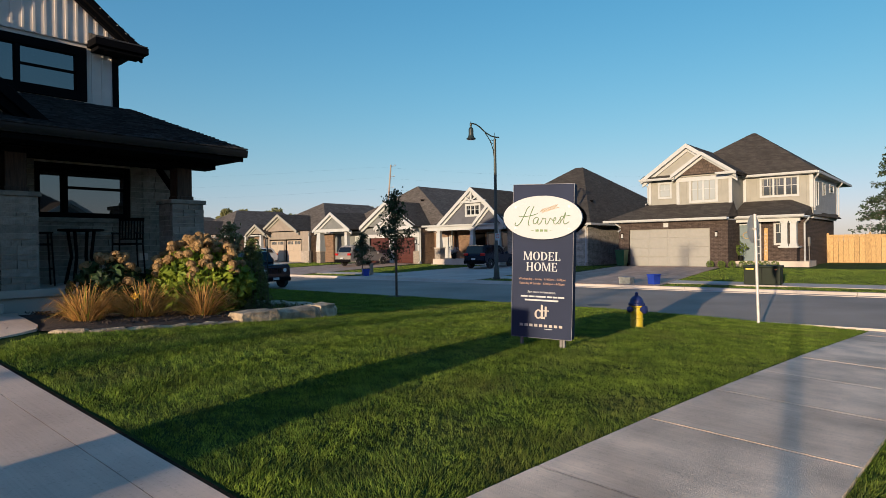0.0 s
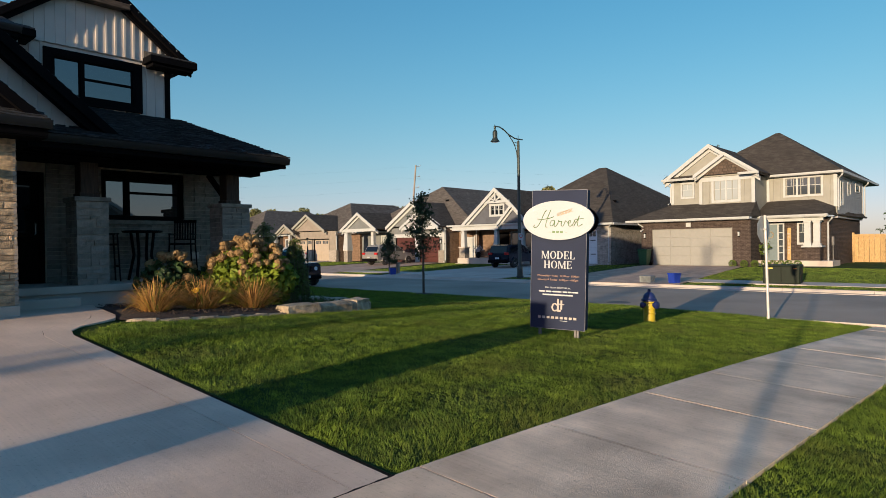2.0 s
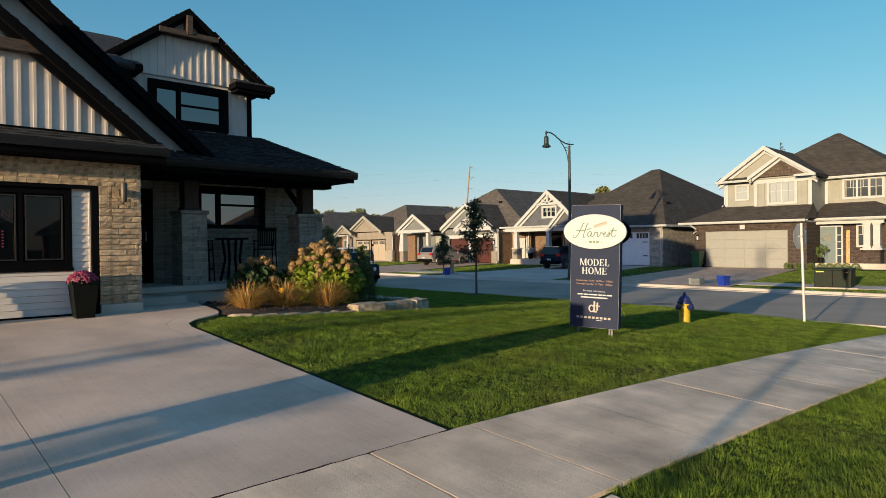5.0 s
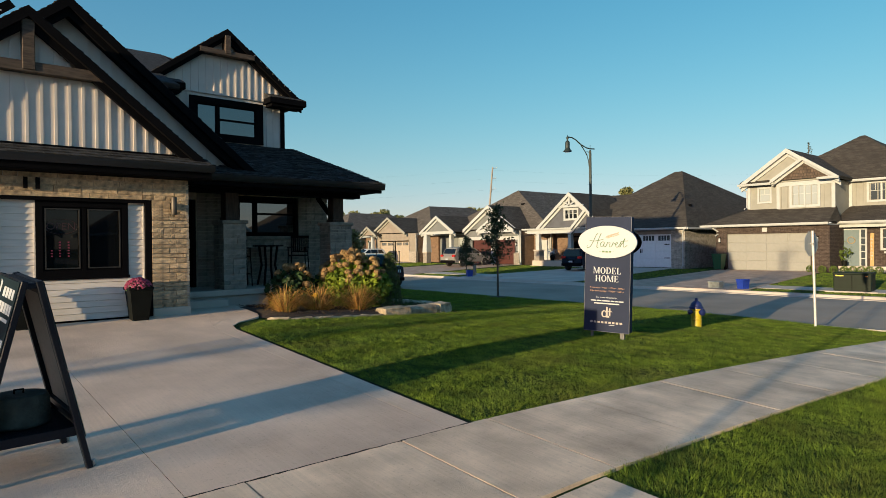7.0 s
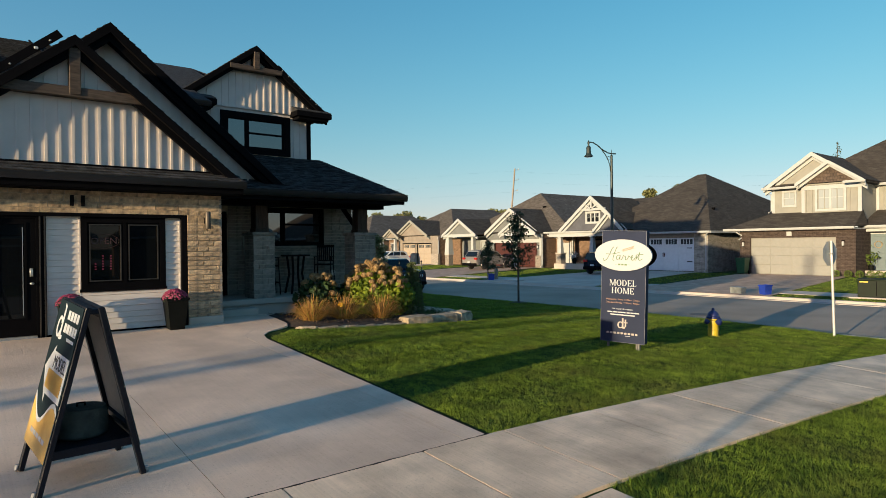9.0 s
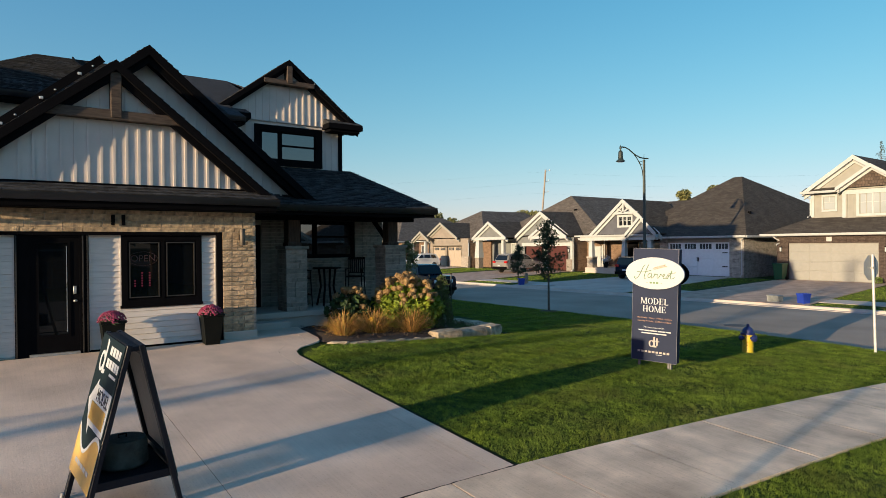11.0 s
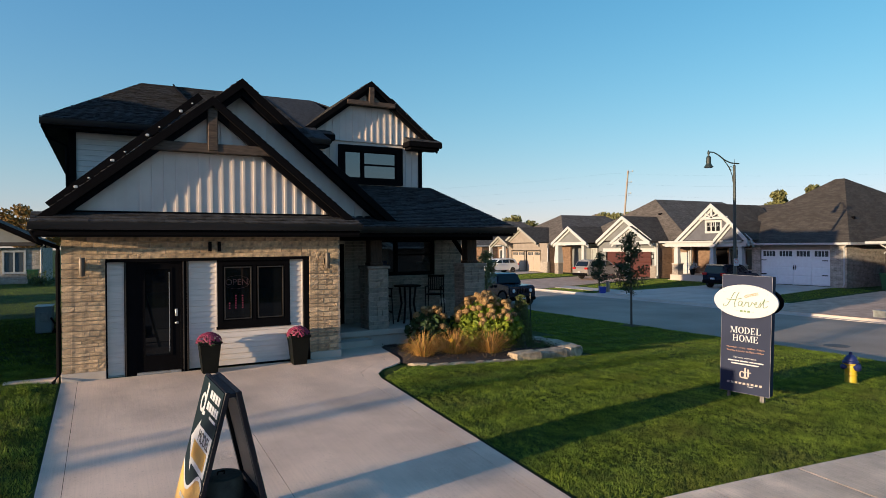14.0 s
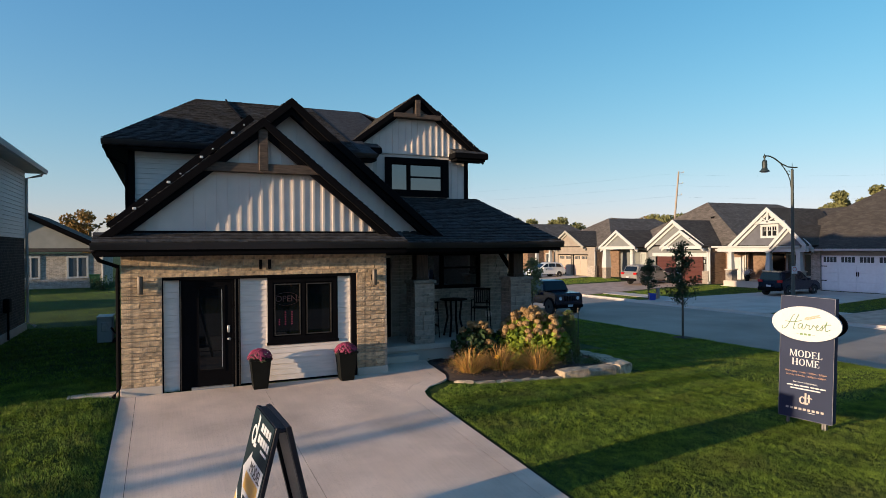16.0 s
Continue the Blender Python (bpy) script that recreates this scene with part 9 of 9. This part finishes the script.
# ---- lawn blades ----
def lawn(name, zones, seed, label):
    """Mown blades over rectangles of ground: (x0, x1, y0, y1, blades per square metre, width, height)."""
    g = np.random.default_rng(seed)
    vs, total = [], 0
    for x0, x1, y0, y1, dens, wd, ht in zones:
        n2 = int((x1 - x0) * (y1 - y0) * dens)
        x, y = g.uniform(x0, x1, n2), g.uniform(y0, y1, n2)
        edge = -7.74 - 0.048 * np.maximum(0, x)
        ragged = 0.012 * np.sin(x * 9) * np.sin(x * 31 + 1) + g.normal(0, 0.008, n2)
        keep = (y > edge - 0.005 + ragged) | (y < edge - 1.5 + ragged)
        inbed = (x > 0.95) & (x < 6.2) & (y > -1.28 + 0.06 * np.maximum(0, x - 3)) & (y < 2.4)
        walk_edge = (y > -7.8) & (x < 0.19 + 1.0 * np.clip((y + 1.95) / 0.95, 0, 1))
        keep &= ~(inbed & (x < 6.2)) & ~((x > 0) & walk_edge)
        x, y = x[keep], y[keep]
        u, v = np.minimum(0.66, 0.066 * np.maximum(0, -y)), 0.06 * np.clip(x, 0, 14.2)
        z = np.where(x > 24.5, -0.95 + (np.minimum(x, 37.0) - 24.55) * 0.027, -np.hypot(u, v))
        z += np.where(y > -7.6, 0.055 * np.clip((-5.15 - x) / 0.45, 0, 1) * np.clip((y + 7.6) / 0.5, 0, 1), 0)
        n2 = len(x)
        clump = 0.75 + 0.5 * np.sin(x * 2.1 + np.sin(y * 1.7)) * np.sin(y * 2.6 + np.sin(x * 1.3)) * 0.5
        clump += 0.3 * np.sin(x * 23 + 3 * np.sin(y * 7)) * np.sin(y * 19 + 3 * np.sin(x * 5.3))
        clump += 0.34 * np.sin(x * 71 + 4 * np.sin(y * 17)) * np.sin(y * 63 + 4 * np.sin(x * 13)) if wd < 0.006 else 0
        clump = np.maximum(clump, 0.12)
        t, h = g.uniform(0, 2 * np.pi, n2), ht * g.uniform(0.3, 1.3, n2) * clump
        lean = g.normal(0, 0.45, (n2, 2)) * h[:, None]
        # mown in turn up and down the lawn
        lean[:, 1] += np.sign(np.sin((y - 0.25 * x) * np.pi / 0.55)) * 0.35 * h
        w2 = wd * g.uniform(0.7, 1.3, n2)
        dx, dy = np.cos(t) * w2, np.sin(t) * w2
        a = np.stack([x - dx, y - dy, z - 0.005], 1)
        b = np.stack([x + dx, y + dy, z - 0.005], 1)
        c = np.stack([x + lean[:, 0], y + lean[:, 1], z + h], 1)
        vs.append(np.stack([a, b, c], 1).reshape(-1, 3))
    v = np.concatenate(vs)
    me = bpy.data.meshes.new(name)
    n3 = len(v) // 3
    me.vertices.add(len(v))
    me.vertices.foreach_set("co", v.ravel().astype(np.float32))
    me.loops.add(len(v))
    me.loops.foreach_set("vertex_index", np.arange(len(v), dtype=np.int32))
    me.polygons.add(n3)
    me.polygons.foreach_set("loop_start", np.arange(0, len(v), 3, dtype=np.int32))
    me.polygons.foreach_set("loop_total", np.full(n3, 3, dtype=np.int32))
    me.update()
    me.validate()
    me.materials.append(GRASS_BLADE)
    return tagged(new(name, me), label, "grass", kind="stuff")


lawn("lawn_grass", ((0.14, 6, -8.1, -4.5, 12000, 0.0028, 0.034), (6, 13.9, -8.5, -4.5, 8000, 0.0038, 0.037), (0.14, 8, -4.5, 2.5, 9000, 0.0038, 0.04), (8, 13.9, -4.5, 6, 1500, 0.008, 0.045), (4.9, 13.9, 6, 16, 700, 0.012, 0.045)), 1, "mown green grass of the front lawn")
lawn("kerb_grass", ((0.14, 13.9, -9.34 - 0.7, -9.28, 1400, 0.0035, 0.06), (13.35, 13.95, -8.3, 6, 3600, 0.006, 0.055), (13.35, 13.93, 6, 22, 1500, 0.009, 0.055)), 5, "longer green grass along the kerb")
lawn("verge_grass", ((0.13, 9.5, -12.3, -9.2, 11000, 0.003, 0.036), (9.5, 13.9, -12.3, -9.6, 3400, 0.005, 0.045)), 2, "longer green grass of the verge")
lawn("far_grass", ((27.7, 37, -8.9, 1.0, 900, 0.008, 0.032), (24.7, 26.1, -8.9, 0.1, 900, 0.008, 0.032), (24.7, 26.1, 7.5, 9.9, 900, 0.008, 0.032), (27.7, 37.5, 8.0, 10.8, 900, 0.008, 0.032), (27.7, 37.5, 18.2, 25, 900, 0.008, 0.032), (24.7, 26.1, 19.8, 25, 900, 0.008, 0.032), (27.7, 37.5, 35, 41, 900, 0.008, 0.032), (24.7, 26.1, 35, 40.8, 900, 0.008, 0.032), (-34, -5.2, 12, 37.9, 330, 0.008, 0.02)), 6, "green mown lawns across the street and behind")
lawn("side_grass", ((-8.5, -5.14, -7.7, 2, 5000, 0.0045, 0.05), (-8.5, -5.14, 2, 12, 900, 0.009, 0.06), (-8.5, -5.7, -12.4, -9.3, 2000, 0.006, 0.05), (-20, -8.5, -12.4, -9.3, 500, 0.011, 0.05)), 3, "green grass between the houses")
